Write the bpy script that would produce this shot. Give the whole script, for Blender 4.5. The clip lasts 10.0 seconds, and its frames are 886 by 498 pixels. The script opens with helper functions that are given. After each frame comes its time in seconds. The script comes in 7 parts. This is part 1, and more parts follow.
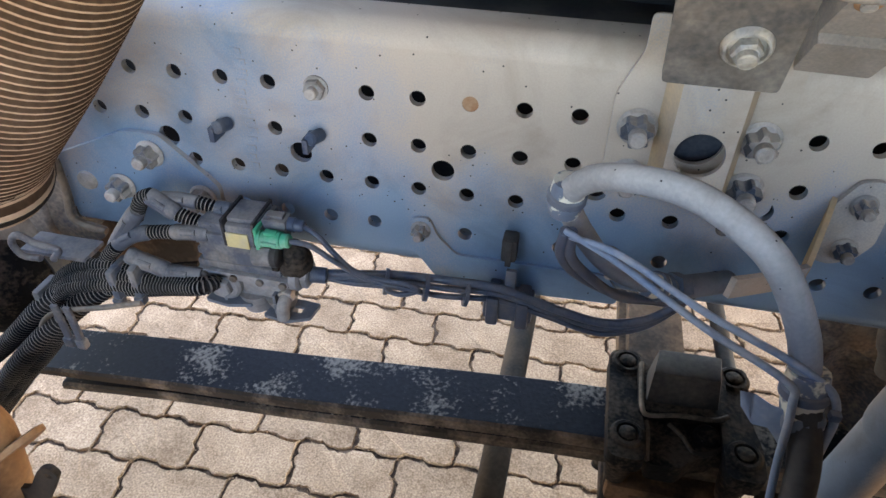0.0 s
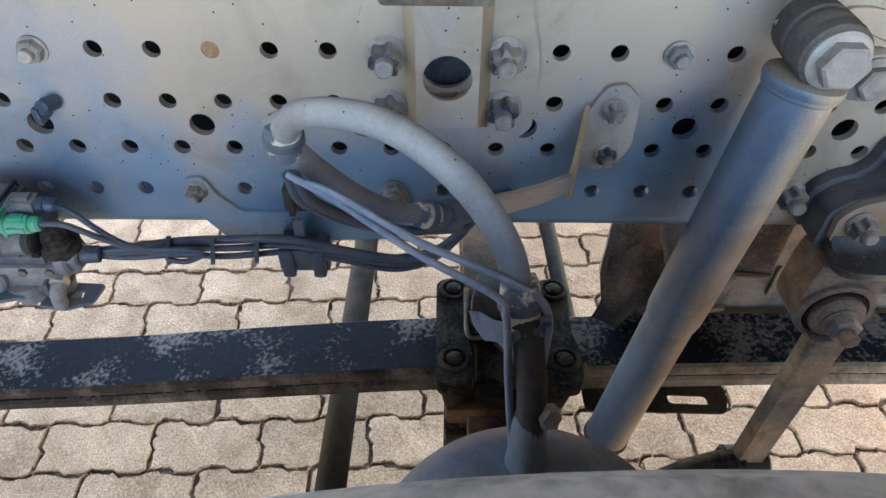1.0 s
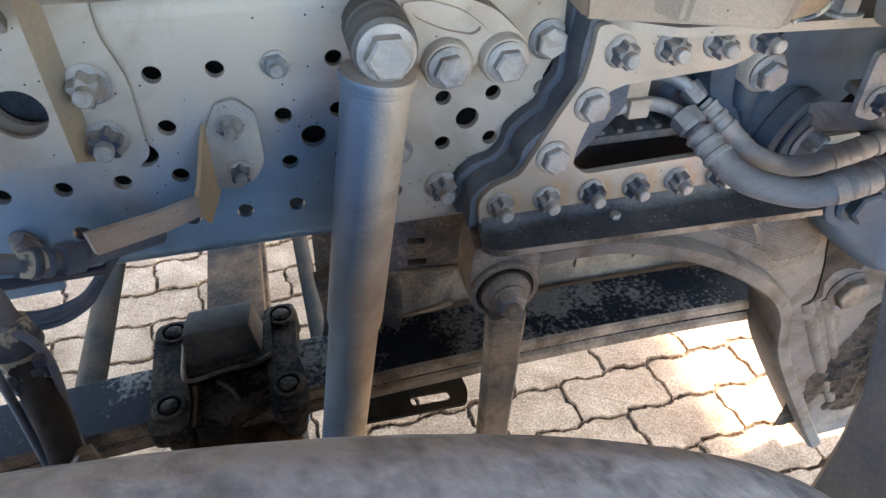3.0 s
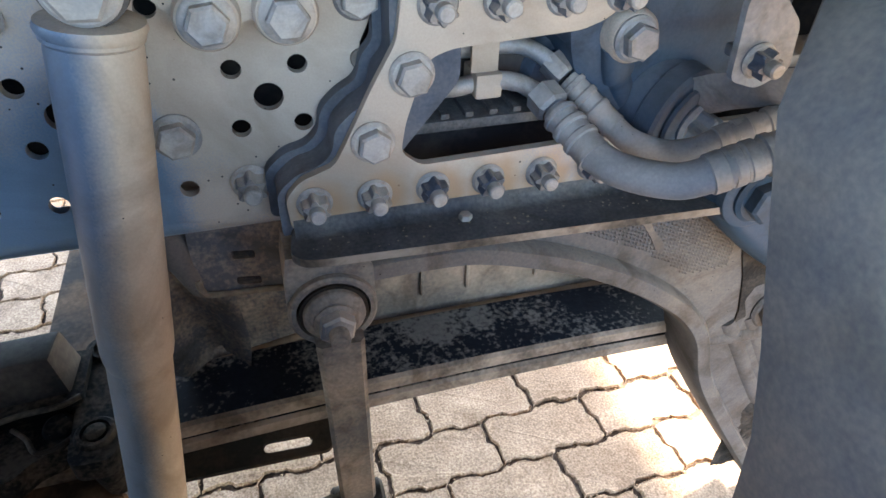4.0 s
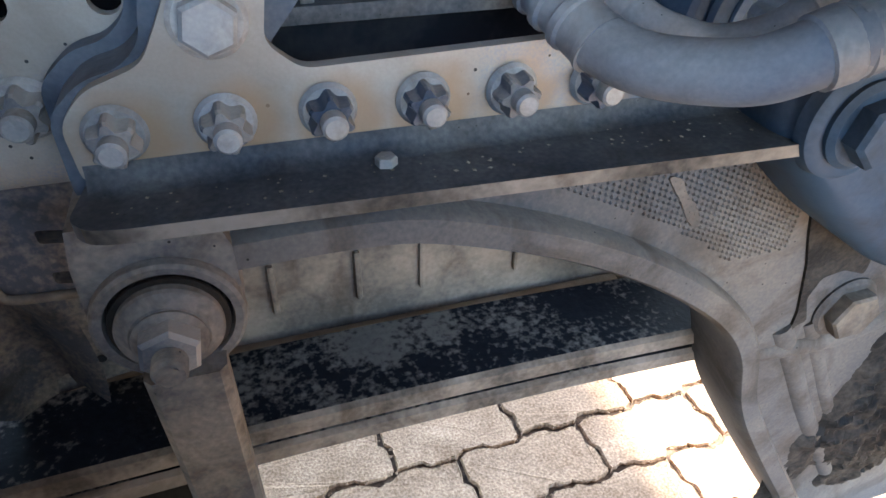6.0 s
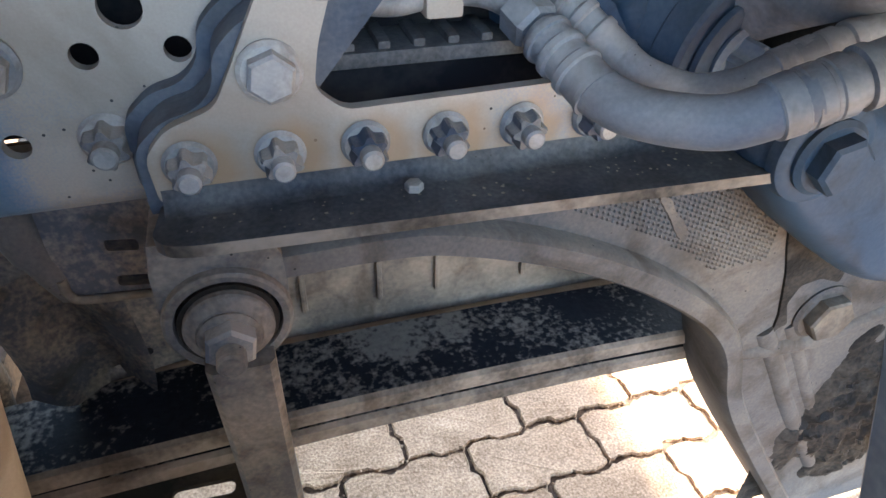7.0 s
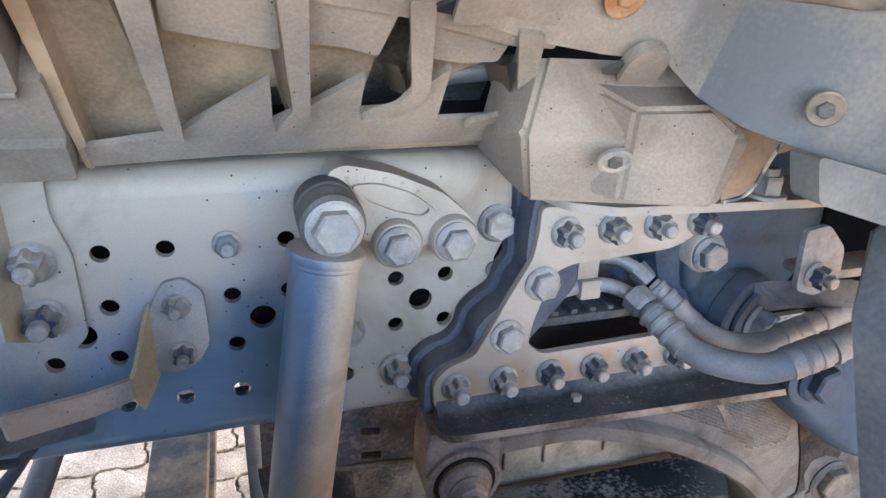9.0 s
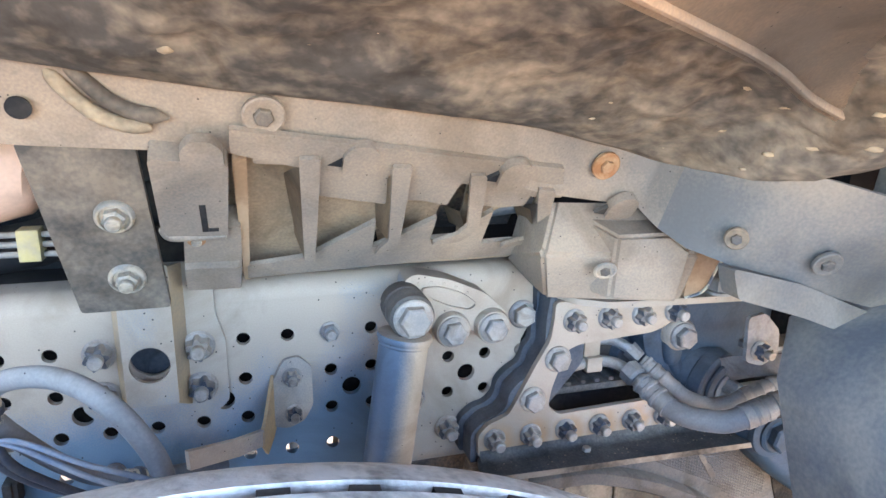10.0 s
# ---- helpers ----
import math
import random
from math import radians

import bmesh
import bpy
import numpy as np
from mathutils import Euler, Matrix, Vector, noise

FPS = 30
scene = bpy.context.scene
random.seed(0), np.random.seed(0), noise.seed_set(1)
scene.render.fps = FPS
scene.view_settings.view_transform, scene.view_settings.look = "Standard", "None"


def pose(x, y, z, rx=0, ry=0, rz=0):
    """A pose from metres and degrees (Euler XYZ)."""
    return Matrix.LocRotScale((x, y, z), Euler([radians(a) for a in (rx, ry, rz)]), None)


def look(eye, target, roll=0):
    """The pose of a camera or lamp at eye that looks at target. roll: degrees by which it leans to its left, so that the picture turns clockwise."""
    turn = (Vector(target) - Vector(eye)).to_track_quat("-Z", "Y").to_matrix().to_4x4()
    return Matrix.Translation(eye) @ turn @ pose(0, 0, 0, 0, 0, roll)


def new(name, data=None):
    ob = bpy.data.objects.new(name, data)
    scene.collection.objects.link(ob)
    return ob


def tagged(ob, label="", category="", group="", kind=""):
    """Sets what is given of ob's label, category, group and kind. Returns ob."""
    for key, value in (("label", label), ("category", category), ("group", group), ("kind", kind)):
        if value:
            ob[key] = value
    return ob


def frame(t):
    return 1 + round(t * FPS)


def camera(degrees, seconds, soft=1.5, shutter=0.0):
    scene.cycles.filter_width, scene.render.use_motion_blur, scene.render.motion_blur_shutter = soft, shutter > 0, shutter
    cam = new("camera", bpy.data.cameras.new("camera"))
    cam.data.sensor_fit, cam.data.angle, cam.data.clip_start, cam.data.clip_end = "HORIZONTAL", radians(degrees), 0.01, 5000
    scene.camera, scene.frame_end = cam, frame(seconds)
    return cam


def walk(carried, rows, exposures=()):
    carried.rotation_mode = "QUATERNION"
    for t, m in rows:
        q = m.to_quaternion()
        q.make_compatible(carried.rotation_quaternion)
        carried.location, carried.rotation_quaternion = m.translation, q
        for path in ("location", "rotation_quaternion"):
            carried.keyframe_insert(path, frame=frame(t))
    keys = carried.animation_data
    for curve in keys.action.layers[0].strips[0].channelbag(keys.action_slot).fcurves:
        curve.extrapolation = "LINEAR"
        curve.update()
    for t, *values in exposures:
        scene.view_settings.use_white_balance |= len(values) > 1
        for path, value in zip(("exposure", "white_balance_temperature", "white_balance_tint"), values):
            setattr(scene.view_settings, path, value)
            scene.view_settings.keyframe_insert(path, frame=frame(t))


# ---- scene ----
from mathutils.geometry import delaunay_2d_cdt

cam = camera(68.0, 10.0)
PATH = [
    (0, (0.243, -0.547, 1.131), (-0.082, 0.979, -0.121), 0.9),
    (0.2, (0.266, -0.538, 1.134), (-0.068, 0.921, -0.193), 0.1),
    (0.5, (0.284, -0.536, 1.126), (0.058, 0.902, -0.246), 0.7),
    (0.8, (0.319, -0.53, 1.125), (0.214, 0.916, -0.253), 0.6),
    (1, (0.347, -0.522, 1.122), (0.357, 0.926, -0.258), 0.7),
    (1.2, (0.359, -0.513, 1.124), (0.544, 0.912, -0.267), 1.9),
    (1.5, (0.385, -0.509, 1.113), (0.669, 0.913, -0.264), 1.5),
    (1.7, (0.401, -0.503, 1.129), (0.72, 0.877, -0.283), 2.2),
    (2, (0.433, -0.51, 1.116), (0.809, 0.904, -0.247), 1.2),
    (2.2, (0.444, -0.508, 1.115), (0.893, 0.902, -0.231), 2.0),
    (3.3, (0.585, -0.555, 1.099), (0.990, 0.906, -0.206), 1.5),
    (3.5, (0.605, -0.534, 1.081), (1.056, 0.915, -0.222), 1.8),
    (4, (0.716, -0.504, 1.012), (1.187, 0.999, -0.221), 1.7),
    (4.5, (0.759, -0.42, 0.953), (1.233, 1.085, -0.275), 1.4),
    (5, (0.81, -0.384, 0.882), (1.284, 1.127, -0.34), 1.1),
    (5.5, (0.811, -0.353, 0.859), (1.296, 1.156, -0.362), 1.6),
    (5.7, (0.810, -0.357, 0.853), (1.298, 1.168, -0.345), 1.3),
    (6.8, (0.795, -0.381, 0.885), (1.312, 1.10, -0.353), 1.6),
    (7, (0.787, -0.397, 0.899), (1.267, 1.115, -0.319), 1.5),
    (7.5, (0.746, -0.421, 0.96), (1.229, 1.095, -0.252), 1.6),
    (8, (0.697, -0.457, 1.019), (1.202, 1.147, -0.064), 1.7),
    (8.5, (0.636, -0.483, 1.066), (1.2, 1.191, 0.127), 2.5),
    (9, (0.567, -0.555, 1.081), (1.134, 1.197, 0.3), 2.0),
    (9.5, (0.52, -0.638, 1.104), (1.087, 1.188, 0.517), 1.3),
    (10, (0.463, -0.745, 1.159), (1.027, 1.103, 0.643), 1.1),
]
LIGHT = [(0.0, 4.10, 7350, 16), (0.8, 4.12, 6950, 12), (2.0, 4.24, 6750, 12), (3.5, 4.24, 6500, 11), (4.2, 4.23, 6400, 10), (4.7, 4.12, 6250, 10), (5.2, 4.06, 5950, 9), (6.8, 4.22, 6200, 10), (7.5, 4.24, 6350, 11), (8.0, 4.12, 6050, 11), (8.5, 4.40, 6350, 13), (9.0, 4.44, 6250, 14), (9.5, 4.50, 6450, 14), (10.0, 4.64, 6300, 13)]
walk(cam, [(t, look(eye, target, roll)) for t, eye, target, roll in PATH], LIGHT)
SUN_ELEV, SUN_AZ = 52.0, 24.0      # degrees; the azimuth is turned from +X towards +Y

# ---- world and sun ----
world = bpy.data.worlds.new("sky")
scene.world = world
world.use_nodes = True
wn = world.node_tree.nodes
sky = wn.new("ShaderNodeTexSky")
sky.sky_type = "NISHITA"
sky.sun_disc = False
sky.sun_elevation = radians(SUN_ELEV)
sky.sun_rotation = radians(90 - SUN_AZ)
wn["Background"].inputs["Strength"].default_value = 0.15
world.node_tree.links.new(sky.outputs["Color"], wn["Background"].inputs["Color"])
sun_data = bpy.data.lights.new("sun", "SUN")
sun_data.energy, sun_data.angle, sun_data.color = 2.1, radians(5.0), (1.0, 0.94, 0.86)
sun = new("sun", sun_data)
sun_dir = Vector((math.cos(radians(SUN_ELEV)) * math.cos(radians(SUN_AZ)), math.cos(radians(SUN_ELEV)) * math.sin(radians(SUN_AZ)), math.sin(radians(SUN_ELEV))))
sun.matrix_world = look(sun_dir * 20, (0, 0, 0))


# ---- materials ----
def surface(name, base, dust, amount=0.4, rough=0.5, metal=0.0, coarse=9.0, fine=160.0, bump=0.15, settle=0.0, speck=0.0, hard=0.12, vary=0.0, spec=0.5, grain=0.14, stretch=1.0, small=0.22, along=(), side_light=0.0, dots=75.0, stain=0.0, stain_size=14.0):
    """A worn surface: base colour, a dust coat in patches, fine grain, dark specks; settle adds dust on faces that look
    up. Faces that look forward can take more of the dust colour, which paints in warm light from the front.
    """
    share = small
    m = bpy.data.materials.new(name)
    m.use_nodes = True
    n, l = m.node_tree.nodes, m.node_tree.links
    b = n["Principled BSDF"]
    tc = n.new("ShaderNodeTexCoord")
    big, fines = n.new("ShaderNodeTexNoise"), n.new("ShaderNodeTexNoise")
    for node, scale, detail in ((big, coarse, 6.0), (fines, fine, 3.0)):
        node.inputs["Scale"].default_value = scale
        node.inputs["Detail"].default_value = detail
        l.new(tc.outputs["Object"], node.inputs["Vector"])
    if stretch != 1.0:
        mp = n.new("ShaderNodeMapping")
        mp.inputs["Scale"].default_value = (1, 1, stretch)
        l.new(tc.outputs["Object"], mp.inputs["Vector"])
        l.new(mp.outputs["Vector"], big.inputs["Vector"])
    add = n.new("ShaderNodeMath")
    add.operation = "MULTIPLY_ADD"
    add.inputs[1].default_value = share
    l.new(fines.outputs["Fac"], add.inputs[0])
    l.new(big.outputs["Fac"], add.inputs[2])
    level = add.outputs[0]
    if vary:
        # each piece shows its own stretch of the pattern
        own, shift = n.new("ShaderNodeObjectInfo"), n.new("ShaderNodeVectorMath")
        far_off = n.new("ShaderNodeMath")
        far_off.operation = "MULTIPLY"
        far_off.inputs[1].default_value = 37.0
        l.new(own.outputs["Random"], far_off.inputs[0])
        l.new(tc.outputs["Object"], shift.inputs[0])
        l.new(far_off.outputs[0], shift.inputs[1])
        for node in (big, fines):
            l.new(shift.outputs[0], node.inputs["Vector"])
    for axis, table in along:
        # how much of the dust colour each stretch of the truck takes
        place, way, more = n.new("ShaderNodeSeparateXYZ"), n.new("ShaderNodeValToRGB"), n.new("ShaderNodeMath")
        stretch_ = n.new("ShaderNodeMapRange")
        stretch_.inputs["From Min"].default_value, stretch_.inputs["From Max"].default_value = table[0][0], table[-1][0]
        l.new(tc.outputs["Object"], place.inputs[0])
        l.new(place.outputs[axis], stretch_.inputs["Value"])
        l.new(stretch_.outputs["Result"], way.inputs["Fac"])
        way.color_ramp.interpolation = "EASE"
        for k, (x, v) in enumerate(table):
            f = (x - table[0][0]) / (table[-1][0] - table[0][0])
            stop = way.color_ramp.elements[0] if k == 0 else way.color_ramp.elements[-1] if k == len(table) - 1 else way.color_ramp.elements.new(f)
            stop.position, stop.color = f, (v, v, v, 1)
        more.operation = "MULTIPLY_ADD"
        more.inputs[1].default_value = 0.5
        l.new(way.outputs["Color"], more.inputs[0])
        l.new(level, more.inputs[2])
        drop = n.new("ShaderNodeMath")
        drop.operation = "SUBTRACT"
        drop.inputs[1].default_value = 0.25
        l.new(more.outputs[0], drop.inputs[0])
        level = drop.outputs[0]
    if settle:
        geo, sep, up = n.new("ShaderNodeNewGeometry"), n.new("ShaderNodeSeparateXYZ"), n.new("ShaderNodeMath")
        l.new(geo.outputs["Normal"], sep.inputs[0])
        up.operation = "MULTIPLY_ADD"
        up.inputs[1].default_value = settle
        l.new(sep.outputs["Z"], up.inputs[0])
        l.new(level, up.inputs[2])
        level = up.outputs[0]
    # more dust colour towards the front: warm light painted into the surface
    if side_light:
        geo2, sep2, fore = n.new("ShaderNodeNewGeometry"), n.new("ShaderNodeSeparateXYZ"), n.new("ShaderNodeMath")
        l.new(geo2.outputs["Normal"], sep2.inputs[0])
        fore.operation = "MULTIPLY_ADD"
        fore.inputs[1].default_value = side_light
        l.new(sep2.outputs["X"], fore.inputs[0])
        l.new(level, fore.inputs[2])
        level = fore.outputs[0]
    ramp = n.new("ShaderNodeMapRange")
    mid = 0.5 + 0.5 * share + (0.5 - amount) * 0.5
    ramp.inputs["From Min"].default_value = mid - hard
    ramp.inputs["From Max"].default_value = mid + hard
    l.new(level, ramp.inputs["Value"])
    mix = n.new("ShaderNodeMix")
    mix.data_type = "RGBA"
    l.new(ramp.outputs["Result"], mix.inputs["Factor"])
    mix.inputs[6].default_value, mix.inputs[7].default_value = (*base, 1), (*dust, 1)
    colour = mix.outputs[2]
    tint = n.new("ShaderNodeMix")
    tint.data_type, tint.blend_type = "RGBA", "MULTIPLY"
    tint.inputs["Factor"].default_value = grain
    grey = n.new("ShaderNodeMapRange")
    grey.inputs["From Min"].default_value, grey.inputs["From Max"].default_value = 0.3, 0.7
    grey.inputs["To Min"].default_value, grey.inputs["To Max"].default_value = 0.55, 1.25
    l.new(fines.outputs["Fac"], grey.inputs["Value"])
    l.new(colour, tint.inputs[6])
    l.new(grey.outputs["Result"], tint.inputs[7])
    colour = tint.outputs[2]
    if stain:
        # grease and washed-down dirt in uneven blots
        blot, reach, soil = n.new("ShaderNodeTexNoise"), n.new("ShaderNodeMapRange"), n.new("ShaderNodeMix")
        blot.inputs["Scale"].default_value, blot.inputs["Detail"].default_value = stain_size, 9.0
        blot.inputs["Roughness"].default_value, blot.inputs["Distortion"].default_value = 0.62, 0.8
        l.new(tc.outputs["Object"], blot.inputs["Vector"])
        reach.inputs["From Min"].default_value, reach.inputs["From Max"].default_value = 0.47, 0.66
        reach.inputs["To Max"].default_value = stain
        l.new(blot.outputs["Fac"], reach.inputs["Value"])
        soil.data_type, soil.blend_type = "RGBA", "MULTIPLY"
        l.new(reach.outputs["Result"], soil.inputs["Factor"])
        l.new(colour, soil.inputs[6])
        soil.inputs[7].default_value = (0.36, 0.30, 0.24, 1)
        colour = soil.outputs[2]
    if speck:
        vor, less, dot = n.new("ShaderNodeTexVoronoi"), n.new("ShaderNodeMath"), n.new("ShaderNodeMix")
        vor.inputs["Scale"].default_value = dots
        l.new(tc.outputs["Object"], vor.inputs["Vector"])
        less.operation = "LESS_THAN"
        less.inputs[1].default_value = speck
        l.new(vor.outputs["Distance"], less.inputs[0])
        dot.data_type = "RGBA"
        l.new(less.outputs[0], dot.inputs["Factor"])
        l.new(colour, dot.inputs[6])
        dot.inputs[7].default_value = (0.03, 0.028, 0.025, 1)
        colour = dot.outputs[2]
    if vary:
        info, hsv, span = n.new("ShaderNodeObjectInfo"), n.new("ShaderNodeHueSaturation"), n.new("ShaderNodeMapRange")
        span.inputs["To Min"].default_value, span.inputs["To Max"].default_value = 1 - vary, 1 + vary
        l.new(info.outputs["Random"], span.inputs["Value"])
        l.new(span.outputs["Result"], hsv.inputs["Value"])
        l.new(colour, hsv.inputs["Color"])
        colour = hsv.outputs["Color"]
    l.new(colour, b.inputs["Base Color"])
    rr = n.new("ShaderNodeMapRange")
    rr.inputs["To Min"].default_value, rr.inputs["To Max"].default_value = rough, min(1.0, rough + 0.35)
    l.new(ramp.outputs["Result"], rr.inputs["Value"])
    l.new(rr.outputs["Result"], b.inputs["Roughness"])
    mm = n.new("ShaderNodeMapRange")
    mm.inputs["To Min"].default_value, mm.inputs["To Max"].default_value = metal, metal * 0.25
    l.new(ramp.outputs["Result"], mm.inputs["Value"])
    l.new(mm.outputs["Result"], b.inputs["Metallic"])
    b.inputs["Specular IOR Level"].default_value = spec
    bp = n.new("ShaderNodeBump")
    bp.inputs["Strength"].default_value = bump
    bp.inputs["Distance"].default_value = 0.002
    l.new(level, bp.inputs["Height"])
    l.new(bp.outputs["Normal"], b.inputs["Normal"])
    return m


# Along X and Z, warm light and blue shade are painted as dust.
PAINT = surface("chassis_paint", (0.185, 0.295, 0.415), (0.42, 0.352, 0.278), 0.52, 0.30, 0.4, 5.2, 600, 0.05, 0.07, 0.072, 0.10, stretch=0.6, side_light=0.10, along=(("X", ((-0.4, 0.66), (-0.22, 0.62), (-0.12, 0.54), (0.0, 0.50), (0.2, 0.46), (0.33, 0.58), (0.39, 0.52), (0.44, 0.42), (0.475, 0.44), (0.53, 0.50), (0.57, 0.42), (0.62, 0.50), (0.66, 0.92), (0.72, 1.0), (0.80, 0.96), (1.2, 0.92))), ("Z", ((0.64, 0.14), (0.72, 0.22), (0.77, 0.34), (0.83, 0.56), (0.93, 0.64)))), stain=0.40, stain_size=7.5)
PAINT_BOLT = surface("painted_bolt", (0.16, 0.180, 0.205), (0.44, 0.385, 0.32), 0.62, 0.38, 0.25, 18.0, 500, 0.12, 0.08, vary=0.12, side_light=0.12, hard=0.22, small=0.12, stain=0.5, stain_size=45.0)
CAST = surface("dusty_cast_iron", (0.064, 0.066, 0.070), (0.180, 0.152, 0.124), 0.48, 0.62, 0.05, 7.0, 320, 0.45, 0.15, 0.06, 0.20, spec=0.25, side_light=0.08, small=0.25, stain=0.7)
STEEL_BLUE = surface("primed_steel", (0.066, 0.112, 0.170), (0.22, 0.215, 0.205), 0.38, 0.45, 0.1, 7.0, 300, 0.15, 0.08, hard=0.24, small=0.18, spec=0.3, stain=0.4, stain_size=16.0)
BLACK = surface("black_spring_paint", (0.016, 0.018, 0.023), (0.165, 0.150, 0.130), 0.40, 0.58, 0.0, 11.0, 165, 0.60, 0.0, hard=0.07, small=0.60, spec=0.035, grain=0.45, along=(("X", ((-0.6, 0.22), (-0.45, 0.26), (-0.35, 0.24), (-0.27, 0.30), (-0.15, 0.38), (0.0, 0.46), (0.3, 0.42), (0.45, 0.52), (0.58, 0.63), (0.72, 0.64), (0.90, 0.60), (1.05, 0.50), (1.15, 0.36), (1.3, 0.26))),))
BLACK_PLATE = surface("dark_flange_paint", (0.034, 0.039, 0.047), (0.16, 0.148, 0.132), 0.40, 0.5, 0.0, 13.0, 300, 0.35, 0.0, hard=0.22, small=0.35, spec=0.3, grain=0.3, speck=0.05, dots=120, stain=0.5, stain_size=24.0)
GREASE = surface("oily_black_iron", (0.0085, 0.0088, 0.0095), (0.062, 0.050, 0.039), 0.38, 0.65, 0.0, 26.0, 190, 0.8, 0.10, hard=0.11, spec=0.05, small=0.5, grain=0.4)
PLASTIC = surface("dusty_grey_plastic", (0.140, 0.131, 0.122), (0.335, 0.266, 0.202), 0.50, 0.55, 0.0, 6.0, 400, 0.22, 0.0, 0.06, 0.17, spec=0.35, small=0.2, stain=0.42, stain_size=8.0)
RECESS = surface("tan_stained_plastic", (0.185, 0.148, 0.110), (0.37, 0.278, 0.190), 0.52, 0.6, 0.0, 9.0, 300, 0.2, 0.0, 0.05, 0.15, spec=0.3, small=0.25, stain=0.5, stain_size=13.0)
LINER = surface("black_liner_plastic", (0.09, 0.10, 0.115), (0.21, 0.195, 0.172), 0.42, 0.55, 0.0, 8.0, 200, 0.18, 0.0, hard=0.13, spec=0.4, stain=0.3, stain_size=9.0)
MUD = surface("mud_caked_fender", (0.080, 0.077, 0.074), (0.25, 0.215, 0.170), 0.40, 0.85, 0.0, 9.0, 60, 1.0, 0.0, hard=0.20, small=0.6, grain=0.5, spec=0.2, along=(("X", ((0.0, 0.16), (0.35, 0.25), (0.6, 0.46), (0.85, 0.64), (1.1, 0.62))),), stain=0.6, stain_size=16.0)
RUBBER = surface("rubber", (0.014, 0.015, 0.017), (0.085, 0.078, 0.07), 0.32, 0.65, 0.0, 14.0, 160, 0.4, 0.08, hard=0.16, spec=0.18)
TYRE = surface("tyre_rubber", (0.15, 0.148, 0.145), (0.56, 0.535, 0.505), 0.56, 0.75, 0.0, 26.0, 130, 1.0, 0.14, hard=0.2, small=0.6, stain=0.4, stain_size=30.0)
HOSE = surface("grey_hose_rubber", (0.085, 0.108, 0.142), (0.32, 0.298, 0.270), 0.50, 0.6, 0.0, 7.0, 400, 0.12, 0.20, speck=0.05, hard=0.26, small=0.12, stain=0.35, stain_size=18.0)
CABLE = surface("dark_cable", (0.034, 0.053, 0.087), (0.105, 0.110, 0.120), 0.35, 0.42, 0.0, 40.0, 300, 0.1, 0.12)
CABLE_PALE = surface("pale_cable", (0.13, 0.175, 0.24), (0.25, 0.26, 0.27), 0.4, 0.45, 0.0, 40.0, 300, 0.05, 0.1)
LOOM = surface("corrugated_loom", (0.010, 0.011, 0.013), (0.042, 0.039, 0.035), 0.36, 0.6, 0.0, 30.0, 300, 0.1, 0.08, spec=0.04)
GREYPLUG = surface("grey_connector", (0.07, 0.083, 0.105), (0.22, 0.205, 0.185), 0.38, 0.5, 0.0, 25.0, 300, 0.12, 0.18, spec=0.3, stain=0.4, stain_size=40.0)
ALLOY = surface("dusty_alloy", (0.125, 0.150, 0.185), (0.31, 0.285, 0.255), 0.45, 0.45, 0.15, 12.0, 300, 0.3, 0.22, hard=0.22, stain=0.5, stain_size=40.0)
GREEN = surface("green_plastic", (0.02, 0.33, 0.17), (0.16, 0.36, 0.25), 0.35, 0.45, 0.0, 60.0, 300, 0.05)
YELLOW = surface("faded_label", (0.50, 0.42, 0.20), (0.42, 0.36, 0.24), 0.4, 0.6, 0.0, 60.0, 300, 0.05)
TAN = surface("tan_dusty_duct", (0.23, 0.115, 0.048), (0.42, 0.245, 0.12), 0.52, 0.65, 0.0, 8.0, 150, 0.2, 0.15, spec=0.3, stain=0.4, stain_size=9.0)
# Brighter copy of CAST: stronger light put into the link's colour.
LINK_LIT = surface("dusty_lit_link_forging", (0.105, 0.100, 0.096), (0.30, 0.240, 0.180), 0.50, 0.62, 0.05, 12.0, 260, 0.45, 0.12, 0.06, 0.16, spec=0.25, small=0.3, stain=0.6, stain_size=34.0)
RUST = surface("rusty_steel", (0.26, 0.12, 0.05), (0.33, 0.22, 0.13), 0.5, 0.75, 0.0, 60.0, 300, 0.3)
BROWN = surface("dusty_brown_steel", (0.020, 0.0165, 0.013), (0.066, 0.048, 0.033), 0.40, 0.7, 0.0, 12.0, 180, 0.3, 0.06, spec=0.12)
AXLE = surface("rusty_axle_forging", (0.040, 0.028, 0.019), (0.17, 0.105, 0.062), 0.42, 0.8, 0.0, 14.0, 160, 0.6, 0.0, hard=0.14, spec=0.15, stain=0.6, stain_size=30.0)
LOOM_RIDGE = surface("dust_on_loom_ribs", (0.050, 0.051, 0.054), (0.20, 0.183, 0.162), 0.50, 0.7, 0.0, 18.0, 300, 0.1, 0.14, spec=0.2)
# Shade between the duct's ribs, put in as a darker colour.
DUCT_GROOVE = surface("shaded_duct_groove", (0.055, 0.031, 0.017), (0.12, 0.074, 0.044), 0.45, 0.7, 0.0, 8.0, 150, 0.2, spec=0.1)
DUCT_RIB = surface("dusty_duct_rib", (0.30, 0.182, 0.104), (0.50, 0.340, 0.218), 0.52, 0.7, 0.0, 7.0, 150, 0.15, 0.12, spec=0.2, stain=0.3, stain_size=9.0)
ZINC = surface("dull_zinc", (0.30, 0.29, 0.27), (0.42, 0.36, 0.28), 0.45, 0.45, 0.35, 60.0, 300, 0.1, vary=0.1, stain=0.6, stain_size=60.0)
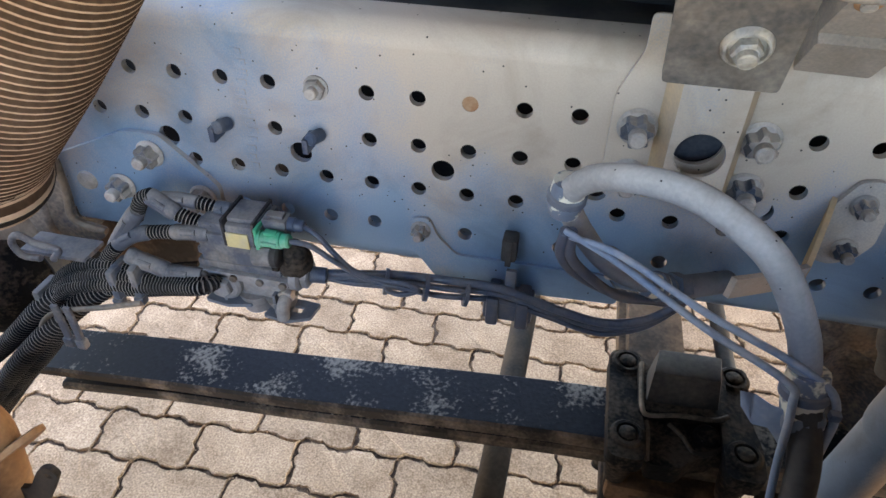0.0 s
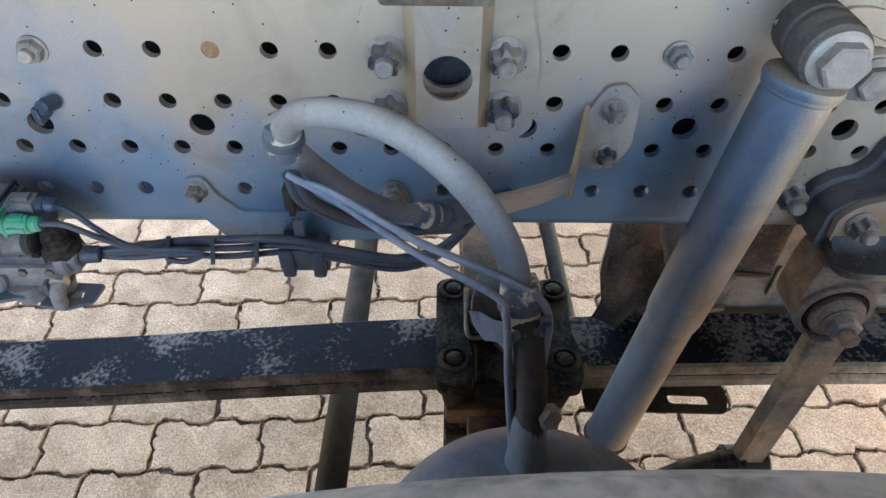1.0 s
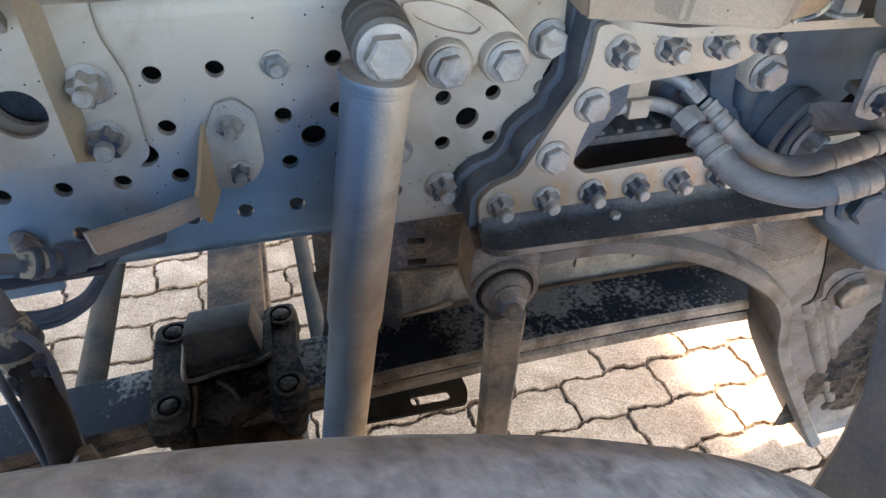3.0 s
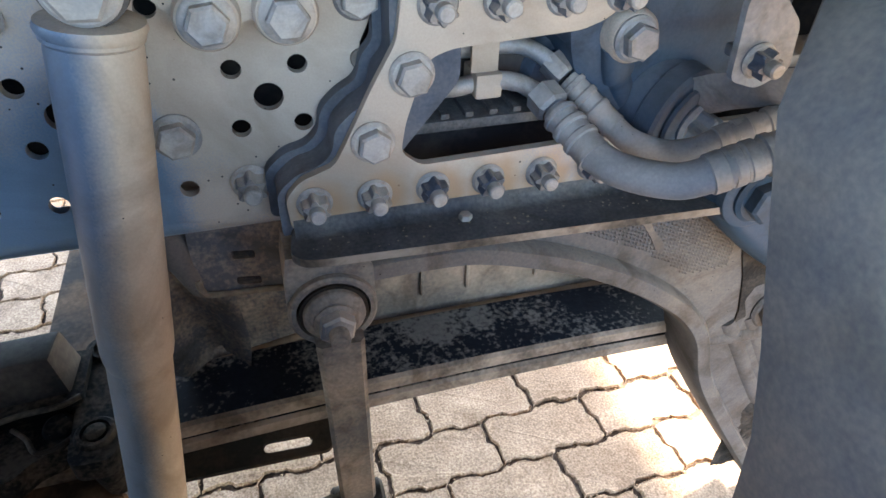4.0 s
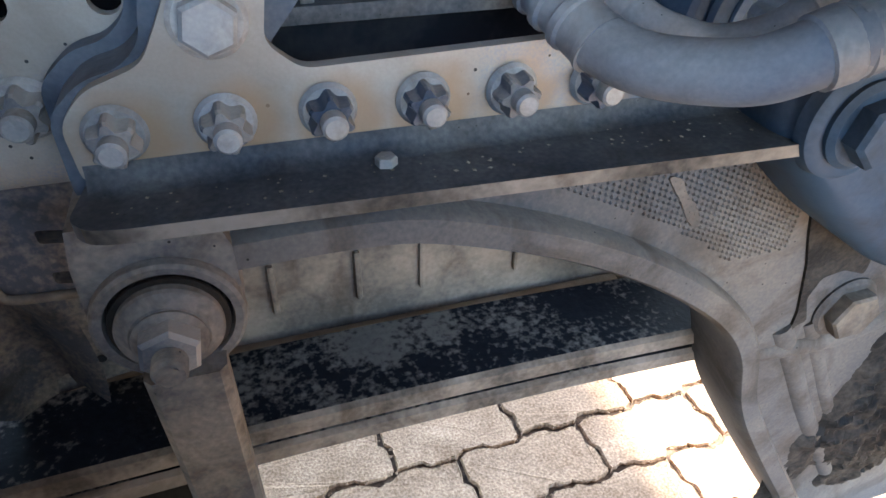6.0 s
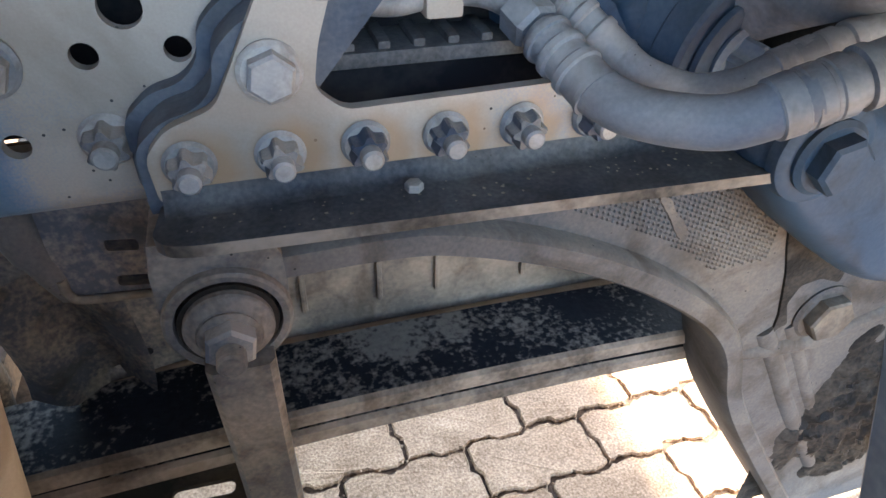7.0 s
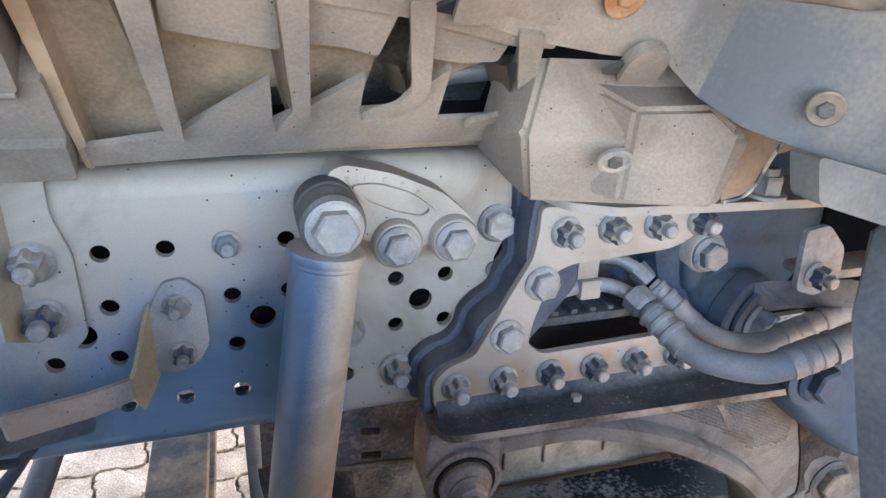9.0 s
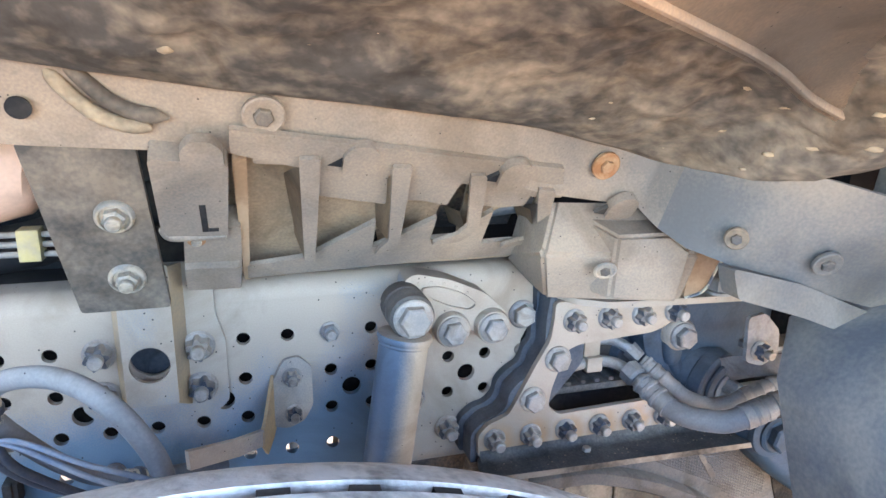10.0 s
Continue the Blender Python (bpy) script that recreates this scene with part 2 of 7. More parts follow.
PAVER = surface("concrete_paver", (0.265, 0.163, 0.092), (0.43, 0.280, 0.168), 0.5, 0.9, 0.0, 14.0, 260, 1.0, 0.0, 0.0, 0.20, vary=0.09, spec=0.12, grain=0.75, small=0.5, stain=0.30, stain_size=20.0)
SAND = surface("joint_sand", (0.050, 0.033, 0.022), (0.17, 0.115, 0.075), 0.40, 0.95, 0.0, 40.0, 250, 1.0, spec=0.1)
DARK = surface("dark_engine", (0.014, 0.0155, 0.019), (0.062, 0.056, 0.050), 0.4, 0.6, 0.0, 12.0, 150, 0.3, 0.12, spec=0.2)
FLAKE = surface("peeling_wrap", (0.09, 0.11, 0.14), (0.52, 0.48, 0.37), 0.5, 0.6, 0.0, 60.0, 300, 0.3, hard=0.03)
# Pale and bright because the sunlight is painted into this colour.
SUNLIT_PEACH = surface("sunlit_peach_plastic", (0.72, 0.48, 0.36), (0.75, 0.52, 0.40), 0.4, 0.5, 0.0, 8.0, 200, 0.05)
PAINT_DUSTY = surface("dusty_chassis_paint", (0.21, 0.215, 0.22), (0.43, 0.335, 0.235), 0.5, 0.5, 0.2, 14.0, 400, 0.1, 0.0, 0.05)
FLAP = surface("dirty_flap", (0.06, 0.056, 0.052), (0.20, 0.165, 0.13), 0.42, 0.55, 0.0, 13.0, 200, 0.3, 0.0, hard=0.12, spec=0.35, stain=0.5, stain_size=12.0)
CRADLE = surface("dusty_pressed_steel", (0.11, 0.094, 0.076), (0.27, 0.215, 0.160), 0.50, 0.65, 0.0, 12.0, 180, 0.3, 0.1, spec=0.25, stain=0.6)
STAIN = surface("rust_stained_plastic", (0.25, 0.165, 0.10), (0.36, 0.26, 0.175), 0.5, 0.7, 0.0, 14.0, 200, 0.15)
NUT = surface("blue_dusty_nut", (0.042, 0.058, 0.086), (0.36, 0.305, 0.245), 0.42, 0.4, 0.2, 20.0, 500, 0.12, 0.12, vary=0.12, side_light=0.16, hard=0.17, small=0.12)
# Blue to the rear, tan to the front: dust and painted warm light.
SHOCK = surface("dusty_side_lit_tube", (0.100, 0.145, 0.205), (0.47, 0.365, 0.258), 0.58, 0.42, 0.2, 6.0, 500, 0.06, 0.0, 0.05, 0.24, side_light=0.68, stretch=0.45, small=0.16, stain=0.40, stain_size=13.0)
# Darker copy of PLASTIC; on the front sheet it paints in shade.
PANEL_DARK = surface("dark_fender_plastic", (0.105, 0.108, 0.113), (0.21, 0.185, 0.155), 0.46, 0.55, 0.0, 7.0, 300, 0.2, 0.0, hard=0.14, spec=0.35, stain=0.4, stain_size=7.0)
CLOD = surface("dried_mud", (0.20, 0.165, 0.12), (0.36, 0.29, 0.20), 0.5, 0.9, 0.0, 30.0, 200, 0.6)
OIL = surface("oil_stain", (0.012, 0.0115, 0.011), (0.070, 0.058, 0.046), 0.36, 0.6, 0.0, 30.0, 200, 0.8, hard=0.16, spec=0.15, small=0.5)


def rusted(source, name, x0, step, z0, reach):
    """The same paint with rust bleeding round a row of fasteners."""
    m = source.copy()
    m.name = name
    n, l = m.node_tree.nodes, m.node_tree.links
    b = n["Principled BSDF"]
    old = b.inputs["Base Color"].links[0].from_socket
    tc, sep, spots = n.new("ShaderNodeTexCoord"), n.new("ShaderNodeSeparateXYZ"), n.new("ShaderNodeTexNoise")
    l.new(tc.outputs["Object"], sep.inputs[0])
    spots.inputs["Scale"].default_value = 55.0
    l.new(tc.outputs["Object"], spots.inputs["Vector"])

    def calc(op, a, c):
        node = n.new("ShaderNodeMath")
        node.operation = op
        for k, v in enumerate((a, c)):
            if isinstance(v, float):
                node.inputs[k].default_value = v
            else:
                l.new(v, node.inputs[k])
        return node.outputs[0]

    x = calc("SUBTRACT", calc("FLOORED_MODULO", calc("SUBTRACT", sep.outputs["X"], x0 - step / 2), step), step / 2)
    z = calc("SUBTRACT", sep.outputs["Z"], z0)
    far = calc("SQRT", calc("ADD", calc("MULTIPLY", x, x), calc("MULTIPLY", z, z)), 0.0)
    far = calc("SUBTRACT", far, calc("MULTIPLY", spots.outputs["Fac"], 0.016))
    ramp, mix = n.new("ShaderNodeMapRange"), n.new("ShaderNodeMix")
    ramp.inputs["From Min"].default_value, ramp.inputs["From Max"].default_value = reach - 0.006, reach + 0.008
    ramp.inputs["To Min"].default_value, ramp.inputs["To Max"].default_value = 0.7, 0.0
    l.new(far, ramp.inputs["Value"])
    mix.data_type = "RGBA"
    l.new(ramp.outputs["Result"], mix.inputs["Factor"])
    l.new(old, mix.inputs[6])
    mix.inputs[7].default_value = (0.34, 0.20, 0.095, 1)
    l.new(mix.outputs[2], b.inputs["Base Color"])
    return m


BRACKET_PAINT = rusted(PAINT, "rust_bled_paint", 0.7535, 0.0496, 0.705, 0.0130)
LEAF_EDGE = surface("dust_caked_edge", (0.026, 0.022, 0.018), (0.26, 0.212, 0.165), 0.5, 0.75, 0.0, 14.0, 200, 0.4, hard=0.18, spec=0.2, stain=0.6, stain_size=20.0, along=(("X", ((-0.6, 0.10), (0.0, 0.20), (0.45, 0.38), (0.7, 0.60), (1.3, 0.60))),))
# Dust and warm light from the front, both put into the wing's colour.
WARM_LIT_DUST = surface("warm_lit_dusty_paint", (0.24, 0.205, 0.165), (0.50, 0.335, 0.165), 0.55, 0.65, 0.05, 11.0, 300, 0.15, hard=0.2, along=(("Z", ((0.72, 0.60), (0.76, 0.58), (0.79, 0.46), (0.82, 0.30))),))
SPACER = surface("dark_spacer_steel", (0.040, 0.058, 0.085), (0.155, 0.155, 0.155), 0.42, 0.5, 0.0, 12.0, 300, 0.2, 0.06, hard=0.2, small=0.2, spec=0.25, stain=0.5, stain_size=26.0)
BLUEPAINT = surface("blue_grey_casting", (0.024, 0.052, 0.090), (0.095, 0.106, 0.120), 0.40, 0.5, 0.0, 8.0, 300, 0.3, 0.25, hard=0.22, small=0.2, spec=0.25, stain=0.5, stain_size=22.0)
PALE = surface("cream_dusted_paint", (0.20, 0.225, 0.25), (0.46, 0.385, 0.305), 0.62, 0.42, 0.25, 9.0, 500, 0.06, 0.0, 0.06, 0.14, stain=0.35, stain_size=14.0)
SOOT = surface("dusty_dark_pressing", (0.075, 0.080, 0.090), (0.31, 0.250, 0.190), 0.44, 0.65, 0.0, 12.0, 220, 0.4, 0.15, hard=0.14, small=0.4, spec=0.2, stain=0.6, stain_size=18.0)
# Tan of the hat bracket's sides: dust plus warm light in the colour.
TAN_LIT_DUST = surface("tan_lit_dusty_paint", (0.27, 0.235, 0.19), (0.48, 0.34, 0.19), 0.5, 0.55, 0.1, 9.0, 300, 0.1, hard=0.2)
BODY = surface("cab_paint", (0.10, 0.13, 0.18), (0.15, 0.16, 0.17), 0.4, 0.4, 0.0, 3.0, 100, 0.03)


# ---- mesh helpers ----
def part(name, bm, material, parent=None, label="", smooth=40):
    """Links a bmesh as one mesh object, under a thing or a part where one is given."""
    bmesh.ops.recalc_face_normals(bm, faces=bm.faces)
    data = bpy.data.meshes.new(name)
    bm.to_mesh(data)
    bm.free()
    data.materials.append(material)
    if smooth:
        data.shade_smooth()
        data.set_sharp_from_angle(angle=radians(smooth))
    ob = new(name, data)
    if parent is not None:
        ob.parent = parent
        if parent.type == "EMPTY":
            ob.matrix_parent_inverse = Matrix.Translation(-parent.location)
    return tagged(ob, label) if label else ob


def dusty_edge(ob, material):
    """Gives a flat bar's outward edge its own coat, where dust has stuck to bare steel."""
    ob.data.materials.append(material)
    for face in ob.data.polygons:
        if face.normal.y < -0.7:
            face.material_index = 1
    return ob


def thing(name, label, category, at=(0, 0, 0), group="", kind=""):
    ob = new(name)
    ob.empty_display_size = 0.02
    ob.location = at
    return tagged(ob, label, category, group, kind)


def box(x0, x1, y0, y1, z0, z1, bevel=0.003, bm=None, seg=2, m=None):
    made = bm or bmesh.new()
    r = bmesh.ops.create_cube(made, size=1.0)
    bmesh.ops.scale(made, vec=(x1 - x0, y1 - y0, z1 - z0), verts=r["verts"])
    bmesh.ops.translate(made, vec=((x0 + x1) / 2, (y0 + y1) / 2, (z0 + z1) / 2), verts=r["verts"])
    if m is not None:
        bmesh.ops.transform(made, matrix=m, verts=r["verts"])
    if bevel:
        edges = list({e for v in r["verts"] for e in v.link_edges})
        bmesh.ops.bevel(made, geom=edges, offset=bevel, segments=seg, affect="EDGES", profile=0.6)
    return made


def sweep(path, radii, seg=14, bm=None, caps=True, flat=1.0):
    """A round skin along a line of points; radii: one number, or one for each point; flat squeezes the second axis."""
    made = bm or bmesh.new()
    pts = [Vector(p) for p in path]
    rr = [radii] * len(pts) if isinstance(radii, (int, float)) else list(radii)
    ways = [(pts[min(i + 1, len(pts) - 1)] - pts[max(i - 1, 0)]).normalized() for i in range(len(pts))]
    side = ways[0].orthogonal().normalized()
    rings = []
    for i, p in enumerate(pts):
        side = (side - ways[i] * side.dot(ways[i])).normalized()
        other = ways[i].cross(side)
        rings.append([made.verts.new(p + rr[i] * (math.cos(a) * side + flat * math.sin(a) * other)) for a in (2 * math.pi * k / seg for k in range(seg))])
    for a, b in zip(rings, rings[1:]):
        for k in range(seg):
            made.faces.new((a[k], a[(k + 1) % seg], b[(k + 1) % seg], b[k]))
    if caps:
        made.faces.new(rings[0][::-1])
        made.faces.new(rings[-1])
    return made


def smooth_line(points, steps=8):
    """A Catmull-Rom line through the points."""
    p = [Vector(q) for q in points]
    p = [p[0] * 2 - p[1]] + p + [p[-1] * 2 - p[-2]]
    out = []
    for i in range(1, len(p) - 2):
        for k in range(steps):
            t = k / steps
            a, b, c, d = p[i - 1], p[i], p[i + 1], p[i + 2]
            out.append(0.5 * (2 * b + (c - a) * t + (2 * a - 5 * b + 4 * c - d) * t * t + (3 * b - a - 3 * c + d) * t ** 3))
    return out + [p[-2]]


def rod(p0, p1, r, seg=20, bm=None, bevel=0.0, r1=None):
    """A round bar with chamfered ends."""
    a, b = Vector(p0), Vector(p1)
    r1 = r if r1 is None else r1
    w = (b - a).normalized()
    if not bevel:
        return sweep([a, b], [r, r1], seg, bm)
    return sweep([a, a + w * bevel, b - w * bevel, b], [r - bevel, r, r1, r1 - bevel], seg, bm)


def turned(axis_at, axis_way, profile, seg=40, bm=None):
    """A lathe form: profile of (along, radius)."""
    a, w = Vector(axis_at), Vector(axis_way).normalized()
    return sweep([a + w * s for s, _ in profile], [max(r, 1e-4) for _, r in profile], seg, bm) if len({s for s, _ in profile}) == len(profile) else lathe(a, w, profile, seg, bm)


def lathe(a, w, profile, seg, bm=None, caps=True):
    made = bm or bmesh.new()
    side = w.orthogonal().normalized()
    other = w.cross(side)
    rings = [[made.verts.new(a + w * s + max(r, 1e-4) * (math.cos(t) * side + math.sin(t) * other)) for t in (2 * math.pi * k / seg for k in range(seg))] for s, r in profile]
    for p, q in zip(rings, rings[1:]):
        for k in range(seg):
            made.faces.new((p[k], p[(k + 1) % seg], q[(k + 1) % seg], q[k]))
    if caps:
        made.faces.new(rings[0][::-1])
        made.faces.new(rings[-1])
    return made


def flat(outline, z0, z1, holes=()):
    """A level sheet with an outline in X and Y."""
    return plate([(x, -y) for x, y in outline], 0, z1 - z0, [[(x, -y) for x, y in h] for h in holes], m=Matrix.Translation((0, 0, z0)) @ Matrix.Rotation(radians(90), 4, "X"))


def circle(x, z, r, n=18):
    return [(x + r * math.cos(2 * math.pi * k / n), z + r * math.sin(2 * math.pi * k / n)) for k in range(n)]


def inside(p, loop):
    """Whether a point of the plane lies in a closed loop."""
    odd = False
    for (xa, za), (xb, zb) in zip(loop, list(loop[1:]) + [loop[0]]):
        if (za > p[1]) != (zb > p[1]) and p[0] < xa + (p[1] - za) * (xb - xa) / (zb - za):
            odd = not odd
    return odd


def plate(outline, y0, y1, holes=(), bm=None, m=None):
    """A sheet in the XZ plane from y0 to y1 with through holes."""
    made = bm or bmesh.new()
    loops = [outline, *holes]
    co, edges = [], []
    for loop in loops:
        s = len(co)
        co += [Vector(p) for p in loop]
        edges += [(s + k, s + (k + 1) % len(loop)) for k in range(len(loop))]
    v2, e2, f2, *_ = delaunay_2d_cdt(co, edges, [], 1, 1e-6)
    f2 = [f for f in f2 if not any(inside(sum((v2[k] for k in f), Vector((0, 0))) / len(f), h) for h in holes)]
    sheets = []
    for y in (y0, y1):
        vs = [made.verts.new((p[0], y, p[1])) for p in v2]
        for f in f2:
            made.faces.new([vs[k] for k in f])
        sheets.append(vs)
    count = {}
    for f in f2:
        for k in range(len(f)):
            key = tuple(sorted((f[k], f[(k + 1) % len(f)])))
            count[key] = count.get(key, 0) + 1
    for (i, j), c in count.items():
        if c == 1:
            made.faces.new((sheets[0][i], sheets[0][j], sheets[1][j], sheets[1][i]))
    if m is not None:
        bmesh.ops.transform(made, matrix=m, verts=made.verts)
    return made


def rounded(points, r=0.01, n=5):
    """A closed outline with rounded corners."""
    out, m = [], len(points)
    for i in range(m):
        a, b, c = Vector(points[i - 1]), Vector(points[i]), Vector(points[(i + 1) % m])
        d = min(r, (a - b).length * 0.45, (c - b).length * 0.45)
        p, q = b + (a - b).normalized() * d, b + (c - b).normalized() * d
        out += [tuple(p.lerp(b, t).lerp(b.lerp(q, t), t)) for t in (k / n for k in range(n + 1))]
    return out


def hexagon(at, way, r, h, bm=None, twist=0.0, top=0.85):
    """A hexagon head or nut with a chamfered top."""
    a, w = Vector(at), Vector(way).normalized()
    made = bm or bmesh.new()
    side = Matrix.Rotation(twist, 3, w) @ w.orthogonal().normalized()
    other = w.cross(side)
    rings = []
    for s, q in ((0, r), (h * 0.82, r), (h, r * top)):
        rings.append([made.verts.new(a + w * s + q * (math.cos(t) * side + math.sin(t) * other)) for t in (math.pi * k / 3 for k in range(6))])
    for p, q in zip(rings, rings[1:]):
        for k in range(6):
            made.faces.new((p[k], p[(k + 1) % 6], q[(k + 1) % 6], q[k]))
    made.faces.new(rings[0][::-1])
    made.faces.new(rings[-1])
    return made


def castle(at, way, r, h, bm=None, lobes=6, twist=0.0):
    """A flanged nut with hollowed flats."""
    a, w = Vector(at), Vector(way).normalized()
    made = bm or bmesh.new()
    side = Matrix.Rotation(twist, 3, w) @ w.orthogonal().normalized()
    other = w.cross(side)
    rings, seg = [], lobes * 8
    for s, q, deep in ((0, 1.0, 0.22), (h * 0.12, 1.0, 0.28), (h * 0.84, 1.0, 0.34), (h, 0.90, 0.30)):
        ring = []
        for k in range(seg):
            t = 2 * math.pi * k / seg
            hollow = max(0.0, abs(math.sin(lobes * t / 2)) - 0.3) / 0.7
            ring.append(made.verts.new(a + w * s + r * (q - deep * hollow) * (math.cos(t) * side + math.sin(t) * other)))
        rings.append(ring)
    for p, q in zip(rings, rings[1:]):
        for k in range(seg):
            made.faces.new((p[k], p[(k + 1) % seg], q[(k + 1) % seg], q[k]))
    made.faces.new(rings[0][::-1])
    made.faces.new(rings[-1])
    return made


def cushion(outline, back, front, edge=0.014, n=4):
    """A cast lump: an outline in the XZ plane from back to front with a rounded front rim."""
    made = bmesh.new()
    cx, cz = sum(p[0] for p in outline) / len(outline), sum(p[1] for p in outline) / len(outline)
    levels = [(back, 0.0)] + [(front + edge * (1 - math.sin(a)), edge * (1 - math.cos(a))) for a in (math.pi / 2 * k / n for k in range(n + 1))]
    rings = []
    for y, inset in levels:
        ring = []
        for x, z in outline:
            far = math.hypot(x - cx, z - cz)
            q = max(0.0, 1 - inset / far)
            ring.append(made.verts.new((cx + (x - cx) * q, y, cz + (z - cz) * q)))
        rings.append(ring)
    for a, b in zip(rings, rings[1:]):
        for k in range(len(a)):
            made.faces.new((a[k], a[(k + 1) % len(a)], b[(k + 1) % len(a)], b[k]))
    made.faces.new(rings[0][::-1])
    made.faces.new(rings[-1])
    return made


OUT = (0, -1, 0)          # from the rail towards the open side


def nut_bolt(name, at, parent, material=None, size=1.0, way=OUT, label=""):
    """A flange nut on a stud end: washer, hollowed nut, stud, all one fastener."""
    material = material or PAINT_BOLT
    a, w = Vector(at), Vector(way).normalized()
    tw = random.uniform(0, 1)
    washer = part(name, turned(a, w, [(0, 0.0145 * size), (0.002 * size, 0.0155 * size), (0.0045 * size, 0.0135 * size)], 28), material, parent, label)
    part("nut", castle(a + w * 0.004 * size, w, 0.0128 * size, 0.0125 * size, twist=tw), NUT if material is PAINT_BOLT else material, washer, smooth=30)
    part("stud", rod(a + w * 0.015 * size, a + w * 0.026 * size, 0.0068 * size, 16, bevel=0.0015 * size), material, washer)
    return washer


def head_bolt(name, at, parent, material=None, size=1.0, way=OUT, label=""):
    """A hexagon flange bolt."""
    material = material or PAINT_BOLT
    a, w = Vector(at), Vector(way).normalized()
    washer = part(name, turned(a, w, [(0, 0.0165 * size), (0.0025 * size, 0.0168 * size), (0.0045 * size, 0.0145 * size)], 30), material, parent, label)
    part("hexagon_head", hexagon(a + w * 0.004 * size, w, 0.0132 * size, 0.0095 * size, twist=random.uniform(0, 1)), material, washer, smooth=20)
    return washer


# ---- ground ----
ground = part("ground", box(-60, 60, -60, 60, -0.3, -0.007, 0), SAND, label="sandy bed under interlocking concrete block paving")
tagged(ground, "", "ground", kind="structure")

# ---- chassis rail ----
PITCH, ROW = 0.05, {1: 0.857, 2: 0.807, 3: 0.757, 4: 0.707}
HOLE, BIG = 0.0079, 0.0118
HOLES = {1: (-7, -6, -5, -4, -3, -2, -1, 1, 2, 3, 4, 5, 9, 10, 12, 13), 2: (-6, -5, -4, -3, -1, 1, 2, 3, 4, 5, 9, 11, 12, 14, 15),
         3: (-3, -2, -1, 0, 1, 2, 3, 4, 5, 6, 7, 8, 9, 11, 12, 14, 15), 4: (-2, -1, 0, 1, 3, 5, 7, 9, 10, 11, 12, 13)}
MIDS = (-6.5, -3.5, -0.5, 2.5, 5.5, 8.5, 11.5, 14.5)


def bend(x0, x1, z_from, z_to, depth, r=0.022, wall=0.008):
    """A rolled edge from the web to a flange of that depth; z_to is the flange's outer face."""
    made, s, n = bmesh.new(), 1 if z_to > z_from else -1, 8
    outer = [(r - r * math.cos(a), (z_to - s * r) + s * r * math.sin(a)) for a in (math.pi / 2 * k / n for k in range(n + 1))]
    inner = [(r - (r - wall) * math.cos(a), (z_to - s * r) + s * (r - wall) * math.sin(a)) for a in (math.pi / 2 * k / n for k in range(n + 1))]
    line = [(0, z_from)] + outer + [(depth, z_to), (depth, z_to - s * wall)] + inner[::-1] + [(wall, z_from)]
    rings = [[made.verts.new((x, y, z)) for y, z in line] for x in (x0, x1)]
    for k in range(len(line)):
        j = (k + 1) % len(line)
        made.faces.new((rings[0][k], rings[0][j], rings[1][j], rings[1][k]))
    made.faces.new(rings[0])
    made.faces.new(rings[1][::-1])
    return made


rail = thing("chassis_rail", "long grey painted steel truck chassis rail with rows of punched holes", "chassis rail", (0.2, 0, 0.65))
cuts = [circle(i * PITCH, ROW[r], HOLE) for r in HOLES for i in HOLES[r]] + [circle(i * PITCH, 0.782, BIG, 22) for i in MIDS] + [circle(0.3525, 0.848, 0.027, 28)]
part("web", plate([(-1.3, 0.674), (0.80, 0.674), (0.80, 0.82), (0.84, 0.903), (-1.3, 0.903)], 0, 0.008, cuts), PAINT, rail)
part("top_flange", bend(-1.3, 0.84, 0.903, 0.925, 0.055), PAINT, rail)
part("bottom_flange", bend(-1.3, 0.80, 0.674, 0.652, 0.075), PAINT, rail)
for x, z, kind in ((0.0, 0.857, "h"), (0.55, 0.857, "h"), (0.70, 0.707, "n"), (0.80, 0.857, "b"), (0.65, 0.757, "b"), (0.30, 0.707, "s")):
    if kind == "n":
        nut_bolt("flange_nut", (x, -0.0005, z), rail, size=1.1)
    elif kind == "b":
        head_bolt("rail_bolt", (x, -0.0005, z), rail, size=1.15)
    else:
        w = part("rail_nut", turned((x, -0.0005, z), OUT, [(0, 0.0125), (0.002, 0.0125)], 24), PAINT_BOLT, rail)
        part("nut", hexagon((x, -0.002, z), OUT, 0.0105, 0.009, twist=0.4), PAINT_BOLT, w, smooth=20)
        part("stud", rod((x, -0.01, z), (x, -0.018, z), 0.006, 14, bevel=0.001), PAINT_BOLT, w)
for x, z in ((-0.1, 0.807), (0.0, 0.807)):
    clip = part("rubber_grommet", rod((x, -0.001, z), (x - 0.004, -0.022, z + 0.004), 0.0068, 14, bevel=0.002), CABLE, rail)
    part("clip_leg", box(x - 0.012, x - 0.006, -0.024, -0.002, z - 0.012, z + 0.004, 0.001), CABLE, clip)
part("hole_plug", rod((0.80, 0.001, 0.807), (0.80, -0.003, 0.807), 0.0085, 16, bevel=0.001), CAST, rail)
part("hole_plug", rod((0.15, 0.004, 0.857), (0.15, 0.001, 0.857), 0.0085, 16), RUST, rail)
plug = part("cable_clip", box(0.192, 0.208, -0.022, -0.001, 0.695, 0.722, 0.003), RUBBER, rail)
part("clip_rib", box(0.197, 0.203, -0.026, -0.02, 0.692, 0.724, 0.001), RUBBER, plug)
# stamped number strip, kept as plain bars
for k in range(13):
    z = 0.885 - 0.0105 * k
    x = -0.078 + 0.0035 * math.sin(k)
    part("stamped_mark", box(x - 0.006, x + 0.005, -0.0007, 0.0005, z - 0.0032, z + 0.0032, 0.0003, seg=1), PAINT, rail)

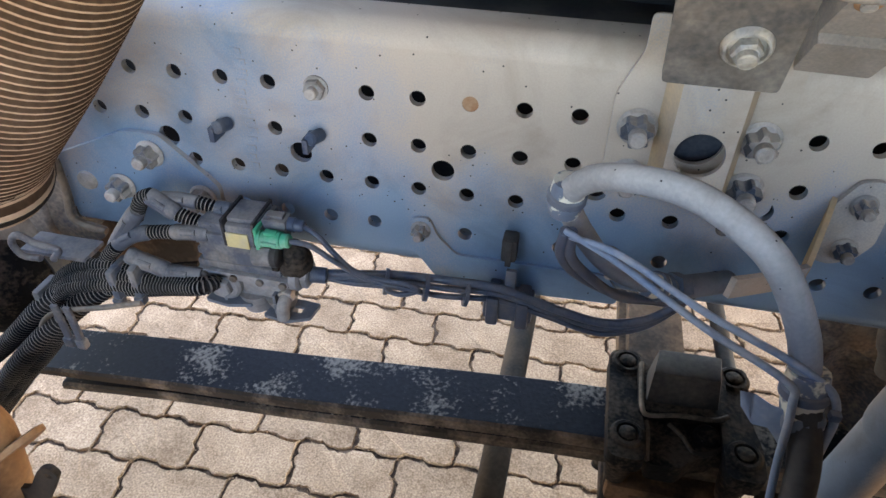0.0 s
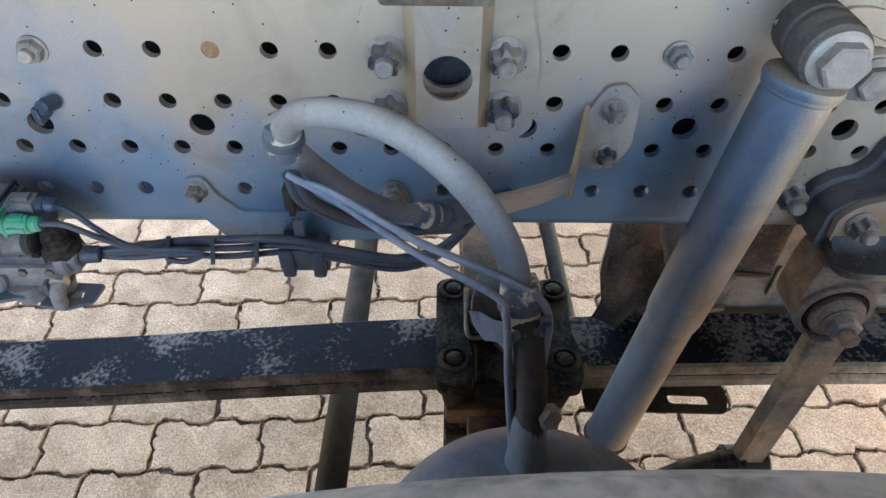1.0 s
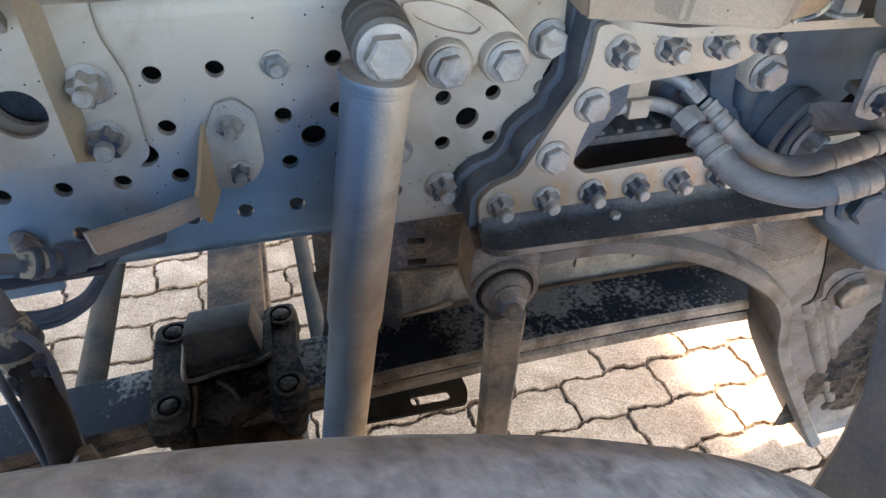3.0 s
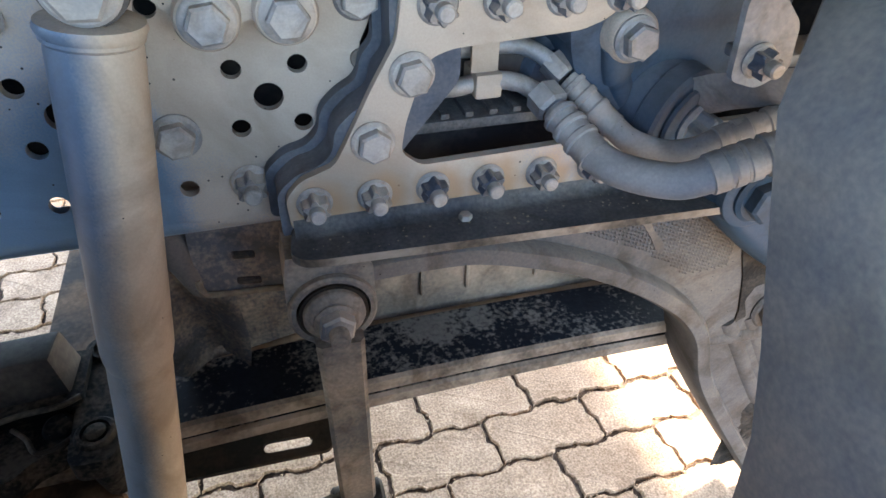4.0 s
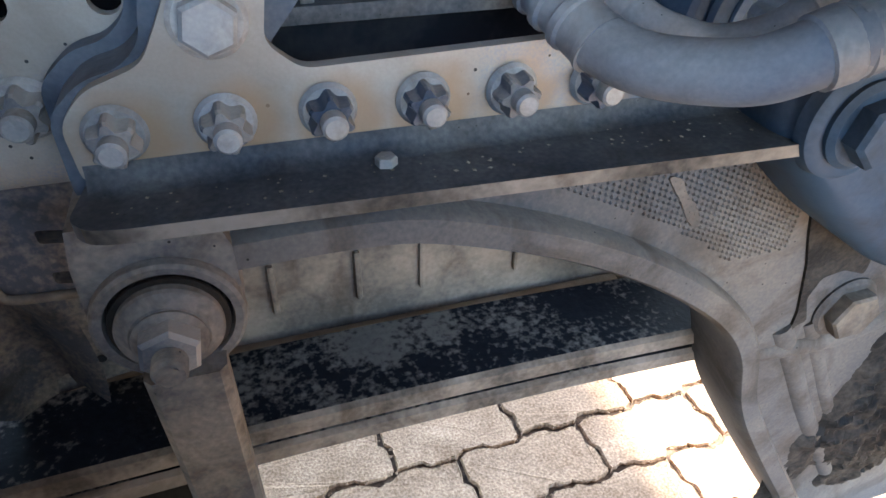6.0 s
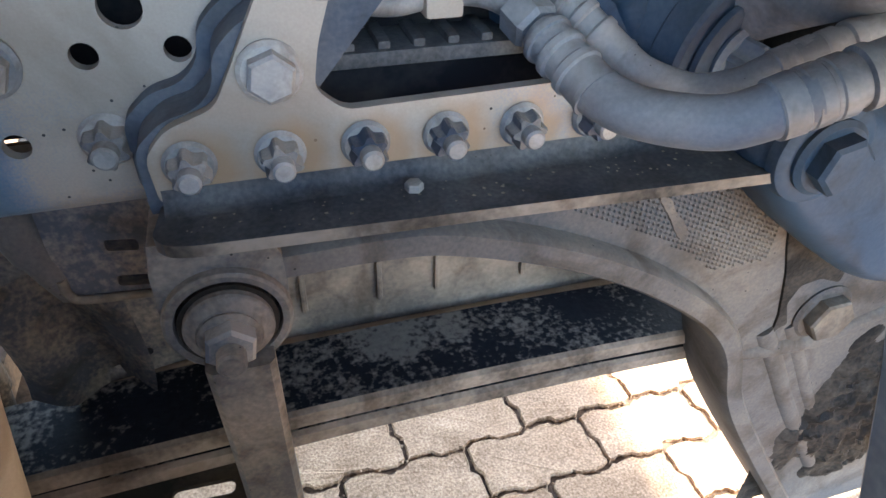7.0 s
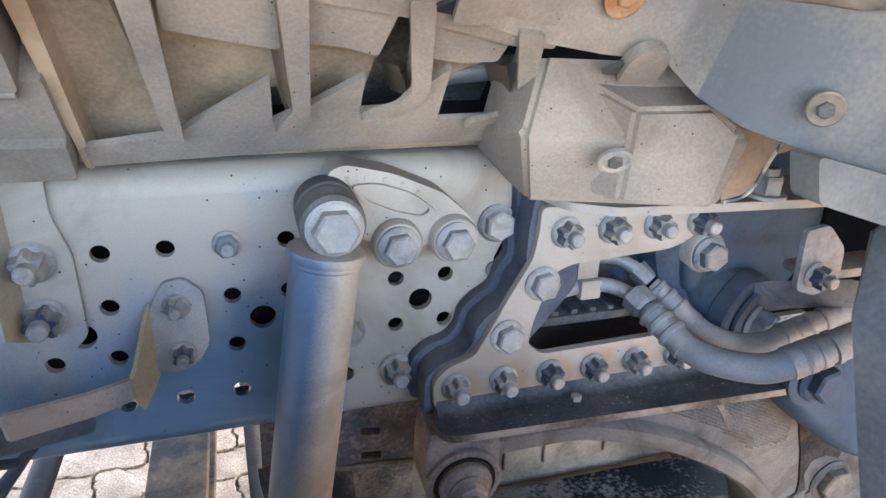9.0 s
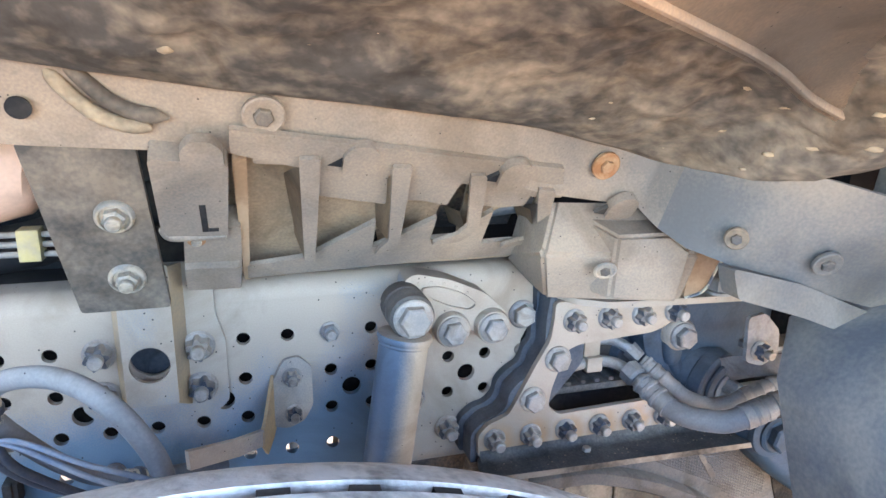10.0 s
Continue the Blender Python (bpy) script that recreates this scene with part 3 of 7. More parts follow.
lower = thing("harness_bracket", "thin grey painted bracket plate bolted along the rail's lower edge", "bracket", (0.2, -0.004, 0.65))
part("bracket_plate", plate(rounded([(0.09, 0.700), (0.093, 0.722), (0.112, 0.724), (0.121, 0.702), (0.142, 0.680), (0.302, 0.682), (0.318, 0.662), (0.318, 0.645), (0.212, 0.640), (0.209, 0.615), (0.196, 0.615), (0.193, 0.640), (0.12, 0.645), (0.093, 0.682)], 0.006, 3), -0.0045, -0.0005), PAINT, lower)
nut_bolt("bracket_nut", (0.103, -0.004, 0.708), lower, size=0.72)
nut_bolt("bracket_nut", (0.303, -0.004, 0.70), lower, size=0.85)

gusset = thing("gusset_plate", "grey painted gusset plate with flange nuts on the rail", "gusset", (-0.2, -0.006, 0.66))
part("gusset_sheet", plate(rounded([(-0.325, 0.742), (-0.225, 0.785), (-0.185, 0.785), (-0.126, 0.728), (-0.126, 0.655), (-0.325, 0.655)], 0.006, 3), -0.007, -0.0005), PAINT, gusset)
for x, z in ((-0.199, 0.761), (-0.248, 0.712), (-0.147, 0.712)):
    nut_bolt("gusset_nut", (x, -0.007, z), gusset, size=1.05)
part("rivet_head", turned((-0.294, -0.007, 0.712), OUT, [(0, 0.0125), (0.003, 0.0115), (0.005, 0.006)], 24), PAINT_BOLT, gusset)

hat = thing("hat_bracket", "grey painted hat-section bracket with large round hole and four nuts", "bracket", (0.35, 0, 0.78))
base = rounded([(0.277, 0.79), (0.277, 0.885), (0.294, 0.925), (0.294, 0.955), (0.421, 0.955), (0.421, 0.895), (0.431, 0.86), (0.431, 0.785), (0.415, 0.77), (0.295, 0.77)], 0.006, 3)
part("bracket_plate", plate(base, -0.005, -0.0006, [circle(0.352, 0.848, 0.023, 28)]), PAINT, hat)
front = plate(rounded([(0.326, 0.800), (0.326, 0.96), (0.379, 0.96), (0.379, 0.800)], 0.003, 2), -0.030, -0.025, [circle(0.3525, 0.848, 0.0208, 32)])
part("raised_face", front, PAINT, hat)
# dark plate added to put shade into the large hole
part("hole_backing", plate(circle(0.3525, 0.848, 0.034, 28), 0.022, 0.026), SPACER, hat)
side_bm = bmesh.new()
for xa, xb, in ((0.326, 0.316), (0.379, 0.390)):
    d = 0.004 if xb > xa else -0.004
    v = [side_bm.verts.new(p) for p in ((xa, -0.0298, 0.801), (xb, -0.005, 0.785), (xb, -0.005, 0.955), (xa, -0.0298, 0.958), (xa - d, -0.0298, 0.801), (xb - d, -0.005, 0.785), (xb - d, -0.005, 0.955), (xa - d, -0.0298, 0.958))]
    for f in ((0, 1, 2, 3), (7, 6, 5, 4), (0, 4, 5, 1), (3, 2, 6, 7), (0, 3, 7, 4), (1, 5, 6, 2)):
        side_bm.faces.new([v[k] for k in f])
part("raised_side", side_bm, TAN_LIT_DUST, hat, "folded side in tan dust and painted warm light")
for x in (0.30, 0.402):
    for z in (0.857, 0.807):
        nut_bolt("bracket_nut", (x, -0.005, z), hat, size=1.15)

wing = thing("hose_bracket", "folded grey steel bracket with two nuts and a dusty bent wing", "bracket", (0.5, 0, 0.74))
part("bracket_plate", plate(rounded([(0.479, 0.742), (0.479, 0.80), (0.494, 0.828), (0.511, 0.831), (0.526, 0.816), (0.527, 0.766), (0.516, 0.746), (0.497, 0.738)], 0.005, 3), -0.006, -0.0006), PALE, wing)
nut_bolt("bracket_nut", (0.503, -0.006, 0.806), wing, size=0.76)
nut_bolt("bracket_nut", (0.504, -0.006, 0.758), wing, size=0.76)


def folded(top, low, thick=0.0035):
    """A bent strip of sheet between an upper and a lower line."""
    made = bmesh.new()
    tops = [[made.verts.new(p) for p in line] for line in (top, low)]
    offs = [[made.verts.new((p[0] - thick, p[1] + thick, p[2])) for p in line] for line in (top, low)]
    last = len(top) - 1
    for k in range(last):
        made.faces.new((tops[0][k], tops[0][k + 1], tops[1][k + 1], tops[1][k]))
        made.faces.new((offs[0][k], offs[1][k], offs[1][k + 1], offs[0][k + 1]))
        made.faces.new((tops[0][k], offs[0][k], offs[0][k + 1], tops[0][k + 1]))
        made.faces.new((tops[1][k], tops[1][k + 1], offs[1][k + 1], offs[1][k]))
    made.faces.new((tops[0][0], tops[1][0], offs[1][0], offs[0][0]))
    made.faces.new((tops[0][last], offs[0][last], offs[1][last], tops[1][last]))
    return made


# the wing: folded out from the plate's edge, then a narrow lip running out to the hose
part("bent_wing", folded([(0.482, -0.003, 0.808), (0.478, -0.016, 0.796), (0.470, -0.040, 0.768), (0.466, -0.049, 0.760)], [(0.482, -0.003, 0.738), (0.478, -0.014, 0.730), (0.471, -0.036, 0.724), (0.466, -0.046, 0.742)]), WARM_LIT_DUST, wing, "dusty folded wing with warm light in its colour", smooth=30)
part("wing_lip", folded([(0.467, -0.048, 0.763), (0.440, -0.071, 0.769), (0.392, -0.108, 0.784)], [(0.467, -0.044, 0.741), (0.440, -0.066, 0.745), (0.392, -0.103, 0.759)], 0.004), PALE, wing, smooth=30)

# ---- shock absorber and its arm ----
shock = thing("shock_absorber", "dusty grey tubular shock absorber bolted to the rail", "shock absorber", (0.55, -0.15, 0.40))
TOP, LOW = Vector((0.631, -0.064, 0.898)), Vector((0.547, -0.088, 0.310))
way = (LOW - TOP).normalized()
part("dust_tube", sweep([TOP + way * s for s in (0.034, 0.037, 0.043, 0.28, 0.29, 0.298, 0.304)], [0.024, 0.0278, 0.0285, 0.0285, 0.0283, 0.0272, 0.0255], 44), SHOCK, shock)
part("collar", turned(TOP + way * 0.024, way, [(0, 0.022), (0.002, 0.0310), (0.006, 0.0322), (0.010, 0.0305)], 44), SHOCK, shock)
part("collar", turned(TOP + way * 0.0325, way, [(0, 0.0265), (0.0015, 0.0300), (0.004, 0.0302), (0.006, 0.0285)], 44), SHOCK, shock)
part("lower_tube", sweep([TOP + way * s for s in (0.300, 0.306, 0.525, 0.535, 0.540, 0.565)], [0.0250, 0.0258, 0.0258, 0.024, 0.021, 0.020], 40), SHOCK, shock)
part("tube_ring", turned(TOP + way * 0.515, way, [(0, 0.0255), (0.001, 0.0278), (0.006, 0.0278), (0.007, 0.0255)], 40), CAST, shock)
eye = part("top_eye", lathe(TOP, Vector(OUT), [(-0.036, 0.022), (-0.034, 0.0255), (-0.012, 0.0262), (-0.010, 0.0245), (-0.006, 0.0245), (-0.004, 0.0262), (0.006, 0.0262), (0.008, 0.0248), (0.012, 0.0248), (0.013, 0.0262), (0.020, 0.0255), (0.022, 0.022)], 40), CAST, shock)
part("eye_bolt", turned(TOP + Vector((0, -0.022, 0)), OUT, [(0, 0.0222), (0.004, 0.0228), (0.006, 0.0205)], 32), PAINT_BOLT, shock)
part("hexagon_head", hexagon(TOP + Vector((0, -0.028, 0)), OUT, 0.0180, 0.012, twist=0.25), PAINT_BOLT, shock, smooth=20)
part("bottom_eye", sweep([LOW + Vector((0.0, y, -0.01)) for y in (-0.03, -0.026, 0.026, 0.03)], [0.024, 0.027, 0.027, 0.024], 28), CAST, shock)

arm = thing("shock_mount", "cast grey arm carrying the shock absorber, three bolts", "bracket", (0.68, -0.02, 0.86))
outline = rounded([(0.632, 0.900), (0.634, 0.926), (0.648, 0.932), (0.69, 0.922), (0.735, 0.902), (0.767, 0.872), (0.758, 0.848), (0.735, 0.846), (0.718, 0.857), (0.705, 0.845), (0.683, 0.843), (0.668, 0.862), (0.652, 0.880), (0.640, 0.884)], 0.008, 4)
part("arm_plate", plate(outline, -0.034, -0.0006), PAINT, arm)
ring = rounded([(0.652, 0.915), (0.675, 0.916), (0.706, 0.905), (0.73, 0.885), (0.72, 0.876), (0.69, 0.885), (0.66, 0.902)], 0.01, 4)
inner = [(0.692 + (x - 0.692) * 0.80, 0.898 + (z - 0.898) * 0.66) for x, z in ring]
for k in range(8):
    a = radians(128 - 10.5 * k)
    part("embossed_mark", box(-0.0017, 0.0017, -0.0348, -0.0335, -0.0021, 0.0021, 0.0004, seg=1, m=Matrix.Translation((0.660 + 0.088 * math.cos(a), 0, 0.832 + 0.088 * math.sin(a))) @ Matrix.Rotation(math.pi / 2 - a, 4, "Y")), PAINT, arm)
part("raised_rim", plate(ring, -0.039, -0.033, [inner]), PAINT, arm)
for x, z in ((0.692, 0.860), (0.744, 0.860)):
    boss = part("bolt_boss", turned((x, -0.030, z), OUT, [(0, 0.0225), (0.012, 0.0222), (0.015, 0.0205)], 36), PAINT, arm)
    part("bolt_flange", turned((x, -0.045, z), OUT, [(0, 0.0185), (0.003, 0.019), (0.005, 0.0165)], 32), PAINT_BOLT, boss)
    part("hexagon_head", hexagon((x, -0.049, z), OUT, 0.0148, 0.010, twist=random.uniform(0.2, 0.5)), PAINT_BOLT, boss, smooth=20)

# ---- front bracket on the rail ----
spacer = thing("spacer_plate", "dark wavy-edged steel spacer between rail and front bracket", "spacer", (0.77, -0.02, 0.68))
wav = [(0.712, 0.676), (0.712, 0.722), (0.730, 0.738), (0.748, 0.742), (0.760, 0.754), (0.762, 0.772), (0.776, 0.786), (0.794, 0.796), (0.797, 0.814), (0.808, 0.826), (0.808, 0.850), (0.815, 0.868), (0.813, 0.905), (0.87, 0.905), (0.87, 0.80), (0.82, 0.74), (0.82, 0.676)]
part("spacer_sheet", plate(rounded(wav, 0.008, 4), -0.014, -0.0006), SPACER, spacer)
part("spacer_step", plate(rounded([(x + (0.007 if x < 0.815 else 0.0), z - (0.004 if k < 13 else 0.0)) for k, (x, z) in enumerate(wav)], 0.008, 4), -0.0435, -0.012), SPACER, spacer)

brk = thing("front_bracket", "grey painted channel bracket with a cut-out and bolt rows", "bracket", (0.9, -0.05, 0.68))
lip = [(0.727, 0.686), (0.725, 0.717), (0.738, 0.732), (0.766, 0.742), (0.778, 0.764), (0.798, 0.803), (0.818, 0.838), (0.822, 0.868), (0.822, 0.888), (1.015, 0.888), (1.010, 0.862), (0.985, 0.842), (0.965, 0.835), (0.86, 0.829), (0.843, 0.823), (0.836, 0.808), (0.824, 0.772), (0.820, 0.747), (0.836, 0.733), (0.96, 0.736), (1.17, 0.738), (1.17, 0.686)]
part("bracket_web", plate(rounded(lip, 0.007, 4), -0.052, -0.044), BRACKET_PAINT, brk)
flange = [(0.727, -0.044), (0.722, -0.080), (0.730, -0.090), (0.745, -0.093), (1.17, -0.112), (1.17, -0.044)]
fbm = plate(rounded([(x, -y) for x, y in flange], 0.008, 4), 0, 0.008, m=Matrix.Translation((0, 0, 0.676)) @ Matrix.Rotation(radians(90), 4, "X"))
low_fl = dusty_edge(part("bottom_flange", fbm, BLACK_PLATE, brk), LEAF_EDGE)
turn_in = bmesh.new()
rows_in = [[turn_in.verts.new((x, -0.0525 - 0.012 * (1 - math.cos(a)), 0.6842 + 0.012 * (1 - math.sin(a)))) for a in (math.pi / 2 * k / 6 for k in range(7))] + [turn_in.verts.new((x, -0.050, 0.680)), ] for x in (0.7285, 0.80, 0.95, 1.17)]
for a, b in zip(rows_in, rows_in[1:]):
    for k in range(8):
        turn_in.faces.new((a[k], a[(k + 1) % 8], b[(k + 1) % 8], b[k]))
turn_in.faces.new(rows_in[0])
turn_in.faces.new(rows_in[-1][::-1])
part("inner_bend", turn_in, BLACK_PLATE, low_fl)
part("flange_bolt", hexagon((0.872, -0.068, 0.683), (0, 0, 1), 0.006, 0.006), PAINT_BOLT, low_fl, smooth=20)
tfl = plate(rounded([(0.822, 0.044), (0.835, 0.078), (0.87, 0.10), (1.17, 0.125), (1.17, 0.044)], 0.008, 4), 0, 0.008, m=Matrix.Translation((0, 0, 0.893)) @ Matrix.Rotation(radians(90), 4, "X"))
part("top_flange", tfl, PAINT, brk)
for k in range(6):
    nut_bolt("bracket_nut", (0.7473 + 0.0496 * k, -0.052, 0.7112), brk, size=0.96)
for k in range(4):
    nut_bolt("bracket_nut", (0.848 + 0.049 * k, -0.052, 0.863), brk, size=1.0)
for x, z in ((0.829, 0.8125), (0.7975, 0.760)):
    head_bolt("bracket_bolt", (x, -0.052, z), brk, size=1.05)

# ---- stabiliser link and the cast spring bracket ----
cast = thing("spring_bracket", "large dusty cast-iron bracket with an arched rim and cross-hatched face", "casting", (1.2, -0.05, 0.3))
arch = [(0.775, 0.655), (0.85, 0.654), (0.90, 0.648), (0.98, 0.622), (1.05, 0.588), (1.11, 0.550), (1.155, 0.510), (1.188, 0.460), (1.214, 0.388), (1.258, 0.310), (1.352, 0.165), (1.425, 0.055)]
low_arch = [(1.405, 0.040), (1.330, 0.150), (1.235, 0.298), (1.190, 0.378), (1.167, 0.448), (1.138, 0.490), (1.095, 0.528), (1.04, 0.567), (0.975, 0.60), (0.90, 0.627), (0.85, 0.633), (0.775, 0.630)]
line = smooth_line([(x, 0, z) for x, z in arch], 4)
rim_mid = smooth_line([((a[0] + b[0]) / 2, -0.062, (a[1] + b[1]) / 2) for a, b in zip(arch, low_arch[::-1])], 5)
rb = bmesh.new()
prev = None
for i, p in enumerate(rim_mid):
    t = (rim_mid[min(i + 1, len(rim_mid) - 1)] - rim_mid[max(i - 1, 0)]).normalized()
    nrm = Vector((-t.z, 0, t.x))
    h = 0.012
    sec = [rb.verts.new(p + nrm * a + Vector((0, b, 0))) for a, b in ((h, 0.06), (h, -0.004), (h - 0.004, -0.010), (-h + 0.004, -0.010), (-h, -0.004), (-h, 0.06))]
    if prev:
        for k in range(6):
            rb.faces.new((prev[k], prev[(k + 1) % 6], sec[(k + 1) % 6], sec[k]))
    else:
        rb.faces.new(sec)
    prev = sec
rb.faces.new(prev[::-1])
part("arched_rim", rb, CAST, cast)
web_line = [(0.79, 0.67)] + [(x, z - 0.005) for x, z in arch] + [(1.90, 0.05), (1.90, 0.67)]
part("cast_web", plate(web_line, -0.052, -0.02), CAST, cast)
hat_bm = bmesh.new()
for i in range(56):
    for j in range(28):
        x, z = 0.945 + 0.0046 * i, 0.552 + 0.0046 * j + (0.0023 if i % 2 else 0)
        ok = z < 0.668 and z > np.interp(x, [a[0] for a in arch], [a[1] for a in arch]) + 0.022 and x < 1.19 and z > 0.73 - 0.16 * (x - 0.6) / 0.3 - 0.22
        if ok:
            r = 0.0018
            c = [hat_bm.verts.new((x + r * a, -0.0525, z + r * b)) for a, b in ((1, 0), (0, 1), (-1, 0), (0, -1))]
            apex = hat_bm.verts.new((x, -0.0540, z))
            for k in range(4):
                hat_bm.faces.new((c[k], c[(k + 1) % 4], apex))
tagged(part("cross_hatch", hat_bm, CAST, cast, smooth=0), kind="stuff")
bol = part("bracket_bolt", turned((1.287, -0.050, 0.466), OUT, [(0, 0.032), (0.004, 0.0325), (0.007, 0.029)], 36), CAST, cast)
part("hexagon_head", hexagon((1.287, -0.056, 0.466), OUT, 0.0255, 0.014, twist=0.3, top=0.92), CRADLE, bol, smooth=20)
part("cast_ridge", sweep(smooth_line([(1.20, -0.042, 0.425), (1.245, -0.046, 0.424), (1.30, -0.047, 0.424), (1.36, -0.046, 0.438), (1.50, -0.044, 0.48)], 6), 0.012, 14), CAST, cast)
for k, x in enumerate((1.232, 1.262)):
    part("cast_fin", sweep(smooth_line([(x - 0.006, -0.044, 0.455), (x + 0.034, -0.044, 0.388), (x + 0.080, -0.044, 0.310), (x + 0.175, -0.044, 0.165)], 6), 0.013 - 0.002 * k, 14), CAST, cast)
gb = bmesh.new()
grid = []
for i in range(80):
    col_ = []
    for j in range(90):
        reach = 1 - math.hypot((i - 40) / 39, (j - 45) / 45) + 0.30 * noise.noise(Vector((i * 0.08, 7, j * 0.08)))
        q = Vector((i * 0.22, 0, j * 0.22))
        rise = max(-0.3, min(1.0, reach * 3)) * (0.008 + 0.007 * noise.noise(q) + 0.005 * abs(noise.noise(q * 2.3)) + 0.003 * noise.noise(q * 5.1))
        col_.append(gb.verts.new((1.310 + 0.0036 * i, -0.0500 - rise, 0.110 + 0.0036 * j)))
    grid.append(col_)
for i in range(79):
    for j in range(89):
        gb.faces.new((grid[i][j], grid[i + 1][j], grid[i + 1][j + 1], grid[i][j + 1]))
part("greasy_crust", gb, OIL, cast)
part("oil_patch", plate(rounded([(1.197, 0.593), (1.206, 0.563), (1.218, 0.531), (1.224, 0.508), (1.232, 0.475), (1.233, 0.449), (1.237, 0.458), (1.247, 0.461), (1.235, 0.490), (1.242, 0.511), (1.263, 0.515), (1.288, 0.505), (1.289, 0.520), (1.254, 0.544), (1.229, 0.565), (1.210, 0.585)], 0.004, 3), -0.0548, -0.0515), OIL, cast, "dark oily run")
part("damp_streak", plate(rounded([(1.062, 0.638), (1.069, 0.627), (1.078, 0.615), (1.087, 0.598), (1.097, 0.588), (1.099, 0.596), (1.092, 0.609), (1.080, 0.622), (1.075, 0.634)], 0.006, 3), -0.0536, -0.0515), FLAP, cast)

link = thing("stabiliser_link", "dusty steel drop link with a rubber-bushed eye and nut", "link", (0.735, -0.1, 0.37))
C = Vector((0.7510, -0.082, 0.615))          # the middle of the eye's outer face
R_EYE = 0.0385
lug = [(C.x + R_EYE * math.cos(a), C.z + R_EYE * math.sin(a)) for a in (math.pi * (1 + k / 24) for k in range(25))] + [(C.x + 0.0375, 0.655), (C.x + 0.030, 0.676), (C.x - 0.034, 0.676), (C.x - 0.0375, 0.655)]
part("eye_lug", plate(lug, -0.076, -0.030, [circle(C.x, C.z, 0.0325, 32)]), LINK_LIT, link, smooth=30)
part("eye_ring", lathe(C + Vector((0, 0.012, 0)), Vector(OUT), [(0, 0.0380), (0.006, 0.0392), (0.011, 0.0385), (0.0125, 0.0365), (0.0118, 0.0325), (0.006, 0.0312), (-0.02, 0.0310)], 48), LINK_LIT, link, smooth=25)
part("bushing", lathe(C + Vector((0, 0.010, 0)), Vector(OUT), [(0, 0.0312), (0.003, 0.0308), (0.005, 0.0290), (0.004, 0.0275), (0.008, 0.0265), (0.010, 0.010)], 40), GREASE, link)
part("split_ring", lathe(C + Vector((0, 0.002, 0)), Vector(OUT), [(0, 0.0290), (0, 0.0302), (0.0022, 0.0302), (0.0022, 0.0288)], 44), BROWN, link)
part("washer", lathe(C, Vector(OUT), [(0, 0.0270), (0.0045, 0.0272), (0.0065, 0.0262), (0.0085, 0.0225), (0.0105, 0.0200), (0.011, 0.012)], 44), LINK_LIT, link, smooth=25)
part("nut_flange", turned(C + Vector((0, -0.0105, 0)), OUT, [(0, 0.0185), (0.002, 0.0190), (0.004, 0.0165)], 32), LINK_LIT, link)
part("nut", hexagon(C + Vector((0, -0.013, 0)), OUT, 0.0165, 0.013, twist=0.62), NUT, link, smooth=20)
part("bolt_end", sweep([C + Vector((0, -0.024 - 0.0011 * k, 0)) for k in range(12)] + [C + Vector((0, -0.0378, 0)), C + Vector((0, -0.0386, 0)), C + Vector((0, -0.0375, 0))], [0.0088 if k % 2 else 0.0081 for k in range(12)] + [0.0074, 0.0060, 0.0050], 22), LINK_LIT, link)
lo = Vector((0.756, -0.080, 0.318))
hi = C + Vector((0.002, -0.004, -0.026))
lb = bmesh.new()
d = (lo - hi).normalized()
sidex = Vector((1, 0, 0))
sidex = (sidex - d * sidex.dot(d)).normalized()
dep = d.cross(sidex)
SECTION = ((1, 0.6), (0.8, 1), (-0.8, 1), (-1, 0.6), (-1, -0.6), (-0.8, -1), (0.8, -1), (1, -0.6))
rings = [[lb.verts.new(hi.lerp(lo, u) + sidex * a * half + dep * b * 0.011) for a, b in SECTION] for u, half in ((0.0, 0.0215), (0.3, 0.0205), (0.7, 0.0200), (1.0, 0.0195))]
for a, b in zip(rings, rings[1:]):
    for k in range(8):
        lb.faces.new((a[k], a[(k + 1) % 8], b[(k + 1) % 8], b[k]))
lb.faces.new(rings[0])
lb.faces.new(rings[-1][::-1])
part("link_bar", lb, LINK_LIT, link)
part("bottom_joint", sweep([lo + Vector((x, 0, -0.01)) for x in (-0.03, -0.026, 0.026, 0.03)], [0.020, 0.024, 0.024, 0.02], 24), RUBBER, link)
bar = thing("stabiliser_bar", "dark round stabiliser bar behind the wheel", "bar", (0.6, -0.15, 0.35))
part("bar_rod", sweep(smooth_line([(0.751, -0.083, 0.317), (0.673, -0.098, 0.301), (0.568, -0.138, 0.281), (0.483, -0.178, 0.264)], 5), 0.021, 16), GREASE, bar)

# ---- leaf spring, clamp, axle and steering rods ----
spring = thing("leaf_spring", "two-leaf black parabolic truck spring with flaking paint and dust", "leaf spring", (0.4, 0.04, 0.36))


def leaf(points, y0, y1, thick, skew=0.0):
    made, prev = bmesh.new(), None
    pts = smooth_line([(x, 0, z) for x, z in points], 6)
    for p, th in zip(pts, np.interp([q.x for q in pts], [-0.6, 0.42, 1.3], [thick * 0.7, thick, thick * 0.8])):
        c = 0.004
        sec = [made.verts.new((p.x, y, p.z + z)) for y, z in ((y0, -c), (y0 + c, 0), (y1 - c, 0), (y1, -c), (y1, -th + c), (y1 - c, -th), (y0 + c, -th), (y0, -th + c))]
        if prev:
            for k in range(8):
                made.faces.new((prev[k], prev[(k + 1) % 8], sec[(k + 1) % 8], sec[k]))
        else:
            made.faces.new(sec)
        prev = sec
    made.faces.new(prev[::-1])
    return made


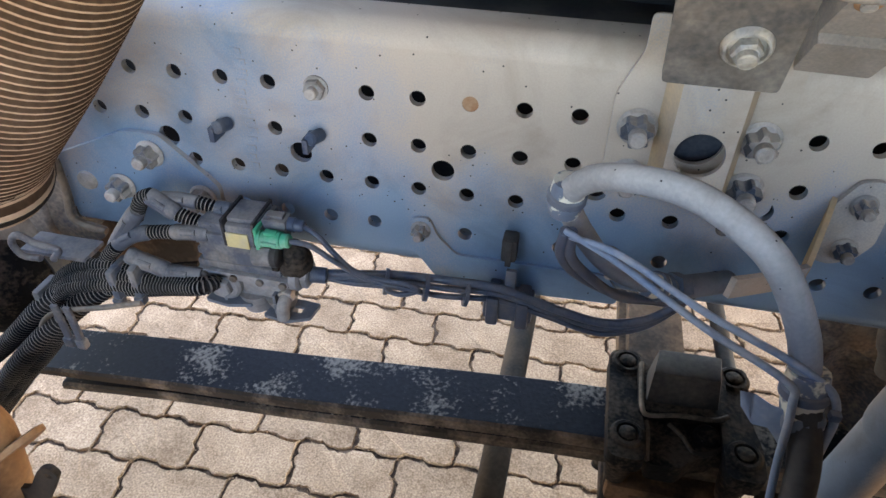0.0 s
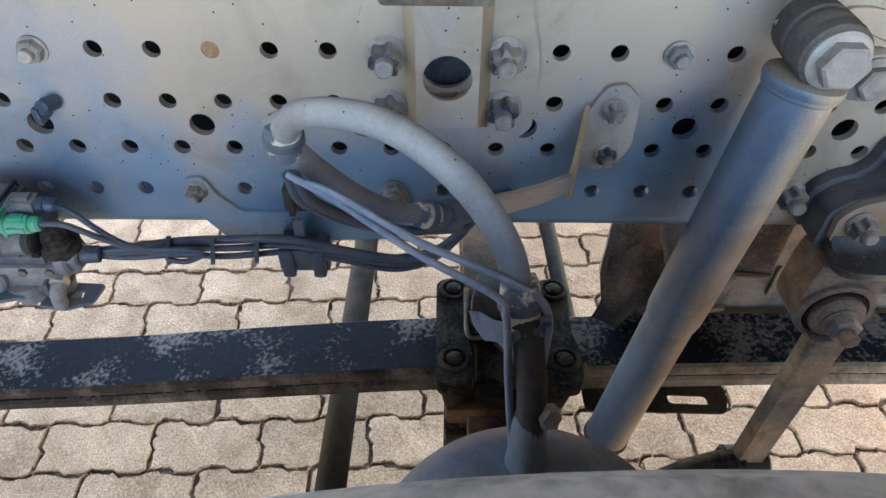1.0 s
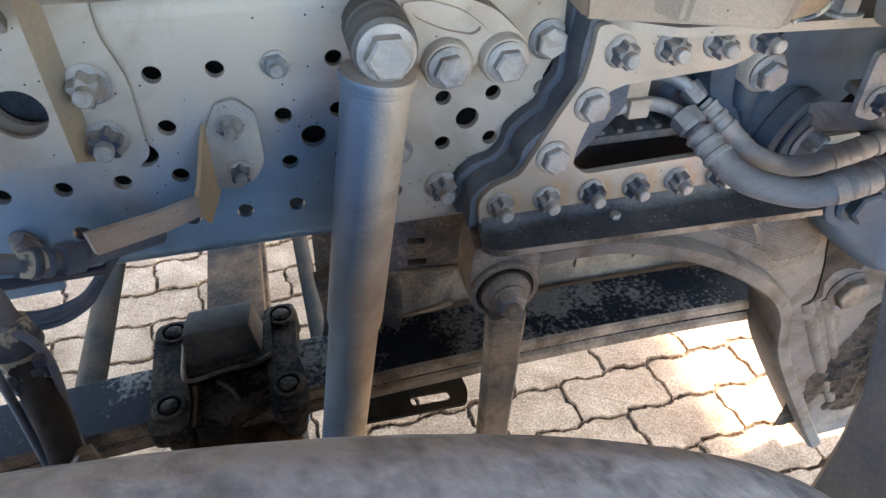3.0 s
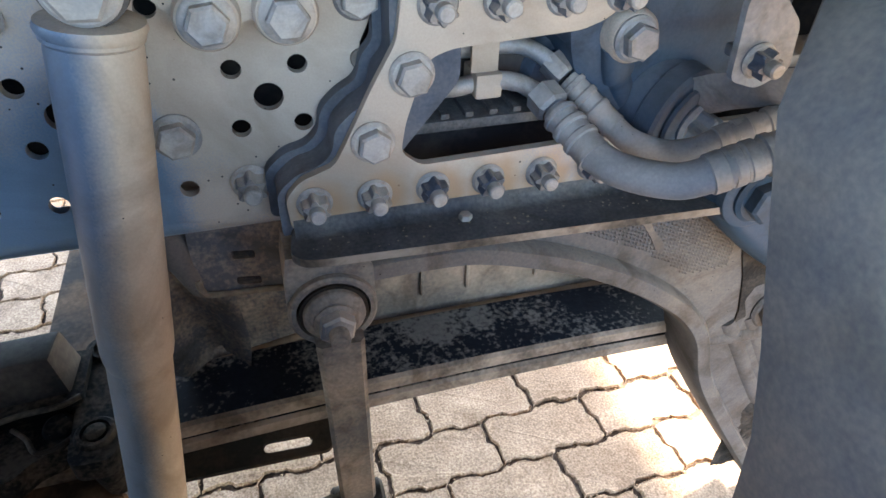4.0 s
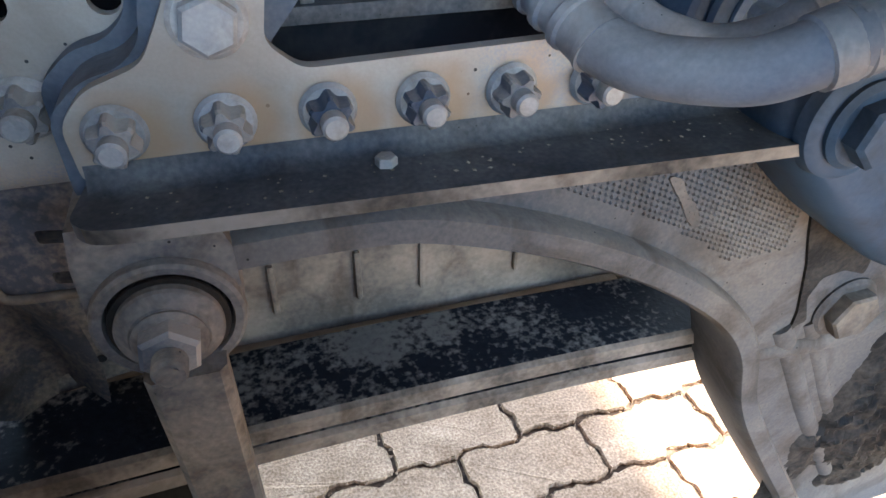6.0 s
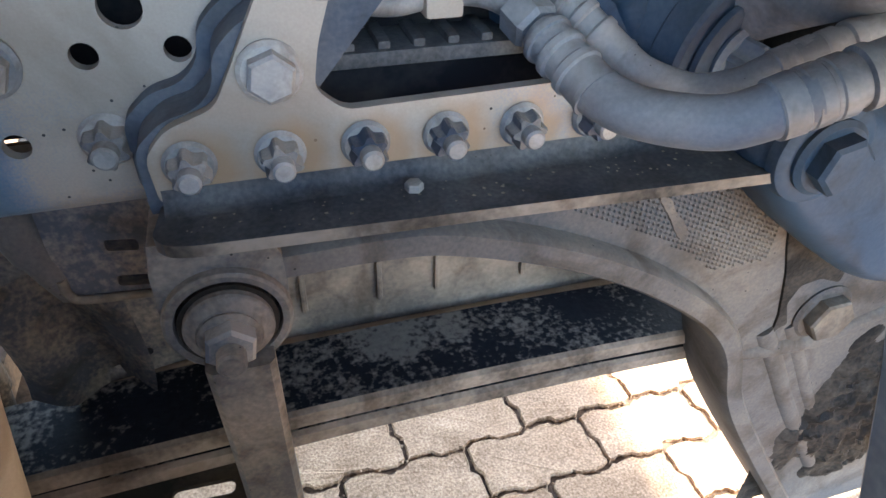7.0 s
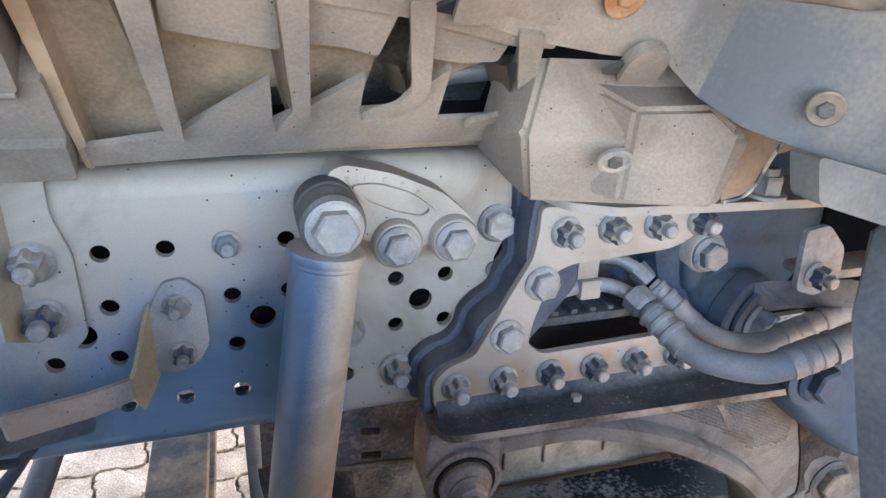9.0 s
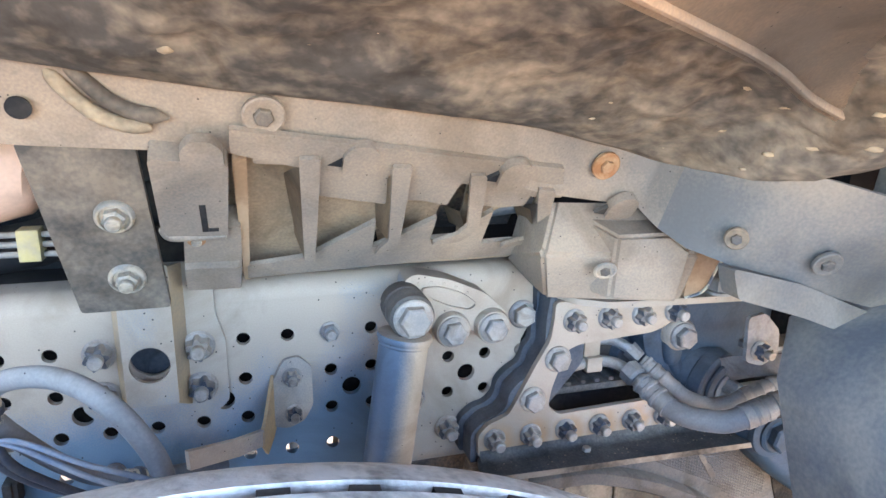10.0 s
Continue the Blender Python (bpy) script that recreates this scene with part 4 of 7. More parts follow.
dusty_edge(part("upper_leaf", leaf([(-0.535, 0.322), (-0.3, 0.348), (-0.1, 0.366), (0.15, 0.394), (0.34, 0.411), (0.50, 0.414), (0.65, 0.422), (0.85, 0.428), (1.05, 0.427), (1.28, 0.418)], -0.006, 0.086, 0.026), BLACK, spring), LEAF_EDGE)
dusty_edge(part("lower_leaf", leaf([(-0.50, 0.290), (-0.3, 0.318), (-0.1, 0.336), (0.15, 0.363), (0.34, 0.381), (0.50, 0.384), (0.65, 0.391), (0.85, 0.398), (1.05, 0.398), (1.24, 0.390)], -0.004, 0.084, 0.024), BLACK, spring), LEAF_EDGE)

strap_u = thing("spring_strap", "thin brown steel strap with a slot under the leaf spring", "strap", (0.66, -0.01, 0.36))
part("strap_sheet", flat(rounded([(0.545, -0.030), (0.735, -0.034), (0.742, -0.012), (0.735, 0.070), (0.545, 0.070)], 0.008, 4), 0.352, 0.357, [rounded([(0.660, -0.020), (0.715, -0.022), (0.715, -0.006), (0.660, -0.004)], 0.007, 4)]), BROWN, strap_u)
clamp = thing("spring_clamp", "oily black spring clamp plate with four bolts and a bump stop", "clamp", (0.425, 0.04, 0.42))
part("clamp_plate", box(0.352, 0.500, -0.020, 0.104, 0.414, 0.434, 0.006), GREASE, clamp)
for x, tall in ((0.367, 0.446), (0.506, 0.446)):
    bar_line = rounded([(x - 0.024, -0.052), (x - 0.024, 0.124), (x + 0.020, 0.128), (x + 0.017, 0.075), (x + 0.015, 0.03), (x + 0.023, 0.0), (x + 0.022, -0.052)], 0.016, 5)
    ob = part("clamp_lug", flat(bar_line, tall - 0.026, tall), GREASE, clamp, smooth=30)
    for y, up in ((-0.016, 0.0), (0.105, 0.0)):
        part("bolt_boss", lathe(Vector((x, y, tall - 0.03)), Vector((0, 0, 1)), [(0, 0.023), (0.03 + up, 0.0215), (0.034 + up, 0.018), (0.034 + up, 0.0145), (0.029 + up, 0.0135)], 28), GREASE, ob)
        part("clamp_bolt", turned((x, y, tall - 0.004 + up), (0, 0, 1), [(0, 0.0105), (0.008, 0.0105), (0.010, 0.008)], 18), GREASE, ob)
        part("bolt_sleeve", sweep([(x, y, tall - 0.028), (x, y - 0.002, tall - 0.06), (x, y, tall - 0.09)], [0.021, 0.018, 0.0135], 20), GREASE, clamp)
        part("bolt_shank", rod((x, y, tall - 0.085), (x, y, 0.20), 0.0125, 16), STEEL_BLUE if x > 0.4 else GREASE, clamp)
bs = bmesh.new()
lo_ring = [(0.388, 0.030), (0.482, 0.036), (0.486, 0.094), (0.390, 0.092)]
hi_ring = [(0.389, 0.042), (0.470, 0.043), (0.475, 0.086), (0.397, 0.083)]
ra_ = [bs.verts.new((x, y, 0.432)) for x, y in lo_ring]
rb_ = [bs.verts.new((x, y, 0.503)) for x, y in hi_ring]
for k in range(4):
    bs.faces.new((ra_[k], ra_[(k + 1) % 4], rb_[(k + 1) % 4], rb_[k]))
bs.faces.new(ra_[::-1])
bs.faces.new(rb_)
bmesh.ops.bevel(bs, geom=bs.edges[:], offset=0.004, segments=2, affect="EDGES", profile=0.6)
part("bump_stop", bs, RUBBER, clamp, "dusty black rubber bump stop")
part("bump_foot", flat(rounded([(0.380, 0.018), (0.380, 0.100), (0.492, 0.100), (0.490, 0.030), (0.472, 0.024), (0.455, 0.026)], 0.006, 4), 0.432, 0.455), GREASE, clamp)
part("cast_rim", sweep(smooth_line([(0.384, 0.098, 0.456), (0.383, 0.050, 0.456), (0.384, 0.020, 0.455), (0.394, 0.016, 0.450), (0.43, 0.022, 0.452), (0.470, 0.022, 0.455), (0.489, 0.030, 0.456)], 6), 0.0032, 10), LEAF_EDGE, clamp)
part("cast_knob", turned((0.466, 0.012, 0.424), (0, -0.25, 1), [(0, 0.017), (0.014, 0.0165), (0.018, 0.013), (0.0185, 0.011), (0.016, 0.009)], 26), GREASE, clamp)
part("cast_apron", flat(rounded([(0.392, -0.046), (0.392, 0.022), (0.488, 0.030), (0.490, 0.0), (0.470, -0.020), (0.446, -0.028), (0.430, -0.046)], 0.008, 4), 0.405, 0.436, [circle(0.411, 0.008, 0.0055, 12)]), GREASE, clamp)
part("cast_rim", sweep(smooth_line([(0.392, -0.042, 0.436), (0.394, 0.0, 0.437), (0.392, 0.016, 0.438)], 5), 0.0028, 8), LEAF_EDGE, clamp)
part("cast_rim", sweep(smooth_line([(0.420, 0.018, 0.437), (0.436, 0.002, 0.437), (0.448, -0.018, 0.437), (0.468, -0.016, 0.437), (0.488, 0.0, 0.437)], 6), 0.0028, 8), LEAF_EDGE, clamp)
part("axle_pad", box(0.356, 0.512, -0.034, 0.112, 0.322, 0.358, 0.008), AXLE, clamp)
for k, (z0, z1, grow) in enumerate(((0.296, 0.319, -0.006), (0.270, 0.293, 0.004), (0.22, 0.267, -0.004))):
    part("pad_layer", box(0.360 - grow, 0.508 + grow, -0.030 - grow, 0.108, z0, z1, 0.005), AXLE, clamp)

axle = thing("front_axle", "dusty brown forged front axle beam running under the truck", "axle", (0.43, 0.5, 0.25))
part("top_plate", box(0.386, 0.476, -0.30, 1.2, 0.318, 0.345, 0.006), AXLE, axle)
part("beam_web", box(0.418, 0.444, -0.30, 1.2, 0.24, 0.32, 0.003), AXLE, axle)
part("bottom_plate", box(0.386, 0.476, -0.30, 1.2, 0.215, 0.242, 0.006), AXLE, axle)
trod = thing("drag_link", "dusty brown round steering rod crossing under the spring", "steering rod", (0.21, 0.2, 0.28))
part("rod_tube", rod((0.203, -0.22, 0.29), (0.224, 1.0, 0.31), 0.021, 20, bevel=0.003), BROWN, trod)
trod2 = thing("track_rod", "thin brown steel rod beside the axle", "steering rod", (0.55, 0.4, 0.3))
part("rod_tube", rod((0.556, 0.08, 0.31), (0.53, 1.0, 0.31), 0.014, 18, bevel=0.003), BROWN, trod2)

# ---- brake chamber, brake hose and sensor cables ----
cham = thing("brake_chamber", "grey-blue domed brake chamber behind the wheel with a clamped band", "brake chamber", (0.41, -0.37, 0.6))
ax = Vector((-0.12, 0.02, 1.0)).normalized()
cb = Vector((0.408, -0.378, 0.640))
part("chamber_body", lathe(cb, ax, [(0, 0.08), (0.0, 0.100), (0.05, 0.106), (0.072, 0.104), (0.086, 0.097), (0.097, 0.080), (0.103, 0.055), (0.106, 0.02)], 52), STEEL_BLUE, cham)
part("clamp_band", lathe(cb, ax, [(0.020, 0.100), (0.020, 0.1125), (0.026, 0.114), (0.044, 0.114), (0.050, 0.1125), (0.050, 0.100)], 52), GREASE, cham)
part("port_neck", sweep([(0.402, -0.335, 0.700), (0.403, -0.322, 0.722), (0.403, -0.310, 0.745), (0.403, -0.302, 0.766), (0.403, -0.300, 0.770)], [0.030, 0.018, 0.0125, 0.0105, 0.0095], 28), STEEL_BLUE, cham)
part("neck_bolt", hexagon((0.412, -0.302, 0.775), (0.4, -0.8, 0.3), 0.008, 0.008), ZINC, cham, smooth=20)
part("chamber_hub", turned((0.46, -0.33, 0.60), (0.2, 0.9, 0.3), [(0, 0.05), (0.05, 0.045), (0.06, 0.03)], 26), GREASE, cham)

hose = thing("brake_hose", "dusty grey rubber brake hose looped from rail to brake chamber", "hose", (0.3, -0.15, 0.68))
HL = [(0.352, -0.074, 0.737), (0.337, -0.085, 0.746), (0.304, -0.100, 0.766), (0.281, -0.125, 0.801), (0.264, -0.146, 0.836), (0.253, -0.160, 0.862), (0.2475, -0.172, 0.885), (0.262, -0.190, 0.912), (0.290, -0.212, 0.928), (0.322, -0.228, 0.929), (0.357, -0.250, 0.914), (0.384, -0.256, 0.872), (0.394, -0.268, 0.838), (0.402, -0.290, 0.800), (0.404, -0.306, 0.760), (0.408, -0.325, 0.715)]
hose_line = smooth_line(HL[:13], 8)
part("hose_tube", sweep(hose_line, 0.0087, 20), HOSE, hose)
low_line = smooth_line(HL[12:], 8)
part("lower_hose", sweep(low_line, 0.0092, 16), RUBBER, hose)
end_a = Vector((0.397, -0.274, 0.822))
end_w = Vector((0.12, -0.30, -1)).normalized()
part("peeling_wrap", sweep([end_a - end_w * 0.005, end_a - end_w * 0.002, end_a + end_w * 0.003, end_a + end_w * 0.006], [0.0112, 0.0121, 0.0119, 0.0110], 16), FLAKE, hose)
part("tie_head", box(0.4045, 0.4105, -0.284, -0.279, 0.834, 0.8395, 0.0012), CABLE, hose)
part("torn_tape", folded([(0.366, -0.262, 0.822), (0.372, -0.268, 0.828), (0.380, -0.273, 0.827), (0.390, -0.277, 0.828)], [(0.369, -0.264, 0.811), (0.375, -0.271, 0.806), (0.382, -0.276, 0.811), (0.392, -0.280, 0.800)], 0.0012), CABLE_PALE, hose, "torn pale grey tape", smooth=60)
for p, q in ((hose_line[4], hose_line[6]),):
    part("crimp_sleeve", sweep([p, p.lerp(q, 0.3), p.lerp(q, 0.7), q], [0.0125, 0.0132, 0.0132, 0.0125], 18), STEEL_BLUE, hose)
part("fitting", hexagon((0.352, -0.074, 0.737), (0.65, 0.62, -0.4), 0.0145, 0.020), STEEL_BLUE, hose, smooth=20)
part("rail_fitting", rod((0.418, -0.006, 0.700), (0.360, -0.066, 0.732), 0.0115, 16, bevel=0.002), STEEL_BLUE, hose)
for at, way_ in ((HL[1], (-0.8, -0.5, 0.5)), (HL[6], (0.05, -0.12, 1)), (HL[12], (0.1, -0.2, -1))):
    a = Vector(at)
    w = Vector(way_).normalized()
    wrap = part("peeling_wrap", sweep([a - w * 0.014, a - w * 0.006, a + w * 0.006, a + w * 0.013], [0.0112, 0.0122, 0.0119, 0.0110], 16), FLAKE, hose)
    part("cable_tie", sweep([a - w * 0.004, a - w * 0.003, a + w * 0.002, a + w * 0.003], [0.0125, 0.0136, 0.0136, 0.0125], 18), CABLE, wrap)
for k, dz in enumerate((0.0, 0.0085)):
    pts = [(0.250 + 0.004 * k, -0.186, 0.866 - 0.004 * k), (0.285, -0.215 - 0.003 * k, 0.868 + dz), (0.335, -0.252, 0.860 + 1.2 * dz), (0.378 + 0.010 * k, -0.276 + 0.006 * k, 0.852 + dz * 0.5), (0.385 + 0.024 * k, -0.281 + 0.004 * k, 0.838), (0.389 + 0.020 * k, -0.292 + 0.004 * k, 0.79), (0.396 + 0.016 * k, -0.312, 0.73), (0.412 + 0.012 * k, -0.345, 0.66), (0.43 + 0.012 * k, -0.38, 0.58)]
    tagged(part("sensor_cable", sweep(smooth_line(pts, 7), 0.0024, 10), CABLE_PALE), "thin pale grey sensor cable tied to the brake hose", "cable", "sensor cables")
for k in range(2):
    pts = [(0.250 + 0.004 * k, -0.186, 0.866), (0.250 + 0.007 * k, -0.165, 0.828), (0.268 + 0.008 * k, -0.135, 0.786), (0.300 + 0.005 * k, -0.105, 0.748 - 0.003 * k), (0.338, -0.082, 0.726), (0.372, -0.05, 0.70)]
    tagged(part("sensor_cable", sweep(smooth_line(pts, 7), 0.0042, 10), CABLE), "dark sensor cable running under the brake hose", "cable", "sensor cables")

# ---- valve block with its wiring ----
valve = thing("brake_valve", "dusty alloy brake valve block hung beside the rail with plugged wiring", "valve", (-0.063, -0.052, 0.680))
part("valve_body", box(-0.120, -0.028, -0.072, -0.030, 0.632, 0.662, 0.006), ALLOY, valve)
part("body_end", box(-0.040, -0.014, -0.072, -0.034, 0.652, 0.690, 0.005), ALLOY, valve)
part("body_flange", box(-0.127, -0.022, -0.080, -0.028, 0.661, 0.671, 0.003), ALLOY, valve)
part("body_flange", box(-0.124, -0.030, -0.077, -0.030, 0.673, 0.683, 0.0025), GREYPLUG, valve)
for x in (-0.121, -0.088, -0.058, -0.032):
    part("flange_screw", turned((x + 0.004, -0.080, 0.666), OUT, [(0, 0.0042), (0.003, 0.0042), (0.0036, 0.003)], 14), CAST, valve)
part("control_block", box(-0.117, -0.050, -0.0775, -0.030, 0.683, 0.720, 0.0025), GREYPLUG, valve)
for z in (0.690, 0.704):
    part("block_latch", box(-0.1215, -0.114, -0.076, -0.048, z, z + 0.008, 0.0015), GREYPLUG, valve)
part("block_step", box(-0.113, -0.086, -0.074, -0.034, 0.719, 0.732, 0.002), GREYPLUG, valve)
part("cover_cap", box(-0.087, -0.042, -0.0805, -0.034, 0.710, 0.737, 0.004), GREYPLUG, valve)
part("cap_lid", box(-0.081, -0.046, -0.074, -0.039, 0.736, 0.7425, 0.003), GREYPLUG, valve)
part("label_patch", box(-0.081, -0.056, -0.0822, -0.0803, 0.711, 0.729, 0.0006), YELLOW, valve, "faded yellow label")
for x in (-0.0835, -0.0505):
    part("retaining_strap", box(x, x + 0.0034, -0.0828, -0.036, 0.712, 0.7445, 0.0012), RUBBER, valve)
g = part("green_plug", box(-0.0475, -0.0435, -0.085, -0.056, 0.710, 0.740, 0.0015), GREEN, valve, "green plastic plug")
part("plug_barrel", sweep([(x, -0.080, 0.7265 + 0.08 * (x + 0.04)) for x in (-0.045, -0.041, -0.040, -0.030, -0.029, -0.020, -0.019, -0.013, -0.011)], [0.0092, 0.0092, 0.0080, 0.0080, 0.0088, 0.0088, 0.0074, 0.0074, 0.0056], 20), GREEN, g)
part("plug_rib", box(-0.038, -0.022, -0.0905, -0.0865, 0.7255, 0.7300, 0.001), GREEN, g)
part("plug_rib", box(-0.037, -0.024, -0.084, -0.076, 0.7340, 0.7375, 0.001), GREEN, g)
dp = part("dark_plug", box(-0.045, -0.019, -0.071, -0.052, 0.726, 0.743, 0.003), GREYPLUG, valve)
part("plug_boot", sweep([(x, -0.061, 0.7345) for x in (-0.020, -0.013, -0.012, -0.006, -0.003)], [0.0078, 0.0078, 0.0068, 0.0068, 0.0046], 18), CABLE, dp)
part("plug_latch", box(-0.041, -0.023, -0.067, -0.057, 0.742, 0.7465, 0.0012), GREYPLUG, dp)
sol = part("solenoid", turned((-0.053, -0.080, 0.704), (1, 0, 0.08), [(0, 0.0102), (0.001, 0.0115), (0.020, 0.0115), (0.021, 0.0102)], 30), GREYPLUG, valve)
part("solenoid_cap", turned((-0.032, -0.080, 0.7055), (1, 0, 0.08), [(0, 0.0118), (0.006, 0.0118), (0.008, 0.009), (0.008, 0.004)], 26), RUBBER, sol)
dome = part("rubber_dome", lathe(Vector((-0.022, -0.058, 0.682)), Vector((0.25, -0.35, 1)), [(0, 0.0195), (0.006, 0.0195), (0.008, 0.0175), (0.014, 0.0170), (0.016, 0.0150), (0.023, 0.0135), (0.027, 0.0095), (0.029, 0.0030)], 28), GREASE, valve, "greasy black rubber vent dome")
part("dome_clip", box(-0.038, -0.030, -0.080, -0.058, 0.684, 0.698, 0.002), GREASE, dome)
port = part("outlet_port", turned((-0.022, -0.060, 0.671), (1, 0, -0.05), [(0, 0.020), (0.008, 0.020), (0.011, 0.0165)], 28), ALLOY, valve)
part("port_hexagon", hexagon((-0.012, -0.060, 0.6705), (1, 0, -0.05), 0.0158, 0.009), ALLOY, port, smooth=20)
part("port_nipple", rod((-0.005, -0.060, 0.670), (0.012, -0.056, 0.668), 0.0088, 18, bevel=0.001), CABLE, port)
left = part("valve_boss", turned((-0.101, -0.070, 0.651), OUT, [(0, 0.0215), (0.007, 0.021), (0.010, 0.018)], 28), ALLOY, valve)
part("boss_bolt", hexagon((-0.100, -0.078, 0.651), OUT, 0.0125, 0.009), ALLOY, left, smooth=20)
part("boss_port", turned((-0.112, -0.060, 0.655), (-1, -0.1, 0.15), [(0, 0.016), (0.016, 0.0155), (0.018, 0.012)], 24), ALLOY, valve)
part("lower_chamber", lathe(Vector((-0.072, -0.060, 0.612)), Vector((0, 0, 1)), [(0, 0.010), (0.002, 0.0165), (0.016, 0.018), (0.026, 0.021)], 28), ALLOY, valve)
part("lower_chamber", lathe(Vector((-0.042, -0.058, 0.604)), Vector((0, -0.1, 1)), [(0, 0.008), (0.002, 0.0135), (0.020, 0.015), (0.034, 0.019)], 26), ALLOY, valve)
vent = part("vent_elbow", sweep(smooth_line([(-0.030, -0.062, 0.648), (-0.030, -0.076, 0.644), (-0.031, -0.083, 0.636), (-0.032, -0.084, 0.622)], 5), 0.0072, 16), ALLOY, valve)
part("vent_nut", hexagon((-0.030, -0.070, 0.646), (0, -1, -0.2), 0.0095, 0.007), ZINC, vent, smooth=20)
for foot_line, z, hole in (([(-0.124, -0.082), (-0.121, -0.066), (-0.098, -0.056), (-0.066, -0.052), (-0.070, -0.080), (-0.096, -0.086)], 0.626, (-0.080, -0.068)), ([(-0.056, -0.084), (-0.050, -0.064), (-0.030, -0.052), (0.000, -0.054), (-0.004, -0.078), (-0.028, -0.088)], 0.618, (-0.022, -0.068))):
    hx, hy = hole
    foot = part("mounting_foot", flat(rounded(foot_line, 0.003, 3), z, z + 0.004, [[(hx - 0.006, hy - 0.005), (hx + 0.006, hy - 0.005), (hx + 0.006, hy + 0.005), (hx - 0.006, hy + 0.005)]]), STEEL_BLUE, valve)
    part("foot_web", box(hx - 0.022, hx - 0.018, -0.080, -0.050, z + 0.003, z + 0.030, 0.001), STEEL_BLUE, foot)
part("hanger_strap", box(-0.080, -0.050, -0.034, -0.002, 0.670, 0.682, 0.002), STEEL_BLUE, valve)


def corrugated(name, pts, r, label, group="wiring looms", pitch=0.0042, material=None, steps=10, depth=0.24, ridge=None, groove=None, wide=False):
    """A ribbed flexible tube along a smooth line."""
    line = smooth_line(pts, steps)
    lens = [0.0]
    for a, b in zip(line, line[1:]):
        lens.append(lens[-1] + (b - a).length)
    n = max(4, int(lens[-1] / (pitch / 4)))
    path, rad = [], []
    for k in range(n + 1):
        s = lens[-1] * k / n
        i = min(max(int(np.searchsorted(lens, s)) - 1, 0), len(line) - 2)
        f = (s - lens[i]) / max(lens[i + 1] - lens[i], 1e-9)
        path.append(line[i].lerp(line[i + 1], f))
        rad.append(r * (1 - depth * (1 if k % 4 in (2, 3) else 0)))
    seg = 14 if r < 0.05 else 48
    made = part(name, sweep(path, rad, seg), groove or material or LOOM, smooth=50)
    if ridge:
        # dust sits on the ribs; the grooves' shade is put in as darker colour
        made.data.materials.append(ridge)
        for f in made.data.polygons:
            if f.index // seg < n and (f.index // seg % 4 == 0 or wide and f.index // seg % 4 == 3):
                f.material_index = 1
    return tagged(made, label, "wiring loom", group) if label else made


def ribbed(pts, r, label, material=None):
    return corrugated("wiring_loom", [Vector(p) for p in pts], r * 0.92, label, material=material, pitch=0.0040 if r < 0.012 else 0.0058, depth=0.36 if r < 0.012 else 0.22, ridge=LOOM_RIDGE)


ribbed([(-0.102, -0.050, 0.731), (-0.113, -0.050, 0.735), (-0.127, -0.050, 0.737)], 0.008, "ribbed dark loom end entering the brake valve plug")
ribbed([(-0.114, -0.064, 0.720), (-0.128, -0.064, 0.724), (-0.145, -0.064, 0.730)], 0.009, "ribbed dark loom end entering the brake valve plug")
ribbed([(-0.146, -0.072, 0.710), (-0.161, -0.072, 0.708), (-0.179, -0.072, 0.704)], 0.0085, "ribbed dark loom between smooth grey sleeves")
ribbed([(-0.165, -0.066, 0.750), (-0.177, -0.066, 0.744), (-0.184, -0.066, 0.734), (-0.194, -0.066, 0.716)], 0.009, "ribbed dark loom bent down beside the rail")
ribbed([(-0.221, -0.076, 0.680), (-0.236, -0.076, 0.665), (-0.247, -0.076, 0.648), (-0.252, -0.076, 0.632), (-0.247, -0.076, 0.624)], 0.009, "ribbed dark loom curling down into the bundle")
SLEEVES = (([(-0.088, -0.050, 0.733), (-0.105, -0.050, 0.732)], 0.009),
           ([(-0.090, -0.064, 0.724), (-0.116, -0.064, 0.721)], 0.0105),
           ([(-0.105, -0.072, 0.715), (-0.125, -0.072, 0.714), (-0.148, -0.072, 0.710)], 0.0095),
           ([(-0.142, -0.065, 0.730), (-0.155, -0.065, 0.739), (-0.170, -0.065, 0.749)], 0.0105),
           ([(-0.124, -0.052, 0.738), (-0.144, -0.052, 0.739), (-0.167, -0.052, 0.737)], 0.0085),
           ([(-0.186, -0.068, 0.729), (-0.209, -0.068, 0.701), (-0.233, -0.068, 0.669)], 0.0105),
           ([(-0.176, -0.072, 0.705), (-0.196, -0.072, 0.698), (-0.211, -0.072, 0.689), (-0.224, -0.072, 0.678)], 0.0095),
           ([(-0.119, -0.082, 0.664), (-0.143, -0.082, 0.662), (-0.166, -0.082, 0.662)], 0.0095),
           ([(-0.160, -0.083, 0.663), (-0.174, -0.083, 0.668), (-0.189, -0.083, 0.672), (-0.204, -0.083, 0.678)], 0.0105))
for pts, r in SLEEVES:
    line_ = smooth_line([Vector(p) for p in pts], 5)
    r *= 0.92
    con = tagged(part("loom_connector", sweep(line_, [r * 0.86] + [r] * (len(line_) - 2) + [r * 0.86], 18), GREYPLUG), "smooth grey plastic connector sleeve on the wiring", "connector", "loom connectors")
    a_, b_ = line_[len(line_) // 3], line_[2 * len(line_) // 3]
    part("locking_rib", sweep([a_ + Vector((0, -r * 0.75, r * 0.5)), b_ + Vector((0, -r * 0.75, r * 0.5))], 0.0035, 8), GREYPLUG, con)
